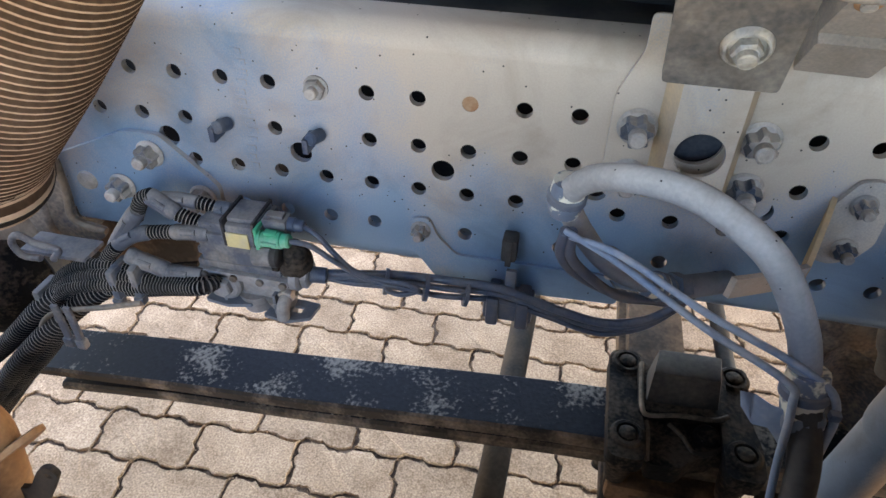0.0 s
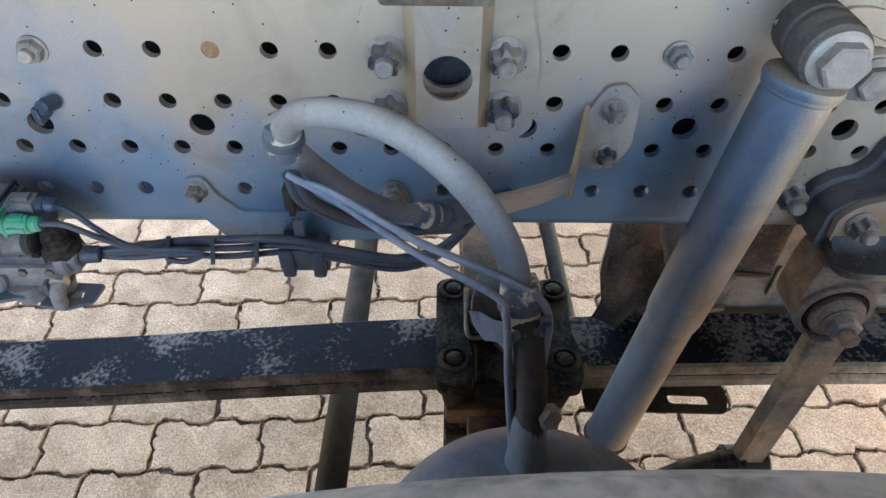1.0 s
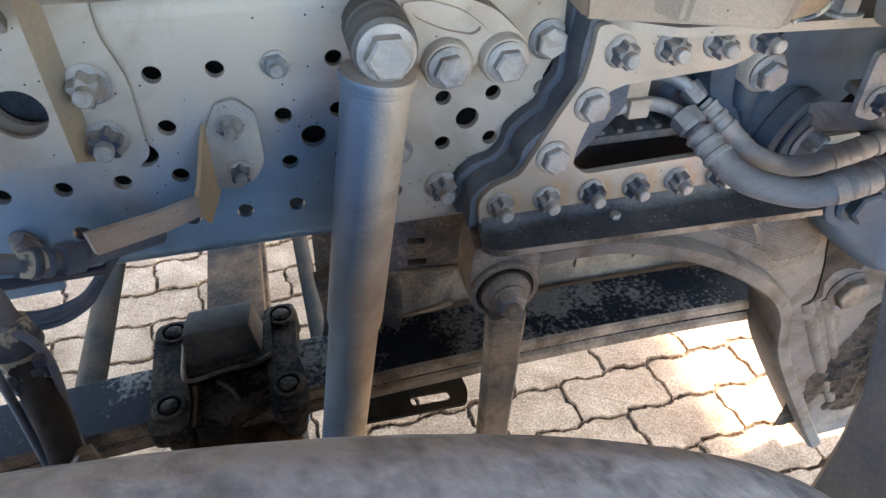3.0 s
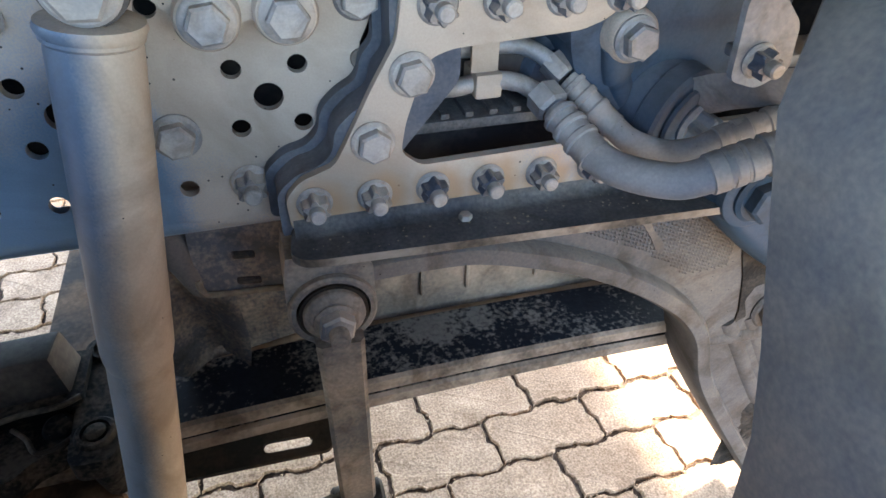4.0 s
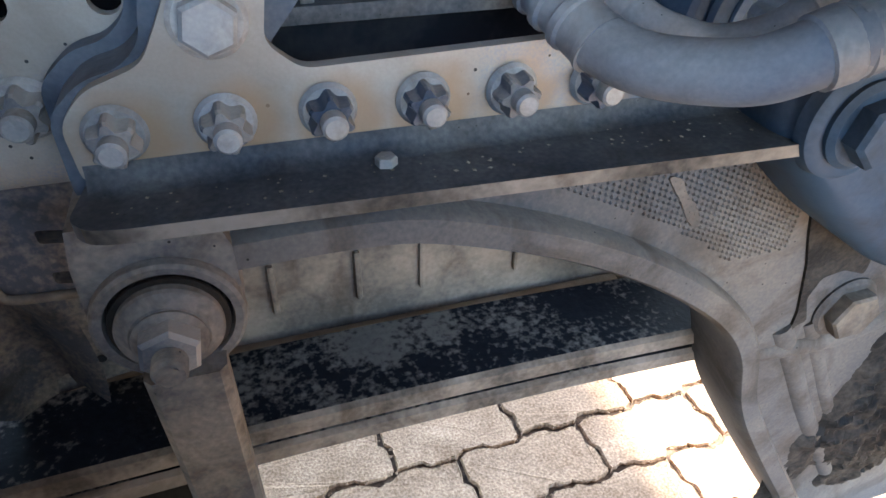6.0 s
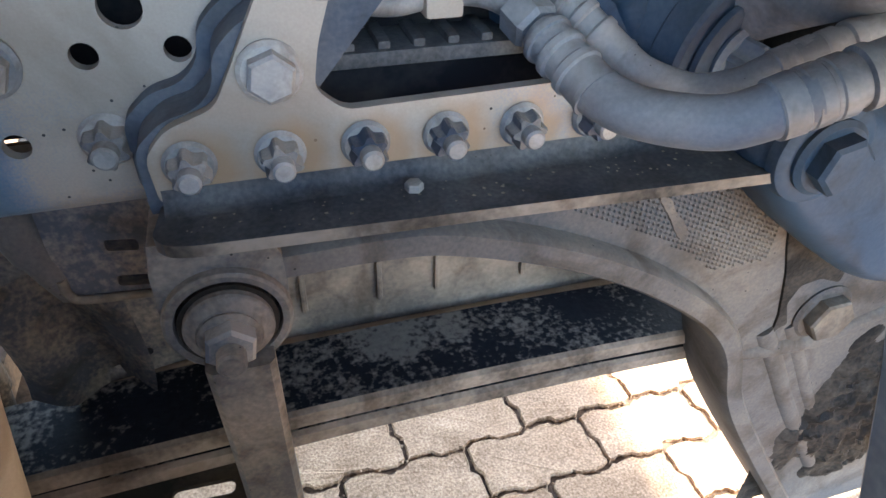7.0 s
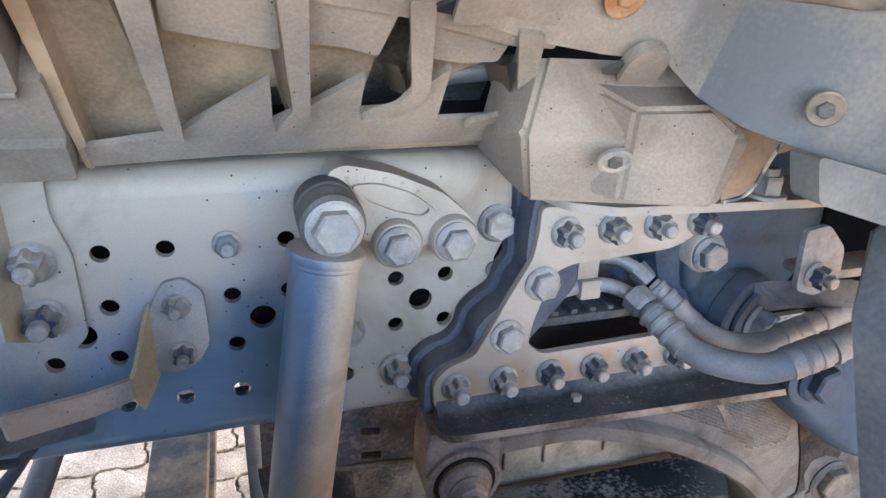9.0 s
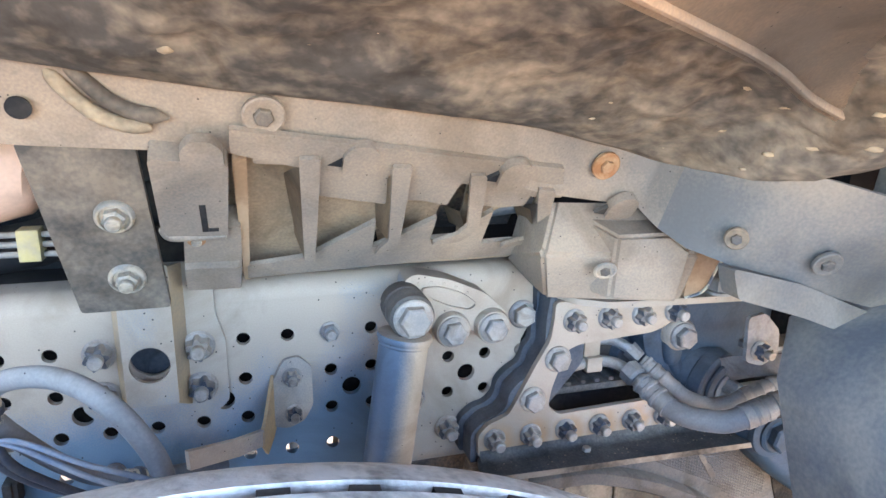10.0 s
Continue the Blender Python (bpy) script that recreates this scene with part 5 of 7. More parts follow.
ribbed([(-0.088, -0.050, 0.650), (-0.104, -0.064, 0.652), (-0.117, -0.082, 0.657), (-0.162, -0.082, 0.652), (-0.203, -0.082, 0.653), (-0.230, -0.082, 0.655), (-0.260, -0.082, 0.651), (-0.286, -0.082, 0.640), (-0.309, -0.082, 0.622), (-0.336, -0.082, 0.589), (-0.367, -0.082, 0.546), (-0.401, -0.082, 0.498), (-0.456, -0.082, 0.428), (-0.520, -0.082, 0.349), (-0.650, -0.082, 0.211)], 0.0084, "ribbed black loom strapped in a dusty bundle")
ribbed([(-0.088, -0.050, 0.650), (-0.104, -0.064, 0.652), (-0.110, -0.092, 0.663), (-0.155, -0.092, 0.655), (-0.197, -0.092, 0.653), (-0.232, -0.092, 0.650), (-0.264, -0.092, 0.641), (-0.291, -0.092, 0.627), (-0.316, -0.092, 0.604), (-0.340, -0.092, 0.571), (-0.373, -0.092, 0.525), (-0.416, -0.092, 0.472), (-0.471, -0.092, 0.405), (-0.588, -0.092, 0.273)], 0.0084, "ribbed black loom strapped in a dusty bundle")
ribbed([(-0.088, -0.050, 0.650), (-0.104, -0.064, 0.652), (-0.107, -0.098, 0.664), (-0.145, -0.098, 0.656), (-0.188, -0.098, 0.647), (-0.228, -0.098, 0.642), (-0.262, -0.098, 0.634), (-0.288, -0.098, 0.623), (-0.308, -0.098, 0.603), (-0.327, -0.098, 0.571), (-0.353, -0.098, 0.531), (-0.388, -0.098, 0.485), (-0.433, -0.098, 0.435), (-0.505, -0.098, 0.353), (-0.616, -0.098, 0.228)], 0.0084, "ribbed black loom strapped in a dusty bundle")
ribbed([(-0.088, -0.050, 0.650), (-0.104, -0.064, 0.652), (-0.125, -0.074, 0.642), (-0.172, -0.074, 0.633), (-0.209, -0.074, 0.629), (-0.250, -0.074, 0.624), (-0.287, -0.074, 0.614), (-0.316, -0.074, 0.601), (-0.350, -0.074, 0.567), (-0.380, -0.074, 0.520), (-0.416, -0.074, 0.472), (-0.476, -0.074, 0.402), (-0.552, -0.074, 0.316)], 0.0084, "ribbed black loom strapped in a dusty bundle")
ribbed([(-0.088, -0.050, 0.650), (-0.104, -0.064, 0.652), (-0.115, -0.088, 0.652), (-0.162, -0.088, 0.640), (-0.199, -0.088, 0.631), (-0.237, -0.088, 0.625), (-0.268, -0.088, 0.618), (-0.297, -0.088, 0.605), (-0.314, -0.088, 0.578), (-0.334, -0.088, 0.540), (-0.360, -0.088, 0.503), (-0.396, -0.088, 0.462), (-0.438, -0.088, 0.416), (-0.497, -0.088, 0.347), (-0.609, -0.088, 0.216)], 0.0084, "ribbed black loom strapped in a dusty bundle")
ribbed([(-0.250, -0.072, 0.634), (-0.300, -0.088, 0.612), (-0.335, -0.100, 0.586), (-0.375, -0.105, 0.547), (-0.411, -0.105, 0.512), (-0.454, -0.105, 0.474), (-0.522, -0.105, 0.419)], 0.0135, "thick ribbed black loom running down in front of the tank")
ribbed([(-0.240, -0.084, 0.628), (-0.290, -0.100, 0.590), (-0.318, -0.108, 0.558), (-0.358, -0.112, 0.510), (-0.404, -0.112, 0.462), (-0.461, -0.112, 0.402), (-0.553, -0.112, 0.307)], 0.0125, "thick ribbed black loom running down in front of the tank")
ribbed([(-0.265, -0.088, 0.612), (-0.320, -0.110, 0.566), (-0.377, -0.122, 0.509), (-0.415, -0.125, 0.467), (-0.460, -0.125, 0.418), (-0.539, -0.125, 0.332)], 0.0145, "thick ribbed black loom running down in front of the tank")
for x, y, z in ((-0.220, -0.088, 0.645), (-0.191, -0.088, 0.654), (-0.332, -0.088, 0.609)):
    strap = tagged(part("loom_clamp", box(x - 0.0045, x + 0.0045, y - 0.016, y + 0.018, z - 0.023, z + (0.020 if x > -0.3 else 0.004), 0.003), GREYPLUG), "grey plastic strap round the wiring bundle", "clamp", "loom clamps")
    part("clamp_lock", box(x - 0.006, x + 0.006, y - 0.018, y - 0.008, z - 0.028, z - 0.018, 0.002), GREYPLUG, strap)
tray = thing("loom_tray", "bent brown wire tray with two straps under the wiring bundle", "tray", (-0.25, -0.13, 0.6))
part("tray_bar", sweep(smooth_line([(-0.1864, -0.1069, 0.6314), (-0.2445, -0.109, 0.6131), (-0.2983, -0.1123, 0.5991), (-0.3263, -0.1144, 0.5776), (-0.3328, -0.1144, 0.5571), (-0.3199, -0.1123, 0.5463)], 6), 0.0032, 10), CRADLE, tray)
for x in (-0.2935, -0.2775):
    part("tray_strap", box(x - 0.0045, x + 0.0045, -0.121, -0.117, 0.556, 0.616, 0.001), GREYPLUG, tray)
    part("strap_end", box(x - 0.006, x + 0.006, -0.124, -0.115, 0.552, 0.566, 0.002), GREYPLUG, tray)
for k in range(3):
    dz = 0.0088 * (k - 1)
    pts = [(-0.002, -0.053, 0.6655 + 0.2 * dz), (0.035, -0.050 + 0.002 * k, 0.662 + 0.5 * dz), (0.084, -0.046 + 0.003 * k, 0.664 + 0.7 * dz), (0.133, -0.042 + 0.003 * k, 0.661 + dz), (0.194, -0.034, 0.660 + dz), (0.243, -0.036, 0.650 + 0.8 * dz), (0.300, -0.040, 0.641 + 0.9 * dz), (0.340, -0.042, 0.656 + 0.6 * dz), (0.364, -0.046, 0.684 + 0.3 * dz), (0.386, -0.036, 0.708), (0.402, -0.018, 0.716)]
    tagged(part("air_line", sweep(smooth_line(pts, 8), 0.0046 if k == 2 else 0.0033, 14), CABLE), "blue-black plastic air line clipped under the rail", "air line", "air lines")
for k in range(2):
    pts = [(-0.006 - 0.007 * k, -0.061 - 0.019 * k, 0.7345 - 0.006 * k), (0.012 - 0.004 * k, -0.066 - 0.012 * k, 0.729 - 0.004 * k), (0.028, -0.068 - 0.006 * k, 0.712 - 0.004 * k), (0.044, -0.064, 0.690 - 0.003 * k)] + [(0.066, -0.060, 0.678 - 0.004 * k), (0.098, -0.058, 0.676 - 0.006 * k), (0.112, -0.056, 0.668), (0.095, -0.058, 0.660), (0.078, -0.058, 0.664), (0.088, -0.054, 0.672), (0.12, -0.048, 0.668), (0.16, -0.040, 0.662)]
    tagged(part("sensor_cable", sweep(smooth_line(pts, 8), 0.0029, 10), CABLE), "thin dark cable looping from the brake valve plug", "cable", "sensor cables")
clipt = thing("line_clip", "dark plastic double clip holding the air lines", "clip", (0.2, -0.02, 0.63))
part("clip_body", box(0.178, 0.232, -0.034, -0.006, 0.622, 0.652, 0.005), CABLE, clipt)
part("clip_stem", box(0.200, 0.211, -0.032, -0.027, 0.650, 0.692, 0.001), CABLE, clipt)
part("clip_jaw", box(0.182, 0.196, -0.040, -0.004, 0.618, 0.657, 0.004), CABLE, clipt)
part("clip_jaw", box(0.214, 0.228, -0.040, -0.004, 0.618, 0.655, 0.004), CABLE, clipt)
for x, y, z in ((0.075, -0.046, 0.664), (0.118, -0.044, 0.662), (0.16, -0.038, 0.658)):
    tagged(part("cable_tie", sweep([(x - 0.002, y, z), (x + 0.002, y + 0.001, z - 0.0008)], 0.0145, 14), CABLE), "black cable tie round the air lines", "cable tie", "cable ties")

# ---- intake duct, hanger and tank behind it ----
duct = thing("intake_duct", "tan dusty corrugated intake duct in front of the rail", "duct", (-0.3, -0.12, 0.75))
DUCT = [(-0.322, -0.12, 0.800), (-0.302, -0.12, 0.836), (-0.22, -0.12, 0.926), (-0.144, -0.12, 1.016), (-0.05, -0.12, 1.13)]
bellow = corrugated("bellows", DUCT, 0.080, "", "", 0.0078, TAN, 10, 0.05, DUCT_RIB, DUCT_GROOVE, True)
bellow.parent = duct
bellow.matrix_parent_inverse = Matrix.Translation(-duct.location)
d0 = (Vector(DUCT[1]) - Vector(DUCT[0])).normalized()
part("end_cuff", lathe(Vector(DUCT[0]) - d0 * 0.014, d0, [(0, 0.070), (0.0, 0.0805), (0.012, 0.0815), (0.016, 0.078)], 48), DUCT_RIB, duct)
part("hose_clamp", lathe(Vector(DUCT[0]) - d0 * 0.008, d0, [(0, 0.0810), (0, 0.0825), (0.006, 0.0825), (0.006, 0.0810)], 48), BROWN, duct)
hanger = thing("duct_hanger", "bent grey steel hanger under the intake duct", "bracket", (-0.3, -0.06, 0.6))
part("hanger_plate", plate(rounded([(-0.362, 0.750), (-0.308, 0.750), (-0.310, 0.700), (-0.316, 0.664), (-0.276, 0.656), (-0.284, 0.642), (-0.331, 0.618), (-0.357, 0.614), (-0.376, 0.626), (-0.384, 0.664)], 0.008, 4), -0.026, -0.020), SOOT, hanger)
part("hanger_rim", sweep(smooth_line([(-0.308, -0.026, 0.750), (-0.311, -0.027, 0.705), (-0.318, -0.027, 0.672), (-0.305, -0.027, 0.660), (-0.276, -0.027, 0.655)], 6), 0.0042, 10), CRADLE, hanger)
part("hanger_rib", sweep(smooth_line([(-0.350, -0.026, 0.745), (-0.348, -0.027, 0.700), (-0.352, -0.027, 0.650), (-0.336, -0.027, 0.626)], 6), 0.0055, 10, flat=0.6), SOOT, hanger)
part("hanger_shelf", plate(rounded([(-0.50, 0.652), (-0.378, 0.652), (-0.384, 0.620), (-0.50, 0.600)], 0.006, 3), -0.024, -0.018), CRADLE, hanger)
part("hanger_fold", box(-0.345, -0.262, -0.085, -0.05, 0.655, 0.661, 0.002), GREYPLUG, hanger)
part("hanger_wire", sweep(smooth_line([(-0.262, -0.12, 0.690), (-0.252, -0.12, 0.704), (-0.276, -0.12, 0.708), (-0.294, -0.12, 0.716), (-0.306, -0.12, 0.704), (-0.300, -0.12, 0.688), (-0.278, -0.12, 0.688)], 5), 0.0038, 10), GREYPLUG, hanger)
tank = thing("air_tank", "black cylindrical air tank in shadow beside the rail", "tank", (-0.5, -0.05, 0.5))
part("tank_shell", lathe(Vector((-0.545, -0.05, 0.508)), Vector((0, 1, 0)), [(0, 0.035), (0.01, 0.070), (0.03, 0.094), (0.06, 0.106), (0.45, 0.106), (0.48, 0.07)], 44), GREASE, tank)
part("tank_band", lathe(Vector((-0.545, 0.02, 0.508)), Vector((0, 1, 0)), [(0, 0.106), (0, 0.110), (0.03, 0.110), (0.03, 0.106)], 44), DARK, tank)
guard = thing("heat_guard", "rust-brown bent sheet behind the wiring bundle", "guard", (-0.29, 0.06, 0.55))
part("guard_sheet", plate(rounded([(-0.40, 0.545), (-0.355, 0.600), (-0.263, 0.598), (-0.218, 0.582), (-0.228, 0.545), (-0.345, 0.512)], 0.008, 3), 0.058, 0.063), AXLE, guard)
part("guard_stay", box(-0.310, -0.290, 0.060, 0.1605, 0.575, 0.615, 0.002), BROWN, guard)
part("guard_lip", sweep([(-0.345, 0.057, 0.512), (-0.290, 0.056, 0.528), (-0.228, 0.057, 0.545)], 0.005, 10), BROWN, guard)
tube = thing("brown_elbow", "rust-brown pipe elbow with a hooked tab", "pipe", (-0.28, -0.26, 0.46))
part("pipe_bend", sweep(smooth_line([(-0.345, -0.26, 0.612), (-0.310, -0.262, 0.606), (-0.282, -0.264, 0.578), (-0.285, -0.268, 0.53), (-0.292, -0.27, 0.49)], 6), 0.030, 22), TAN, tube)
part("pipe_stay", rod((-0.285, -0.25, 0.57), (-0.43, -0.18, 0.575), 0.011, 14), BROWN, tube)
part("pipe_flange", lathe(Vector((-0.262, -0.262, 0.545)), Vector((-0.55, 0.2, 0.5)), [(0, 0.026), (0, 0.041), (0.008, 0.042), (0.010, 0.038)], 30), TAN, tube)
part("hooked_tab", plate(rounded([(-0.300, 0.515), (-0.262, 0.505), (-0.246, 0.510), (-0.220, 0.552), (-0.204, 0.562), (-0.197, 0.550), (-0.214, 0.520), (-0.240, 0.478), (-0.300, 0.455)], 0.009, 4), -0.274, -0.268, [circle(-0.2105, 0.545, 0.0042, 12)]), BROWN, tube)

# ---- steering hoses, pipes and gear casting ----
pipes = (
    ("lower", [(0.846, -0.02, 0.80), (0.853, -0.010, 0.782), (0.876, -0.006, 0.776), (0.905, -0.006, 0.780), (0.930, -0.018, 0.781), (0.948, -0.034, 0.774)], 0.0078),
    ("upper", [(0.868, 0.015, 0.81), (0.89, 0.012, 0.802), (0.92, 0.012, 0.803), (0.945, 0.004, 0.802), (0.965, -0.012, 0.792)], 0.0075))
for k, (nm, pts, r) in enumerate(pipes):
    tagged(part("steering_pipe", sweep(smooth_line(pts, 8), r, 16), PAINT_BOLT), "grey steel hydraulic pipe behind the bracket cut-out", "pipe", "steering pipes")
hl = ((Vector((0.946, -0.032, 0.776)), Vector((0.968, -0.096, 0.749)), [(0.968, -0.096, 0.749), (0.975, -0.112, 0.747), (0.983, -0.125, 0.747), (0.995, -0.142, 0.750), (1.008, -0.157, 0.755), (1.021, -0.167, 0.764), (1.038, -0.172, 0.772), (1.063, -0.174, 0.780)], 0.0140),
      (Vector((0.963, -0.006, 0.793)), Vector((1.004, -0.058, 0.752)), [(1.004, -0.058, 0.752), (1.013, -0.075, 0.745), (1.035, -0.092, 0.740), (1.052, -0.108, 0.748), (1.064, -0.117, 0.759), (1.088, -0.122, 0.770), (1.113, -0.124, 0.778)], 0.0108))
for p0, p1, pts, r in hl:
    h = thing("steering_hose", "grey rubber hydraulic hose with crimped steel ends", "hose", tuple(p0), "steering hoses")
    d = (p1 - p0)
    part("union_nut", hexagon(p0, d, r * 1.12, 0.020), ALLOY, h, smooth=20)
    prof = [(0.30, 0.86), (0.36, 0.86), (0.37, 1.12), (0.42, 1.12), (0.43, 1.0), (0.52, 1.0), (0.54, 1.14), (0.60, 1.14), (0.62, 1.0), (0.72, 1.0), (0.74, 1.14), (0.80, 1.14), (0.82, 1.03), (0.97, 1.03), (1.0, 1.1), (1.03, 1.1)]
    part("crimp_sleeve", sweep([p0 + d * s for s, _ in prof], [r * q for _, q in prof], 22), ALLOY, h)
    part("hose_tube", sweep(smooth_line(pts[:-1], 7), r, 20), HOSE, h)
    a, b = Vector(pts[-3]), Vector(pts[-1])
    dd = (b - a).normalized()
    ends = [(0, 1.0), (0.001, 1.12), (0.012, 1.14), (0.013, 1.09), (0.015, 1.09), (0.016, 1.14), (0.024, 1.13), (0.025, 1.08), (0.027, 1.08), (0.028, 1.13), (0.036, 1.12), (0.037, 0.98), (0.041, 0.98), (0.042, 1.15), (0.047, 1.15), (0.048, 1.05), (0.085, 1.05)]
    part("crimp_sleeve", sweep([a + dd * s for s, _ in ends], [r * q for _, q in ends], 26), ALLOY, h, "crimped blue-grey sleeve", smooth=28)
pclip = thing("pipe_clip", "folded steel clip holding the hydraulic pipes", "clip", (0.905, -0.01, 0.78))
part("clip_strap", box(0.893, 0.917, -0.018, 0.018, 0.768, 0.790, 0.003), PAINT, pclip)
part("clip_tab", box(0.890, 0.914, -0.012, -0.008, 0.79, 0.842, 0.001), PAINT, pclip)

gear = thing("steering_gear", "bluish dusty cast steering gear housing with large bolts", "steering gear", (1.1, -0.08, 0.75))
part("housing", lathe(Vector((1.075, 0.10, 0.835)), Vector((0.05, -1, 0)), [(0, 0.05), (0, 0.115), (0.12, 0.112), (0.128, 0.10), (0.13, 0.02)], 48), BLUEPAINT, gear)
part("output_boss", lathe(Vector((1.040, 0.060, 0.765)), Vector((0.35, -0.90, -0.16)), [(0, 0.020), (0, 0.050), (0.085, 0.046), (0.098, 0.0425), (0.100, 0.0455), (0.118, 0.0455), (0.121, 0.042), (0.124, 0.020)], 44), BLUEPAINT, gear, smooth=30)
part("boss_face", lathe(Vector((1.0835, -0.0516, 0.745)), Vector((0.35, -0.90, -0.16)), [(0, 0.034), (0.004, 0.0335), (0.006, 0.030), (0.006, 0.01)], 40), BLUEPAINT, gear)
nut_bolt("boss_bolt", (1.0855, -0.0570, 0.7435), gear, STEEL_BLUE, size=1.35, way=(0.35, -0.90, -0.16))
part("support_arm", folded([(1.080, -0.050, 0.775), (1.090, -0.085, 0.797), (1.098, -0.125, 0.815), (1.105, -0.160, 0.832)], [(1.088, -0.050, 0.745), (1.100, -0.085, 0.768), (1.110, -0.125, 0.790), (1.118, -0.160, 0.806)], 0.012), ALLOY, gear, smooth=30)
part("casting_rib", sweep(smooth_line([(1.012, -0.030, 0.815), (1.018, -0.026, 0.790), (1.030, -0.022, 0.768), (1.045, -0.020, 0.750)], 6), [0.020] * 8 + [0.016] * 11, 16, flat=0.7), BLUEPAINT, gear)
part("side_boss", lathe(Vector((1.016, 0.060, 0.823)), Vector(OUT), [(0, 0.012), (0, 0.026), (0.085, 0.024), (0.105, 0.0225), (0.108, 0.020), (0.108, 0.008)], 32), PALE, gear)
part("side_boss", lathe(Vector((0.985, 0.060, 0.822)), Vector(OUT), [(0, 0.010), (0, 0.020), (0.075, 0.018), (0.085, 0.015), (0.086, 0.008)], 28), BLUEPAINT, gear)
part("hidden_pump", lathe(Vector((0.975, 0.060, 0.770)), Vector((0.1, -1, 0)), [(0, 0.010), (0, 0.036), (0.045, 0.034), (0.052, 0.028), (0.054, 0.010)], 32), BLUEPAINT, gear)
head_bolt("housing_bolt", (1.016, -0.048, 0.823), gear, size=1.15)
part("pitman_housing", cushion(rounded([(1.094, 0.706), (1.092, 0.686), (1.108, 0.662), (1.136, 0.632), (1.17, 0.602), (1.24, 0.552), (1.34, 0.53), (1.42, 0.56), (1.42, 0.63), (1.23, 0.700), (1.17, 0.724), (1.115, 0.728)], 0.03, 7), -0.045, -0.112, 0.026, 8), BLUEPAINT, gear)
part("raised_collar", lathe(Vector((1.134, -0.104, 0.695)), Vector(OUT), [(0, 0.038), (0.008, 0.0365), (0.011, 0.032), (0.011, 0.02)], 44), BLUEPAINT, gear)
bb = part("large_bolt", turned((1.133, -0.114, 0.695), OUT, [(0, 0.0265), (0.004, 0.027), (0.007, 0.0235)], 40), BLUEPAINT, gear)
part("hexagon_head", hexagon((1.133, -0.120, 0.695), OUT, 0.0205, 0.014, twist=0.5), BLUEPAINT, bb, smooth=20)
tabp = thing("cab_mount_tab", "grey painted mounting tab with a flange bolt", "bracket", (1.07, -0.13, 0.83))
part("tab_plate", plate(rounded([(1.038, 0.824), (1.034, 0.882), (1.058, 0.886), (1.082, 0.862), (1.086, 0.828), (1.062, 0.816)], 0.006, 4), -0.142, -0.136), ALLOY, tabp)
nut_bolt("tab_nut", (1.056, -0.142, 0.838), tabp, size=0.85)
part("tab_arm", box(1.060, 1.16, -0.136, -0.10, 0.826, 0.836, 0.003), ALLOY, tabp)

# ---- dark parts behind the rail ----
inner = thing("engine_block", "dark engine boxes and added backing in shadow behind the rail", "engine", (0.4, 0.3, 0.66))
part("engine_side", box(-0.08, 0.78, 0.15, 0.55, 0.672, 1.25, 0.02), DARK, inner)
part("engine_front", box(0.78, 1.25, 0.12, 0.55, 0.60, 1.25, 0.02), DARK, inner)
# backing and lower box are added to keep the rail's holes dark
part("dark_backing", box(-1.2, -0.09, 0.16, 0.18, 0.60, 1.0, 0.004), DARK, inner)
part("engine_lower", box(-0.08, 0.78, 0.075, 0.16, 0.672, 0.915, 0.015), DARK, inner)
# dark boxes added to stop bright gaps round the gear and cut-out
part("gap_filler", box(1.20, 1.45, -0.10, 0.14, 0.672, 1.25, 0.02), DARK, inner)
part("dark_floor", box(0.802, 1.20, 0.036, 0.118, 0.668, 0.738, 0.008), DARK, inner)
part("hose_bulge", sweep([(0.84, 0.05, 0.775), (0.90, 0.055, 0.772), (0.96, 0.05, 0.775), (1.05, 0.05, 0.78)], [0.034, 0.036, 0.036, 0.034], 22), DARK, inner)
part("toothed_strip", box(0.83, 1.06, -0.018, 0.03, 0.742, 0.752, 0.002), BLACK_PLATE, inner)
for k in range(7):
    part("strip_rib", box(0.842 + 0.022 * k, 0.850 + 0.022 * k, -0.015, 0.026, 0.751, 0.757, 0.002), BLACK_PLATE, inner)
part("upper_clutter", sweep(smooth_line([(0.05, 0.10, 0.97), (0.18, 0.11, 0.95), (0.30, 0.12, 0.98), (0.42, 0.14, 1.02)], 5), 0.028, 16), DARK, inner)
cross = thing("engine_cradle", "pressed dusty steel beam behind the leaf spring", "beam", (0.85, 0.13, 0.5))
part("beam_face", plate(rounded([(0.562, 0.60), (0.562, 0.66), (1.22, 0.66), (1.22, 0.37), (0.66, 0.37), (0.60, 0.42)], 0.01, 3), 0.100, 0.106), CRADLE, cross)
part("beam_lip", box(0.66, 1.15, 0.089, 0.100, 0.404, 0.418, 0.002), STAIN, cross)
for x in (0.70, 0.80, 0.875, 0.935, 1.03):
    part("pressed_rib", box(x, x + 0.006, 0.094, 0.1005, 0.45, 0.505, 0.003), CRADLE, cross)
dkb = thing("sump_bracket", "dark dented steel bracket with two slots below the rail", "bracket", (0.65, 0.07, 0.5))
part("bracket_block", plate(rounded([(0.630, 0.570), (0.632, 0.655), (0.745, 0.655), (0.745, 0.556), (0.715, 0.557), (0.640, 0.566)], 0.006, 3), 0.030, 0.090, [rounded([(0.668, 0.604), (0.668, 0.614), (0.690, 0.611), (0.690, 0.601)], 0.003, 3), rounded([(0.668, 0.571), (0.668, 0.581), (0.692, 0.578), (0.692, 0.568)], 0.003, 3)]), SOOT, dkb)
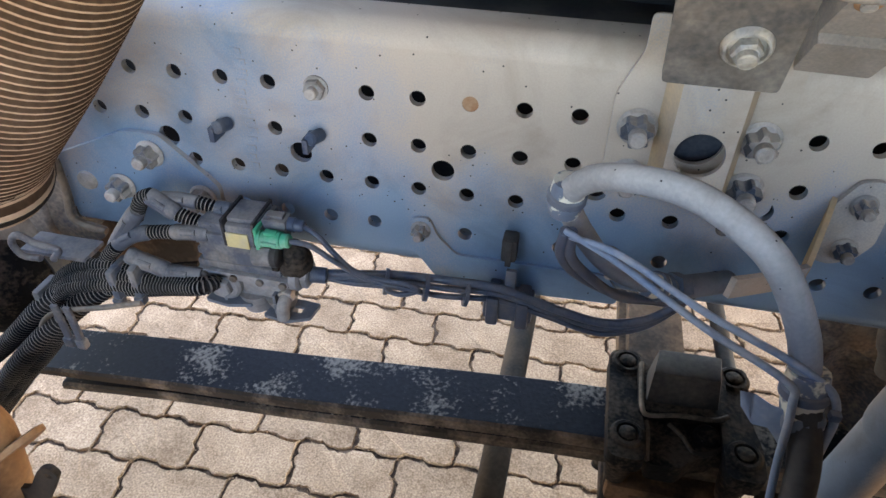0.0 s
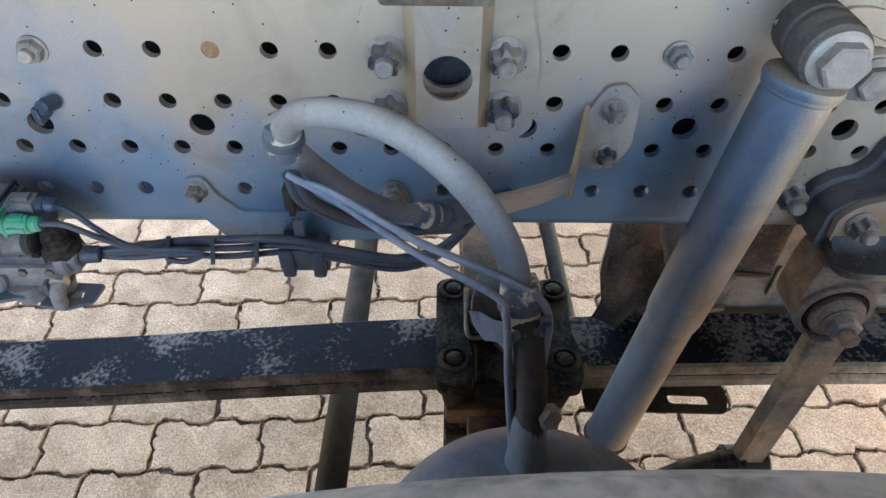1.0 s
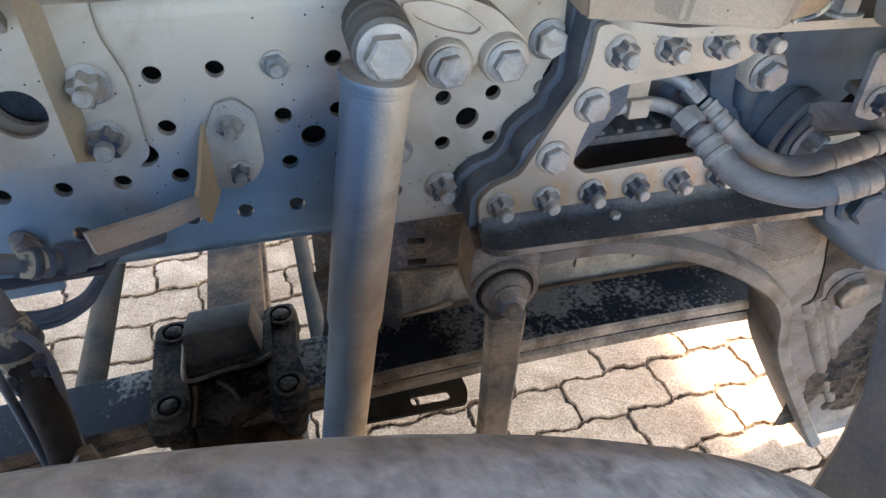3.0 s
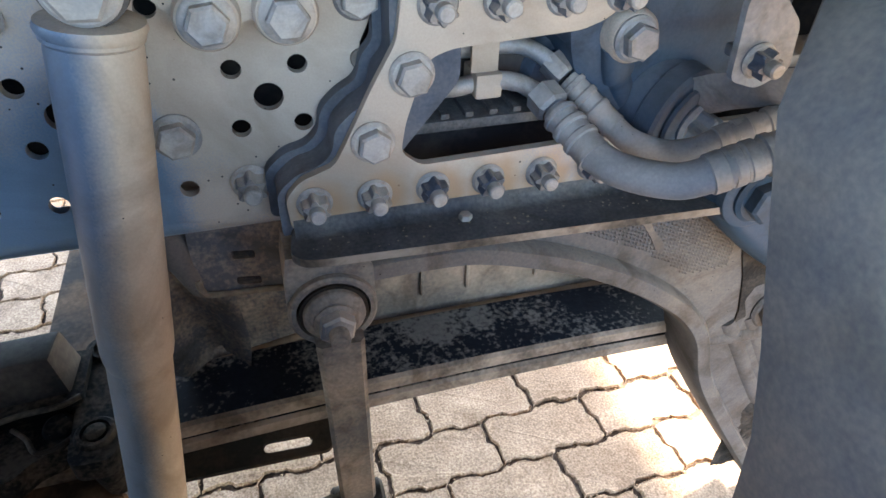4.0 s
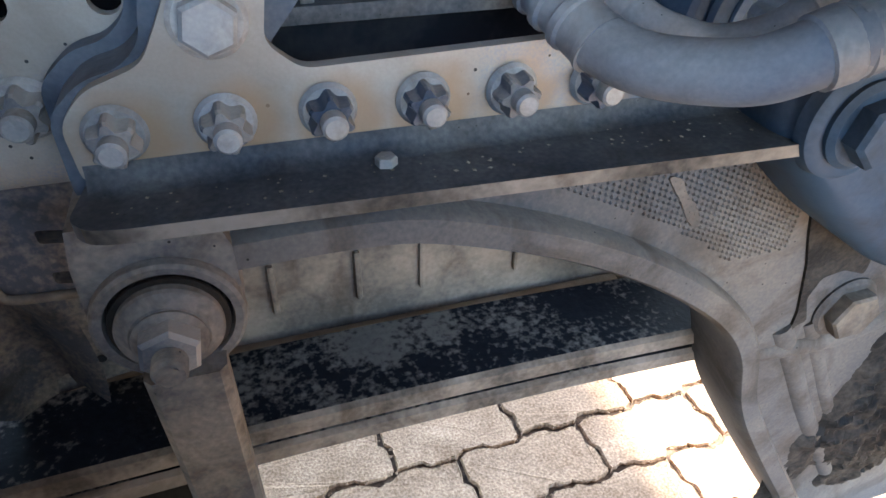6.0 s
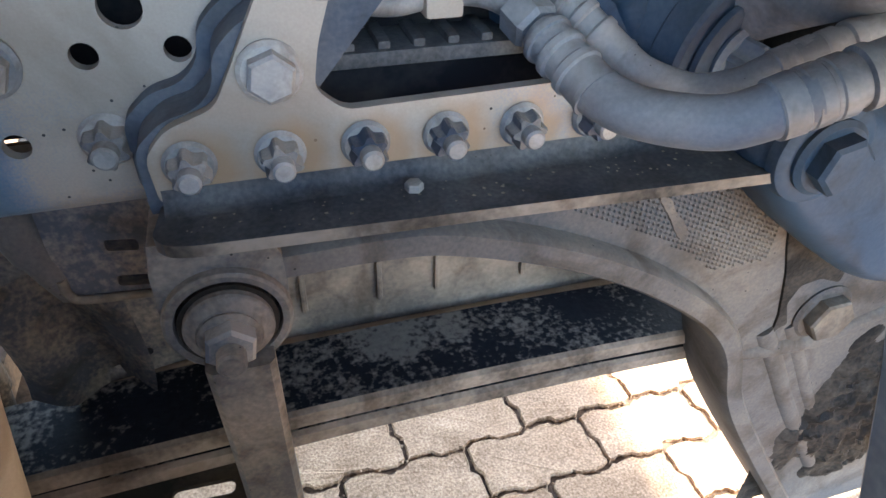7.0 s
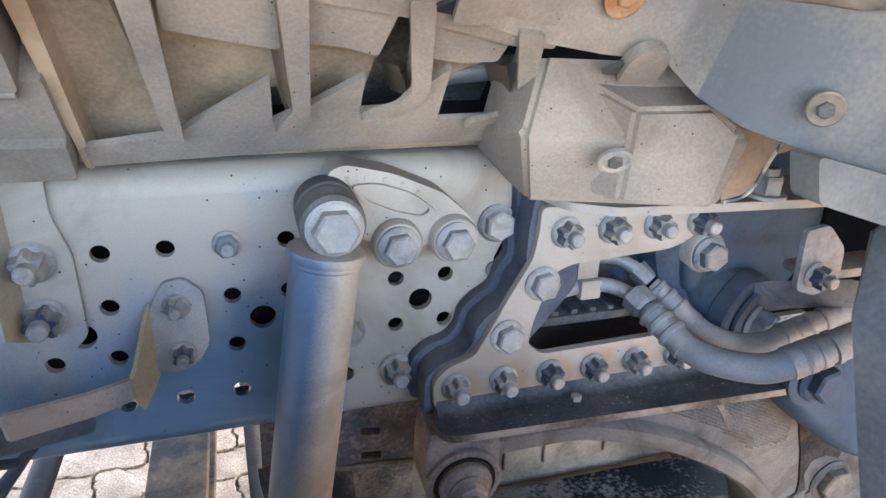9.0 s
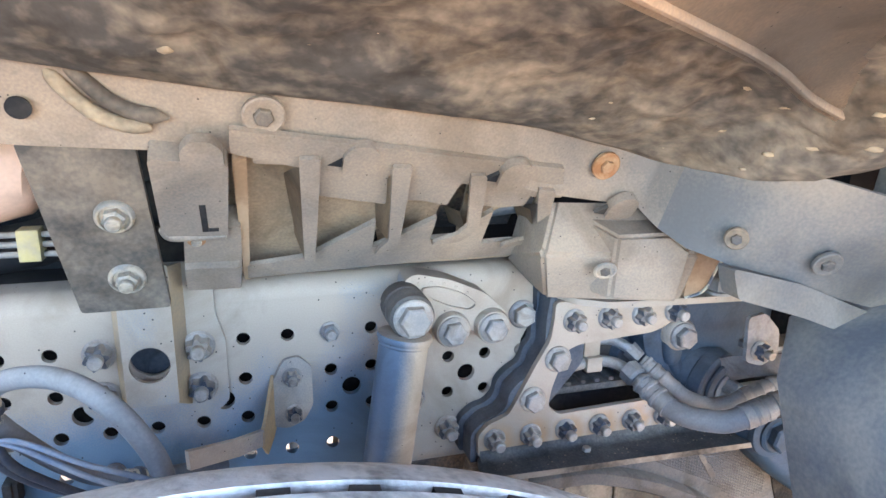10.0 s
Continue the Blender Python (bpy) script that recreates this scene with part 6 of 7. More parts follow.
part("bottom_lip", sweep(smooth_line([(0.632, 0.029, 0.585), (0.634, 0.028, 0.572), (0.642, 0.028, 0.565), (0.68, 0.028, 0.562), (0.745, 0.028, 0.556)], 5), 0.0035, 10), CRADLE, dkb)
part("side_pillar", sweep(smooth_line([(0.612, 0.045, 0.655), (0.616, 0.040, 0.62), (0.626, 0.040, 0.59), (0.634, 0.045, 0.565)], 5), [0.016] * 8 + [0.014] * 8, 14), CAST, dkb)
part("recess_face", plate(rounded([(0.560, 0.50), (0.562, 0.60), (0.745, 0.60), (0.745, 0.424), (0.66, 0.414), (0.600, 0.402), (0.575, 0.43)], 0.008, 3), 0.090, 0.096), SOOT, dkb)
part("recess_edge", sweep(smooth_line([(0.590, 0.088, 0.404), (0.62, 0.088, 0.409), (0.68, 0.088, 0.419), (0.745, 0.088, 0.432)], 5), 0.005, 10), STAIN, dkb)
skirt = bmesh.new()
folds = []
for i in range(30):
    u = i / 29
    foot = 0.424 + 0.010 * math.sin(9 * u + 0.6) + 0.012 * (1 if 0.62 < u < 0.75 else 0)
    folds.append([skirt.verts.new((0.556 + 0.104 * u + 0.010 * (1 - v) * math.sin(3 * v), 0.070 - 0.013 * math.sin(7.5 * u + 1.4 * v) - 0.010 * v * u, foot + (0.560 - foot) * v)) for v in (k / 11 for k in range(12))])
for a, b in zip(folds, folds[1:]):
    for k in range(11):
        skirt.faces.new((a[k], a[k + 1], b[k + 1], b[k]))
bmesh.ops.solidify(skirt, geom=skirt.faces[:], thickness=0.003)
part("pressed_skirt", skirt, SOOT, dkb, "wavy pressed dusty steel skirt", smooth=70)
part("drain_hole", rod((0.656, 0.0905, 0.444), (0.656, 0.0890, 0.444), 0.004, 12), DARK, dkb)

res = thing("reservoir", "peach-coloured plastic reservoir behind the rail, sunlight painted into its colour", "reservoir", (0.2, 0.0, 0.98))
part("reservoir_body", sweep([(0.04, 0.07, 1.065), (0.045, 0.07, 1.065), (0.07, 0.07, 1.065), (0.20, 0.07, 1.060), (0.245, 0.07, 1.055), (0.262, 0.07, 1.05)], [0.04, 0.065, 0.070, 0.070, 0.055, 0.025], 28), SUNLIT_PEACH, res)
manifold = thing("pipe_union", "brass pipe union block with three thin pipes", "pipe union", (0.27, 0.0, 0.95))
part("union_block", box(0.226, 0.248, 0.03, 0.055, 0.955, 0.990, 0.002), YELLOW, manifold)
for k in range(3):
    part("thin_pipe", sweep(smooth_line([(0.10, 0.045, 0.961 + 0.011 * k), (0.22, 0.043, 0.961 + 0.011 * k), (0.33, 0.043, 0.959 + 0.011 * k)], 4), 0.0035, 10), ALLOY, manifold)

# ---- wheel ----
wheel = thing("truck_wheel_assembly", "truck front wheel with a worn dusty tyre", "wheel", (0.42, -0.6, 0.0))
WC = Vector((0.425, -0.427, 0.494))
prof = [(0.02, 0.29), (0.006, 0.33), (0.0, 0.39), (0.002, 0.43), (0.005, 0.454), (0.010, 0.468), (0.017, 0.4765), (0.028, 0.4815), (0.046, 0.485), (0.048, 0.477), (0.054, 0.477), (0.056, 0.4855), (0.10, 0.488), (0.102, 0.476), (0.110, 0.476), (0.112, 0.488), (0.20, 0.488), (0.202, 0.476), (0.210, 0.476), (0.212, 0.488), (0.256, 0.4855), (0.258, 0.477), (0.264, 0.477), (0.266, 0.485), (0.288, 0.478), (0.304, 0.455), (0.31, 0.39), (0.305, 0.33), (0.29, 0.29), (0.02, 0.289)]
tyre = part("tyre", lathe(WC, Vector(OUT), prof, 120, caps=False), TYRE, wheel)
part("rim", lathe(WC, Vector(OUT), [(0.018, 0.312), (0.012, 0.305), (0.03, 0.280), (0.16, 0.272), (0.20, 0.24), (0.23, 0.16), (0.235, 0.10)], 48), STEEL_BLUE, wheel)
part("brake_drum", lathe(Vector((0.425, -0.50, 0.49)), Vector(OUT), [(0, 0.05), (0, 0.185), (0.10, 0.19), (0.12, 0.10)], 40), GREASE, wheel)
sb = bmesh.new()
for k in range(72):
    m = Matrix.Translation((0.425, 0, 0.494)) @ Matrix.Rotation(-2 * math.pi * k / 72, 4, "Y")
    box(0.4765, 0.4832, -0.4835, -0.4745, -0.0075, 0.0075, 0, sb, m=m)
tagged(part("shoulder_tread", sb, RUBBER, tyre, smooth=0), kind="stuff")

# ---- splash panels above the rail, fender and liner ----
SLOPE = Matrix(((1, 0, 0, 0), (0, 0.746, -0.666, -0.012), (0, 0.666, 0.746, 0.936), (0, 0, 0, 1)))   # local z climbs the slope, local -y looks out


def on_slope(bm):
    bmesh.ops.transform(bm, matrix=SLOPE, verts=bm.verts)
    return bm


panel = thing("splash_panel", "dusty grey moulded plastic splash panel with ribs and clip tabs", "panel", (0.6, -0.08, 0.93))
teeth = [(0.460, 0.006), (0.460, 0.030), (0.522, 0.042), (0.591, 0.102), (0.593, 0.054), (0.618, 0.072), (0.657, 0.104), (0.657, 0.064), (0.690, 0.066), (0.704, 0.096), (0.719, 0.112), (0.721, 0.050), (0.80, 0.052), (0.80, 0.019), (0.665, 0.019)]
part("lower_lip", on_slope(plate(teeth, -0.006, 0)), PLASTIC, panel)
back = [(0.43, -0.03), (0.43, 0.24), (0.80, 0.24), (0.80, -0.03)]
vents = [[(0.590, -0.02), (0.588, 0.058), (0.598, 0.062), (0.616, -0.015)], [(0.664, -0.02), (0.664, 0.040), (0.674, 0.135), (0.692, 0.140), (0.700, 0.040), (0.712, -0.02)], [(0.732, -0.02), (0.730, 0.070), (0.752, 0.085), (0.758, 0.125), (0.780, 0.125), (0.79, 0.03), (0.79, -0.02)]]
part("recess_back", on_slope(plate(back, 0.022, 0.026, vents)), RECESS, panel)
part("duct_wall", on_slope(plate(back, 0.075, 0.078)), SOOT, panel)
part("duct_pipe", on_slope(rod((0.715, 0.050, 0.035), (0.80, 0.045, 0.055), 0.010, 14)), ALLOY, panel)
part("duct_clip", on_slope(turned((0.752, 0.030, 0.086), OUT, [(0, 0.006), (0.006, 0.006), (0.007, 0.003)], 16)), ZINC, panel)
part("upper_strip", on_slope(plate(rounded([(0.452, 0.216), (0.452, 0.245), (0.775, 0.185), (0.790, 0.137), (0.756, 0.140), (0.677, 0.165), (0.60, 0.181), (0.556, 0.188), (0.51, 0.196)], 0.003, 2), -0.010, -0.004)), PLASTIC, panel)
BANDS = ([(0.470, 0.205), (0.523, 0.200), (0.523, 0.190), (0.470, 0.195)], [(0.529, 0.198), (0.598, 0.185), (0.598, 0.128), (0.575, 0.134), (0.529, 0.146)], [(0.612, 0.185), (0.674, 0.168), (0.664, 0.122), (0.640, 0.131), (0.614, 0.135)], [(0.690, 0.168), (0.760, 0.148), (0.754, 0.116), (0.728, 0.114), (0.694, 0.122)])
for outline in BANDS:
    part("upper_band", on_slope(plate(rounded(outline, 0.003, 2), -0.003, 0.002)), PLASTIC, panel)
for x0_, x1_, z0_, z1_ in ((0.529, 0.598, 0.146, 0.128), (0.614, 0.664, 0.135, 0.122), (0.694, 0.754, 0.122, 0.116)):
    un = bmesh.new()
    un.faces.new([un.verts.new(p) for p in ((x0_, 0.001, z0_), (x1_, 0.001, z1_), (x1_, 0.024, z1_ - 0.010), (x0_, 0.024, z0_ - 0.010))])
    bmesh.ops.solidify(un, geom=un.faces[:], thickness=0.003)
    part("band_underside", on_slope(un), RECESS, panel)
RIBS = (
    ([(0.508, 0.214), (0.527, 0.213), (0.530, 0.046), (0.519, 0.045)], [(0.510, 0.205), (0.519, 0.048), (0.510, 0.049), (0.497, 0.145)]),
    ([(0.593, 0.200), (0.612, 0.199), (0.619, 0.072), (0.612, 0.061), (0.594, 0.052), (0.598, 0.066), (0.606, 0.080)], [(0.595, 0.190), (0.605, 0.078), (0.599, 0.056), (0.592, 0.105)]),
    ([(0.673, 0.185), (0.690, 0.184), (0.704, 0.100), (0.698, 0.082), (0.687, 0.070), (0.656, 0.066), (0.660, 0.073), (0.682, 0.084), (0.690, 0.100)], [(0.676, 0.124), (0.690, 0.090), (0.689, 0.050), (0.675, 0.084)]),
    ([(0.753, 0.160), (0.774, 0.156), (0.791, 0.075), (0.781, 0.059), (0.741, 0.052), (0.745, 0.060), (0.770, 0.068), (0.778, 0.082)], [(0.757, 0.122), (0.777, 0.076), (0.790, 0.026), (0.760, 0.082)]))
for shape, fk in RIBS:
    rb2 = part("vertical_rib", on_slope(plate(rounded(shape, 0.003, 2), -0.016, -0.011)), PLASTIC, panel)
    fl = bmesh.new()
    fl.faces.new([fl.verts.new((x, y, z)) for (x, z), y in zip(fk, (-0.013, -0.013, 0.026, 0.026))])
    bmesh.ops.solidify(fl, geom=fl.faces[:], thickness=0.003)
    part("rib_flank", on_slope(fl), RECESS, rb2)
for x, z, y in ((0.430, 0.229, -0.024), (0.564, 0.209, -0.014), (0.719, 0.187, -0.019), (0.851, 0.147, -0.036)):
    tab = part("clip_tab", on_slope(plate(rounded([(x - 0.0165, z - 0.018), (x - 0.0165, z + 0.006), (x - 0.008, z + 0.017), (x + 0.008, z + 0.017), (x + 0.0165, z + 0.006), (x + 0.0165, z - 0.018)], 0.006, 4), y, y + 0.010)), PLASTIC, panel)
    if x > 0.5:
        part("tab_slot", on_slope(plate([(x - 0.030, z - 0.010), (x - 0.017, z + 0.000), (x - 0.017, z - 0.013)], y + 0.0035, y + 0.008)), DARK, tab)
part("end_block", on_slope(plate(rounded([(0.386, 0.114), (0.388, 0.222), (0.450, 0.214), (0.444, 0.110)], 0.005, 3), -0.020, 0.02)), PLASTIC, panel)
part("end_slot", on_slope(box(0.4218, 0.4275, -0.0207, -0.0195, 0.119, 0.160, 0.0004)), DARK, panel)
part("end_slot", on_slope(box(0.4277, 0.4365, -0.0207, -0.0195, 0.119, 0.1245, 0.0004)), DARK, panel)
part("end_foot", on_slope(plate(rounded([(0.404, 0.112), (0.399, 0.052), (0.455, 0.050), (0.456, 0.112)], 0.003, 2), -0.012, 0.016)), PLASTIC, panel)
part("foot_step", on_slope(plate(rounded([(0.399, 0.054), (0.398, 0.012), (0.452, 0.010), (0.455, 0.052)], 0.003, 2), -0.020, 0.010)), PLASTIC, panel)
part("side_wall", on_slope(plate(rounded([(0.4525, 0.205), (0.465, 0.203), (0.462, 0.002), (0.4560, 0.002)], 0.002, 2), -0.005, 0.022)), STAIN, panel, "rust-stained side wall")
part("end_rim", on_slope(sweep(smooth_line([(0.387, -0.016, 0.120), (0.390, -0.017, 0.111), (0.400, -0.017, 0.107), (0.442, -0.017, 0.108)], 5), 0.0042, 10)), PLASTIC, panel)
sr = part("screw_ring", on_slope(turned((0.414, -0.011, 0.093), OUT, [(0, 0.0085), (0.002, 0.0085), (0.0025, 0.007)], 20)), RUST, panel)
part("screw_head", on_slope(turned((0.414, -0.013, 0.093), OUT, [(0, 0.005), (0.003, 0.005), (0.004, 0.003)], 16)), ZINC, sr)

cover = thing("bracket_cover", "grey moulded plastic cover box over the front bracket", "cover", (0.86, -0.12, 0.9))
cv = bmesh.new()
F = [(0.792, -0.080, 0.906), (0.762, -0.130, 0.973), (0.948, -0.150, 0.969), (0.930, -0.146, 0.912), (0.768, -0.016, 0.941), (0.789, -0.098, 1.024), (0.895, -0.118, 1.022), (0.95, -0.02, 0.93), (0.80, -0.02, 0.905), (0.93, -0.02, 0.905), (0.772, -0.045, 1.012)]
vv = [cv.verts.new(p) for p in F]
for f in ((0, 1, 2, 3), (1, 5, 6, 2), (0, 8, 4, 1), (1, 4, 10), (1, 10, 5), (3, 2, 7, 9), (2, 6, 7), (0, 3, 9, 8)):
    cv.faces.new([vv[k] for k in f])
bmesh.ops.bevel(cv, geom=cv.edges[:], offset=0.004, segments=2, affect="EDGES")
part("cover_shell", cv, PLASTIC, cover)
rz = bmesh.new()
front = [rz.verts.new(p) for p in ((0.852, -0.123, 0.914), (0.840, -0.149, 0.994), (0.902, -0.154, 0.995), (0.927, -0.159, 0.976), (0.920, -0.151, 0.914))]
behind = [rz.verts.new((v.co.x + (0.004 if k > 1 else -0.030), v.co.y + 0.05, v.co.z + (0.02 if k in (1, 2, 3) else 0.0))) for k, v in enumerate(front)]
rz.faces.new(front)
for k in range(5):
    rz.faces.new((front[k], front[(k + 1) % 5], behind[(k + 1) % 5], behind[k]))
bmesh.ops.recalc_face_normals(rz, faces=rz.faces[:])
bmesh.ops.bevel(rz, geom=rz.edges[:], offset=0.004, segments=2, affect="EDGES")
part("raised_step", rz, PLASTIC, cover)
cw = Vector((-0.20, -0.80, -0.55)).normalized()
dish = part("screw_washer", lathe(Vector((0.8285, -0.1465, 0.958)), cw, [(0, 0.0125), (0.003, 0.0125), (0.0035, 0.0105), (0.002, 0.009)], 26), PAINT_DUSTY, cover)
part("screw_hexagon", hexagon(Vector((0.8285, -0.1465, 0.958)) + cw * 0.002, cw, 0.0058, 0.0035), CAST, dish, smooth=20)

liner = thing("wheel_arch_liner", "dark grey plastic wheel-arch liner, dusty, plain curved sheet", "liner", (1.0, -0.5, 0.3))
lb2 = bmesh.new()
edge = [(1.14, -0.20, 1.16), (1.13, -0.19, 1.02), (1.115, -0.185, 0.930), (1.035, -0.20, 0.90), (1.0, -0.23, 0.85), (1.0, -0.265, 0.76), (1.0, -0.285, 0.71), (1.0, -0.305, 0.65), (1.0, -0.315, 0.58), (1.01, -0.315, 0.48), (1.02, -0.31, 0.36), (1.03, -0.30, 0.25)]
rows_ = []
for x, y, z in edge:
    rows_.append([lb2.verts.new(p) for p in ((x + 0.05, y + 0.004, z), (x + 0.008, y + 0.001, z), (x, y - 0.006, z), (x - 0.002, y - 0.03, z), (x - 0.004, y - 0.08, z), (x - 0.004, y - 0.15, z), (x, y - 0.46, z))])
for a, b in zip(rows_, rows_[1:]):
    for k in range(len(a) - 1):
        lb2.faces.new((a[k], a[k + 1], b[k + 1], b[k]))
bmesh.ops.recalc_face_normals(lb2, faces=lb2.faces[:])
bmesh.ops.solidify(lb2, geom=lb2.faces[:], thickness=0.005)
bmesh.ops.recalc_face_normals(lb2, faces=lb2.faces[:])
part("liner_sheet", lb2, LINER, liner)

arch_panel = thing("arch_panel", "dusty plastic inner fender panel with washered screws", "panel", (0.8, -0.18, 1.0))
top_e = [(0.05, -0.185, 1.215), (0.30, -0.185, 1.172), (0.45, -0.182, 1.152), (0.63, -0.170, 1.134), (0.735, -0.160, 1.119), (0.80, -0.145, 1.104), (0.840, -0.138, 1.095), (0.880, -0.150, 1.081), (0.895, -0.178, 1.077), (0.918, -0.220, 1.076), (0.95, -0.262, 1.080), (1.02, -0.30, 1.060), (1.2, -0.33, 1.0)]
low_e = [(0.05, -0.150, 1.12), (0.30, -0.150, 1.10), (0.45, -0.150, 1.092), (0.60, -0.143, 1.078), (0.70, -0.132, 1.058), (0.765, -0.118, 1.040), (0.825, -0.115, 1.030), (0.868, -0.135, 1.026), (0.881, -0.160, 1.005), (0.897, -0.190, 0.990), (0.924, -0.222, 0.980), (1.0, -0.238, 0.955), (1.2, -0.25, 0.90)]
# the front sheet's turn from the light is put into its darker material
for nm, ta, la, mat_ in (("panel_sheet", top_e[:9], low_e[:9], PLASTIC), ("front_sheet", top_e[8:], low_e[8:], PANEL_DARK)):
    fp = bmesh.new()
    ra, rc = [fp.verts.new(p) for p in ta], [fp.verts.new(p) for p in la]
    for k in range(len(ra) - 1):
        fp.faces.new((ra[k], ra[k + 1], rc[k + 1], rc[k]))
    bmesh.ops.subdivide_edges(fp, edges=fp.edges[:], cuts=3, use_grid_fill=True, smooth=0.4)
    bmesh.ops.solidify(fp, geom=fp.faces[:], thickness=0.004)
    part(nm, fp, mat_, arch_panel, smooth=70)
for at, w, mat_, s in (((0.4800, -0.1790, 1.1240), (0, -0.88, -0.47), PLASTIC, 1.35), ((0.8220, -0.1410, 1.0700), (0.04, -0.93, -0.35), RUST, 1.2), ((0.9160, -0.2350, 1.0100), (-0.55, -0.80, -0.20), CRADLE, 0.88), ((0.9990, -0.2660, 0.9880), (-0.25, -0.86, -0.45), PANEL_DARK, 1.1)):
    w = Vector(w).normalized()
    ws = part("screw_washer", lathe(Vector(at) - w * 0.001, w, [(0, 0.0130 * s), (0.0038, 0.0130 * s), (0.0046, 0.0118 * s), (0.0036, 0.0095 * s)], 28), mat_, arch_panel)
    part("screw_hexagon", hexagon(Vector(at) + w * 0.002, w, 0.0062 * s, 0.0042 * s), mat_ if mat_ is RUST else CAST, ws, smooth=20)
pleat = smooth_line([(0.326, -0.181, 1.158), (0.337, -0.181, 1.143), (0.354, -0.179, 1.126), (0.372, -0.177, 1.117), (0.395, -0.176, 1.113)], 6)
part("moulded_pleat", sweep(pleat, [0.002, 0.004, 0.0055] + [0.006] * (len(pleat) - 6) + [0.005, 0.004, 0.002], 10), CLOD, arch_panel, "pale mud-lined pleat")
part("pleat_fold", sweep([p + Vector((0.013, -0.001, 0.008)) for p in pleat], [0.002, 0.004, 0.006] + [0.0065] * (len(pleat) - 6) + [0.005, 0.003, 0.0015], 12), FLAP, arch_panel)
part("drain_hole", turned((0.304, -0.1755, 1.129), (0.05, -0.93, -0.36), [(0, 0.009), (0.002, 0.009)], 20), DARK, arch_panel)
part("lower_strip", plate(rounded([(0.905, 0.984), (0.990, 0.962), (1.105, 0.916), (1.110, 0.882), (1.0, 0.925), (0.915, 0.952)], 0.006, 3), -0.250, -0.226), PANEL_DARK, arch_panel)

fender = thing("fender", "dark mud-splashed underside of the front fender", "fender", (0.5, -0.5, 1.1))
fb = bmesh.new()
rings = []
for x, y0, z0 in ((-0.15, -0.185, 1.26), (0.05, -0.185, 1.215), (0.30, -0.185, 1.172), (0.45, -0.183, 1.152), (0.63, -0.172, 1.134), (0.735, -0.162, 1.119), (0.80, -0.148, 1.104), (0.840, -0.140, 1.095), (0.888, -0.148, 1.080), (0.920, -0.222, 1.076), (0.95, -0.262, 1.080), (1.0, -0.285, 1.095)):
    sec = [(y0 + 0.008, z0 - 0.003), (y0 - 0.02, z0 - 0.002), (y0 - 0.05, z0 + 0.012), (y0 - 0.10, z0 + 0.045), (y0 - 0.17, z0 + 0.075), (y0 - 0.26, z0 + 0.10), (y0 - 0.40, z0 + 0.125), (y0 - 0.55, z0 + 0.135), (y0 - 0.72, z0 + 0.12)]
    rings.append([fb.verts.new((x, y, z)) for y, z in sec])
for a, b in zip(rings, rings[1:]):
    for k in range(len(a) - 1):
        fb.faces.new((a[k], a[k + 1], b[k + 1], b[k]))
bmesh.ops.subdivide_edges(fb, edges=fb.edges[:], cuts=10, use_grid_fill=True, smooth=0.6)
seam_x = [0.05, 0.30, 0.45, 0.63, 0.735, 0.80, 0.84, 0.888, 0.92, 0.95, 1.0]
seam_y = [-0.185, -0.185, -0.183, -0.172, -0.162, -0.148, -0.140, -0.148, -0.222, -0.262, -0.285]
for v in fb.verts:
    ease = min(1.0, max(0.0, (np.interp(v.co.x, seam_x, seam_y) - v.co.y) / 0.09))
    v.co.z += ease * (0.012 * noise.noise(v.co * 11) + 0.006 * noise.noise(v.co * 30) + 0.003 * noise.noise(v.co * 75))
fb.normal_update()
clods = bmesh.new()
drng = random.Random(11)
spots = [f for f in fb.faces if f.calc_center_median().x > 0.1 and f.calc_center_median().y > -0.6]
for f in drng.sample(spots, 1100):
    at, r = f.calc_center_median(), drng.uniform(0.0012, 0.0036) * (2.4 if drng.random() < 0.12 else 1.0)
    made_ = bmesh.ops.create_icosphere(clods, subdivisions=1, radius=r)
    m_ = Matrix.Translation(at - Vector((0, 0, 0.0015))) @ Matrix.Rotation(drng.uniform(0, 6), 4, "Z") @ Matrix.Diagonal((drng.uniform(0.8, 1.6), drng.uniform(0.8, 1.3), 0.45, 1))
    for v in made_["verts"]:
        v.co = m_ @ (v.co * drng.uniform(0.85, 1.12))
bmesh.ops.solidify(fb, geom=fb.faces[:], thickness=0.006)
part("fender_shell", fb, MUD, fender)
tagged(part("dried_mud", clods, CLOD, fender, "small pale lumps of dried mud", smooth=90), kind="stuff")
RIDGE = smooth_line([(1.0, -0.288, 1.108), (0.93, -0.325, 1.130), (0.85, -0.36, 1.150), (0.79, -0.395, 1.166), (0.73, -0.43, 1.178), (0.62, -0.50, 1.192), (0.50, -0.60, 1.20)], 6)
lipm = bmesh.new()
cols = [[lipm.verts.new(p + Vector((d * 0.9, -d * 0.25, -0.008 * math.exp(-(d / 0.02) ** 2) + 0.012 * math.sin(d * 20) + 0.10 * d ))) for d in (0.0, 0.02, 0.05, 0.09, 0.15, 0.22, 0.30)] for p in RIDGE]
for a, b in zip(cols, cols[1:]):
    for k in range(len(a) - 1):
        lipm.faces.new((a[k], a[k + 1], b[k + 1], b[k]))
bmesh.ops.solidify(lipm, geom=lipm.faces[:], thickness=0.005)
part("outer_lip", lipm, PLASTIC, fender, smooth=180)
part("rolled_edge", sweep(RIDGE, [0.005] + [0.009] * (len(RIDGE) - 2) + [0.008], 14, flat=0.45), PLASTIC, fender)

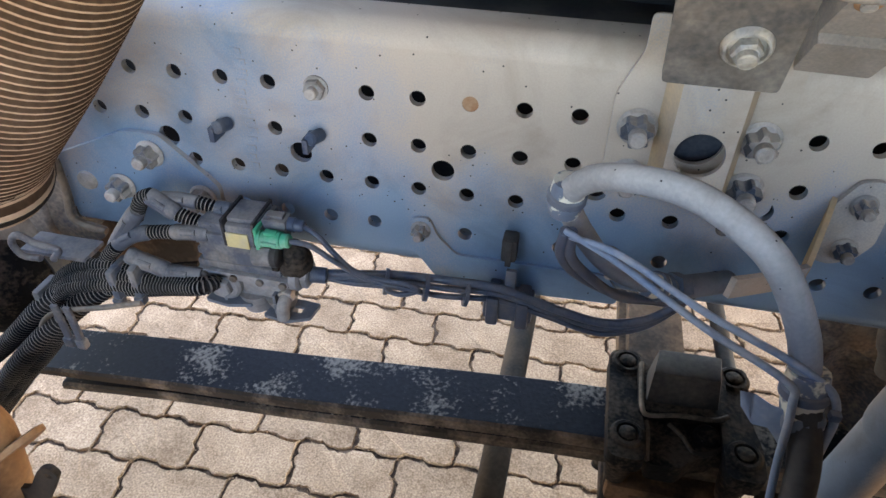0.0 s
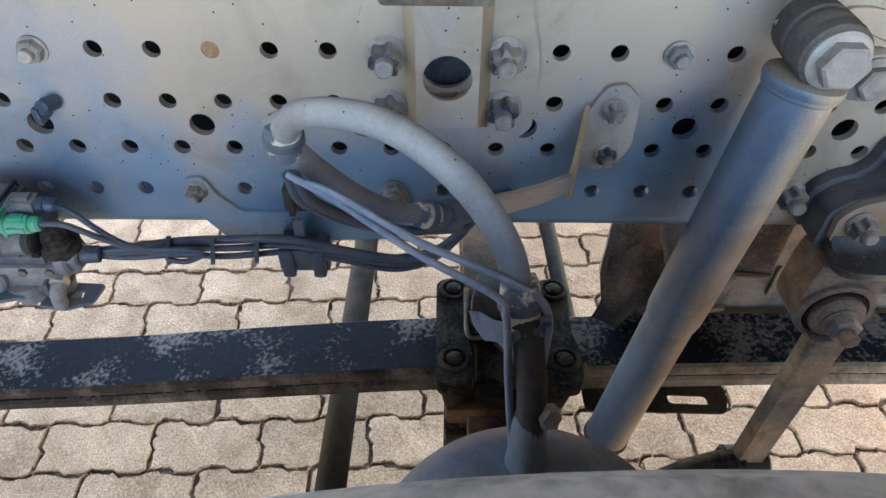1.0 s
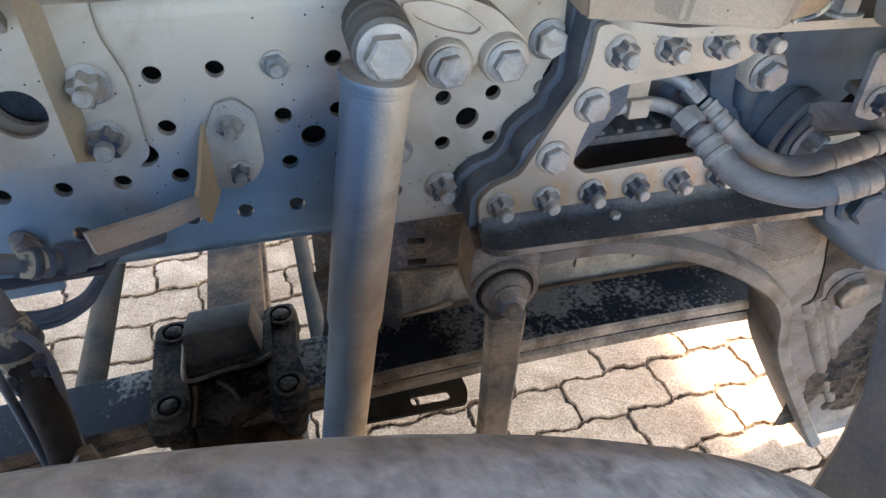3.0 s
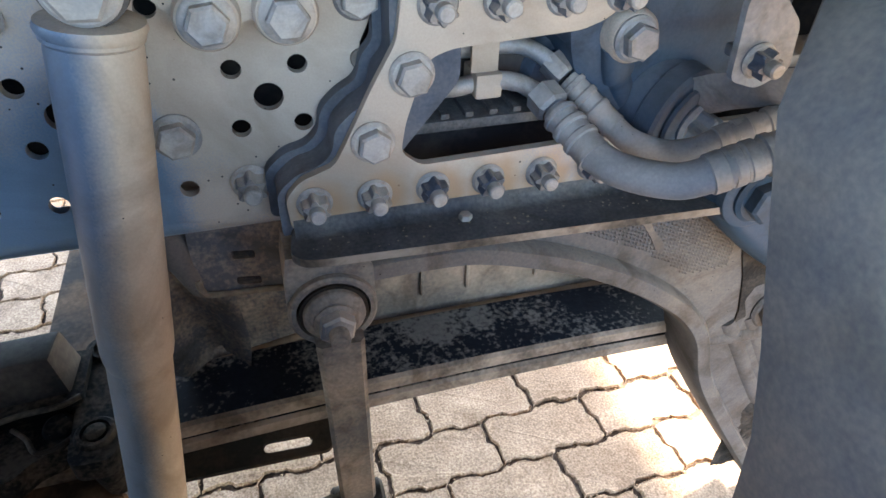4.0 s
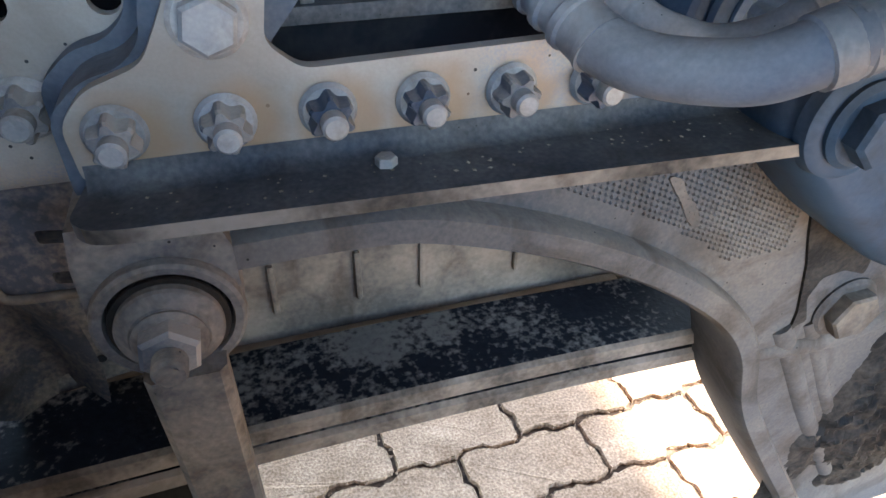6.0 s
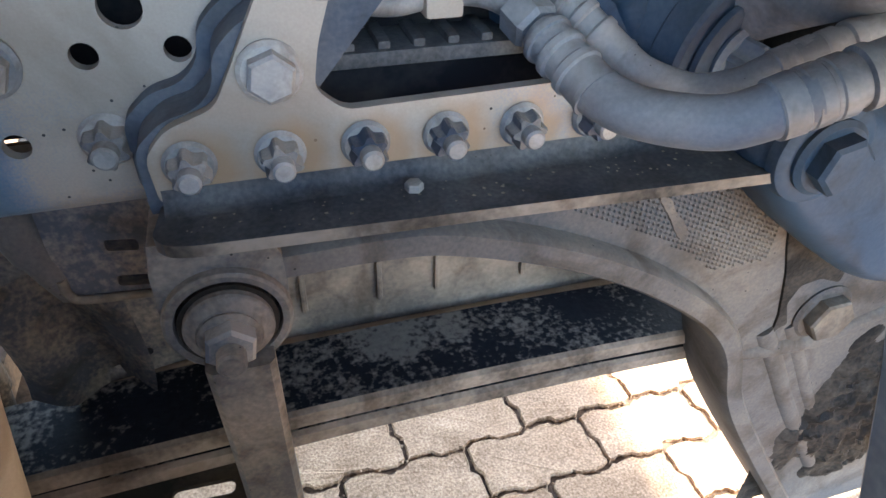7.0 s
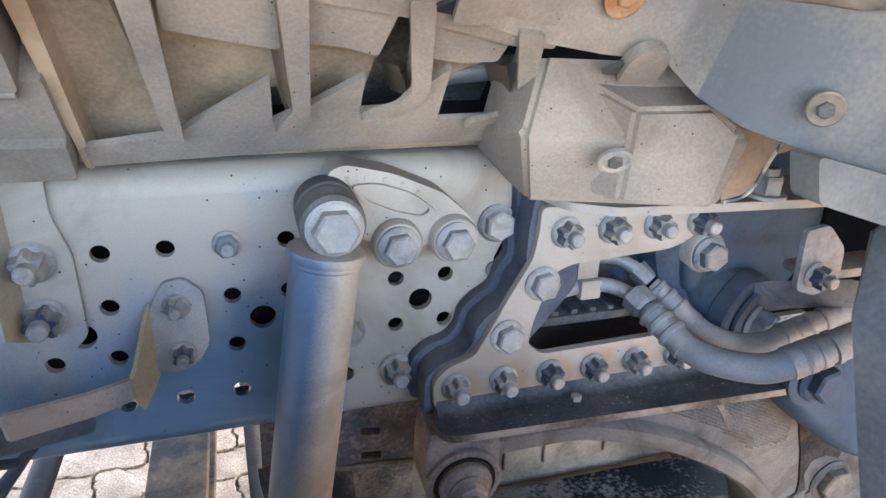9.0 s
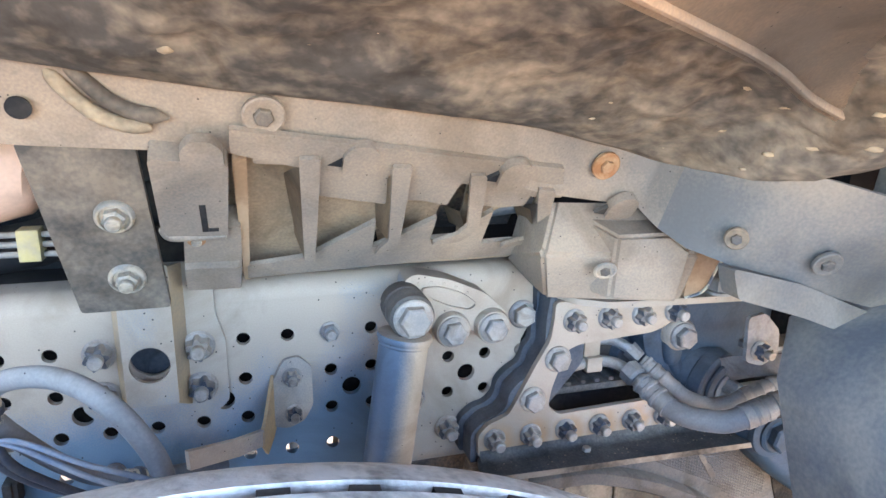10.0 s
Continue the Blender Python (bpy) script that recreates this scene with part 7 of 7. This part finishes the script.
rubber = thing("rubber_flap", "dark rubber flap clamped by two washered bolts above the rail", "flap", (0.35, -0.08, 0.93))
rm = Matrix.Translation((0.348, -0.062, 0.930)) @ Matrix.Rotation(radians(24), 4, "X")
part("flap_sheet", plate(rounded([(-0.045, 0.0), (-0.06, 0.19), (0.028, 0.19), (0.036, 0.0)], 0.004, 2), -0.008, 0, m=rm), FLAP, rubber)
for z in (0.042, 0.115):
    a = rm @ Vector((0.002, -0.008, z))
    w = (rm.to_3x3() @ Vector(OUT)).normalized()
    ws = part("dished_washer", lathe(a, w, [(0, 0.0170), (0.003, 0.0168), (0.0055, 0.0150), (0.0055, 0.0135), (0.002, 0.0120)], 30), ZINC, rubber)
    part("nut", hexagon(a + w * 0.001, w, 0.0105, 0.009, twist=0.4), ZINC, ws, smooth=20)
    part("stud", rod(a + w * 0.008, a + w * 0.016, 0.007, 14, bevel=0.001), ZINC, ws)

mount = thing("tan_mount", "tan dusty folded mount with a cracked edge above the bracket", "bracket", (0.97, -0.1, 0.91))
part("mount_sheet", plate(rounded([(0.955, 0.906), (0.962, 0.972), (1.05, 0.975), (1.05, 0.955), (1.0, 0.945), (0.985, 0.912)], 0.006, 3), -0.118, -0.110), STAIN, mount)
part("cracked_edge", sweep(smooth_line([(0.957, -0.119, 0.906), (0.983, -0.119, 0.914), (0.999, -0.119, 0.944), (1.015, -0.119, 0.97)], 5), 0.0018, 8), FLAKE, mount)
tn = thing("flange_stud", "grey nut and washer standing on the bracket's upper flange", "nut", (1.02, -0.1, 0.901))
part("washer", turned((1.022, -0.098, 0.901), (0, 0, 1), [(0, 0.018), (0.003, 0.018), (0.004, 0.016)], 24), PAINT_BOLT, tn)
part("nut", hexagon((1.022, -0.098, 0.905), (0, 0, 1), 0.0135, 0.016), PAINT_BOLT, tn, smooth=20)
part("stud", rod((1.022, -0.098, 0.918), (1.022, -0.098, 0.928), 0.008, 14, bevel=0.001), PAINT_BOLT, tn)

# ---- cab body, added to close the place and its light above and around ----
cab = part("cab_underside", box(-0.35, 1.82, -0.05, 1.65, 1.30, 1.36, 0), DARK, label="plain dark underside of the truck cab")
tagged(cab, "", "cab", kind="structure")
# boxes mostly out of view, sized to shade the rail and bound the sun patch
for nm, dims in (("cab_front", (1.70, 1.76, -0.80, 1.65, 0.63, 1.4)), ("cab_corner", (1.12, 1.82, -0.78, -0.34, 0.94, 1.40)), ("cab_side", (1.10, 1.82, -0.82, -0.78, 0.96, 1.40)), ("rear_light_block", (-1.6, -0.24, -0.84, -0.33, 0.35, 1.40)), ("front_light_block", (1.45, 1.68, -0.36, -0.12, 0.22, 0.93)), ("cab_body", (-0.35, 1.82, -0.80, 1.65, 1.40, 2.6))):
    tagged(part(nm, box(*dims, 0), BODY, label="plain painted truck cab panel, added to close off light"), "", "cab", kind="structure")

# ---- paving blocks ----
PAVE, STEP_X, STEP_Y = Matrix.Translation((0.0146, 0.070, 0)) @ Matrix.Rotation(radians(2.1), 4, "Z"), 0.2036, 0.1025


def block_outline(gap=0.0030):
    def wave(s):
        t = (s * 10) % 1.0
        return 0.0042 * max(-1.0, min(1.0, 3.2 * math.sin(2 * math.pi * t) + 0.5 * math.sin(6 * math.pi * t)))
    L, W = STEP_X, STEP_Y
    xs = [L * k / 32 for k in range(33)]
    ys = [W * k / 16 for k in range(17)]
    out = [(x, wave(x / L * 0.2) + gap) for x in xs] + [(L + wave(y / W * 0.1), y) for y in ys[1:]] + [(x, W + wave(x / L * 0.2) - gap) for x in xs[::-1][1:]] + [(wave(y / W * 0.1), y) for y in ys[::-1][1:-1]]
    cx, cy = L / 2, W / 2
    return [(cx + (x - cx) * (1 - 2 * gap / L), y) for x, y in out]


def block_mesh(bm=None, at=(0, 0), lift=0.0, turn=0.0):
    made = bm or bmesh.new()
    ring = block_outline()
    cx, cy, ca, sa = STEP_X / 2, STEP_Y / 2, math.cos(radians(turn)), math.sin(radians(turn))
    levels = []
    for inset, z in ((0.0, -0.03), (0.0, -0.004), (0.0018, 0.0)):
        flat_ring = [(cx + (x - cx) * (1 - inset / 0.1), cy + (y - cy) * (1 - inset / 0.05)) for x, y in ring]
        levels.append([made.verts.new((at[0] + x * ca - y * sa, at[1] + x * sa + y * ca, z + lift)) for x, y in flat_ring])
    for a, b in zip(levels, levels[1:]):
        for k in range(len(ring)):
            made.faces.new((a[k], a[(k + 1) % len(ring)], b[(k + 1) % len(ring)], b[k]))
    made.faces.new(levels[-1])
    return made


rng = random.Random(4)
KINDS = []
for k in range(8):
    mb = block_mesh()
    for v in mb.verts:
        if v.co.z > -0.02:
            # crumbled edges: long shallow chips and a fine raggedness
            q = Vector((v.co.x * 60, v.co.y * 60, 9.0 * k))
            bite = 0.0022 * noise.noise(q) + 0.0016 * noise.noise(q * 2.7) + (0.003 if noise.noise(q * 0.8 + Vector((0, 0, 4))) > 0.33 else 0.0)
            v.co.x += bite * (1 if v.co.x < 0.1 else -1) * (1 if 0.012 < v.co.y < 0.09 else 0.4)
            v.co.y += bite * (1 if v.co.y < 0.05 else -1) * (1 if 0.012 < v.co.x < 0.19 else 0.4)
            v.co.z += rng.uniform(-0.0016, 0.0003)
    bmesh.ops.recalc_face_normals(mb, faces=mb.faces)
    one = bpy.data.meshes.new("paving_block")
    mb.to_mesh(one)
    mb.free()
    one.materials.append(PAVER)
    KINDS.append(one)
far = bmesh.new()
count = 0
for row in range(-34, 46):
    for col in range(-30, 26):
        at = PAVE @ Vector((STEP_X * col + (STEP_X / 2 if row % 2 else 0.0), STEP_Y * row, 0))
        if -0.95 < at.x < 1.65 and -0.15 < at.y < 1.85:
            if count < 300:
                ob = new("paving_block", KINDS[rng.randrange(8)])
                ob.parent = ground
                ob.matrix_basis = pose(at.x + rng.uniform(-0.001, 0.001), at.y + rng.uniform(-0.001, 0.001), rng.uniform(-0.0015, 0.001), rng.uniform(-0.4, 0.4), rng.uniform(-0.3, 0.3), 2.1 + rng.uniform(-0.4, 0.4))
                count += 1
                continue
        if abs(at.x) < 3.5 and -2.6 < at.y < 3.8:
            block_mesh(far, (at.x, at.y), rng.uniform(-0.0015, 0.001), 2.1)
tagged(part("far_paving", far, PAVER, ground, smooth=0), kind="stuff")

# the yard goes on beyond the blocks that can be told apart
for dims in ((-60, -3.45, -60, 60), (3.45, 60, -60, 60), (-3.45, 3.45, -60, -2.55), (-3.45, 3.45, 3.75, 60)):
    tagged(part("pavement", box(*dims, -0.02, -0.001, 0), PAVER, label="sunlit concrete block paving of the wide yard"), "", "pavement", kind="structure")

# ---- grit in the paving joints ----
def pebble(store, m, r):
    """Adds one eight-sided stone to a store of points and faces."""
    s = len(store[0])
    store[0].extend(tuple(m @ Vector(p)) for p in ((r, 0, 0), (0, r, 0), (-r, 0, 0), (0, -r, 0), (0.2 * r, 0, r), (0, 0, -r)))
    store[1].extend((s + a, s + b, s + c) for a, b, c in ((0, 1, 4), (1, 2, 4), (2, 3, 4), (3, 0, 4), (1, 0, 5), (2, 1, 5), (3, 2, 5), (0, 3, 5)))


grit = ([], [])
for k in range(5200):
    row_, u = rng.randrange(-4, 17), rng.uniform(-0.9, 1.6)
    v_ = STEP_Y * row_
    if rng.random() < 0.35:
        u = STEP_X * (rng.randrange(-5, 8) + (0.5 if row_ % 2 else 0.0)) + rng.gauss(0, 0.004)
        v_ += rng.uniform(0, STEP_Y)
    else:
        v_ += rng.gauss(0, 0.0045)
    x, y, _ = PAVE @ Vector((u, v_, 0))
    r = rng.choice((0.0008, 0.0011, 0.0014, 0.0014, 0.002, 0.0028))
    m_ = Matrix.Translation((x, y, -0.0045 + r * 0.6 + (0.004 if r < 0.0012 else 0.0))) @ Matrix.Rotation(rng.uniform(0, 6), 4, "Z") @ Matrix.Diagonal((rng.uniform(0.8, 1.7), 1.0, rng.uniform(0.6, 0.9), 1))
    pebble(grit, m_, r)
gb_ = bmesh.new()
lump = bpy.data.meshes.new("grit")
lump.from_pydata(grit[0], [], grit[1])
gb_.from_mesh(lump)
bpy.data.meshes.remove(lump)
tagged(part("joint_grit", gb_, PAVER, ground, "fine pale grit along the paving joints", smooth=0), kind="stuff")
chips = ([], [])
for k in range(110):
    x, r = rng.uniform(0.735, 1.15), rng.choice((0.0006, 0.0009, 0.0012, 0.0018))
    pebble(chips, Matrix.Translation((x, rng.uniform(-0.088, -0.054), 0.6842)) @ Matrix.Rotation(rng.uniform(0, 6), 4, "Z") @ Matrix.Diagonal((rng.uniform(0.8, 1.35), 1, 0.4, 1)), r * 0.75)
lump = bpy.data.meshes.new("chips")
lump.from_pydata(chips[0], [], chips[1])
cb3 = bmesh.new()
cb3.from_mesh(lump)
bpy.data.meshes.remove(lump)
tagged(part("stone_dust", cb3, CLOD, brk, "pale chips of dried dirt on the flange", smooth=0), kind="stuff")
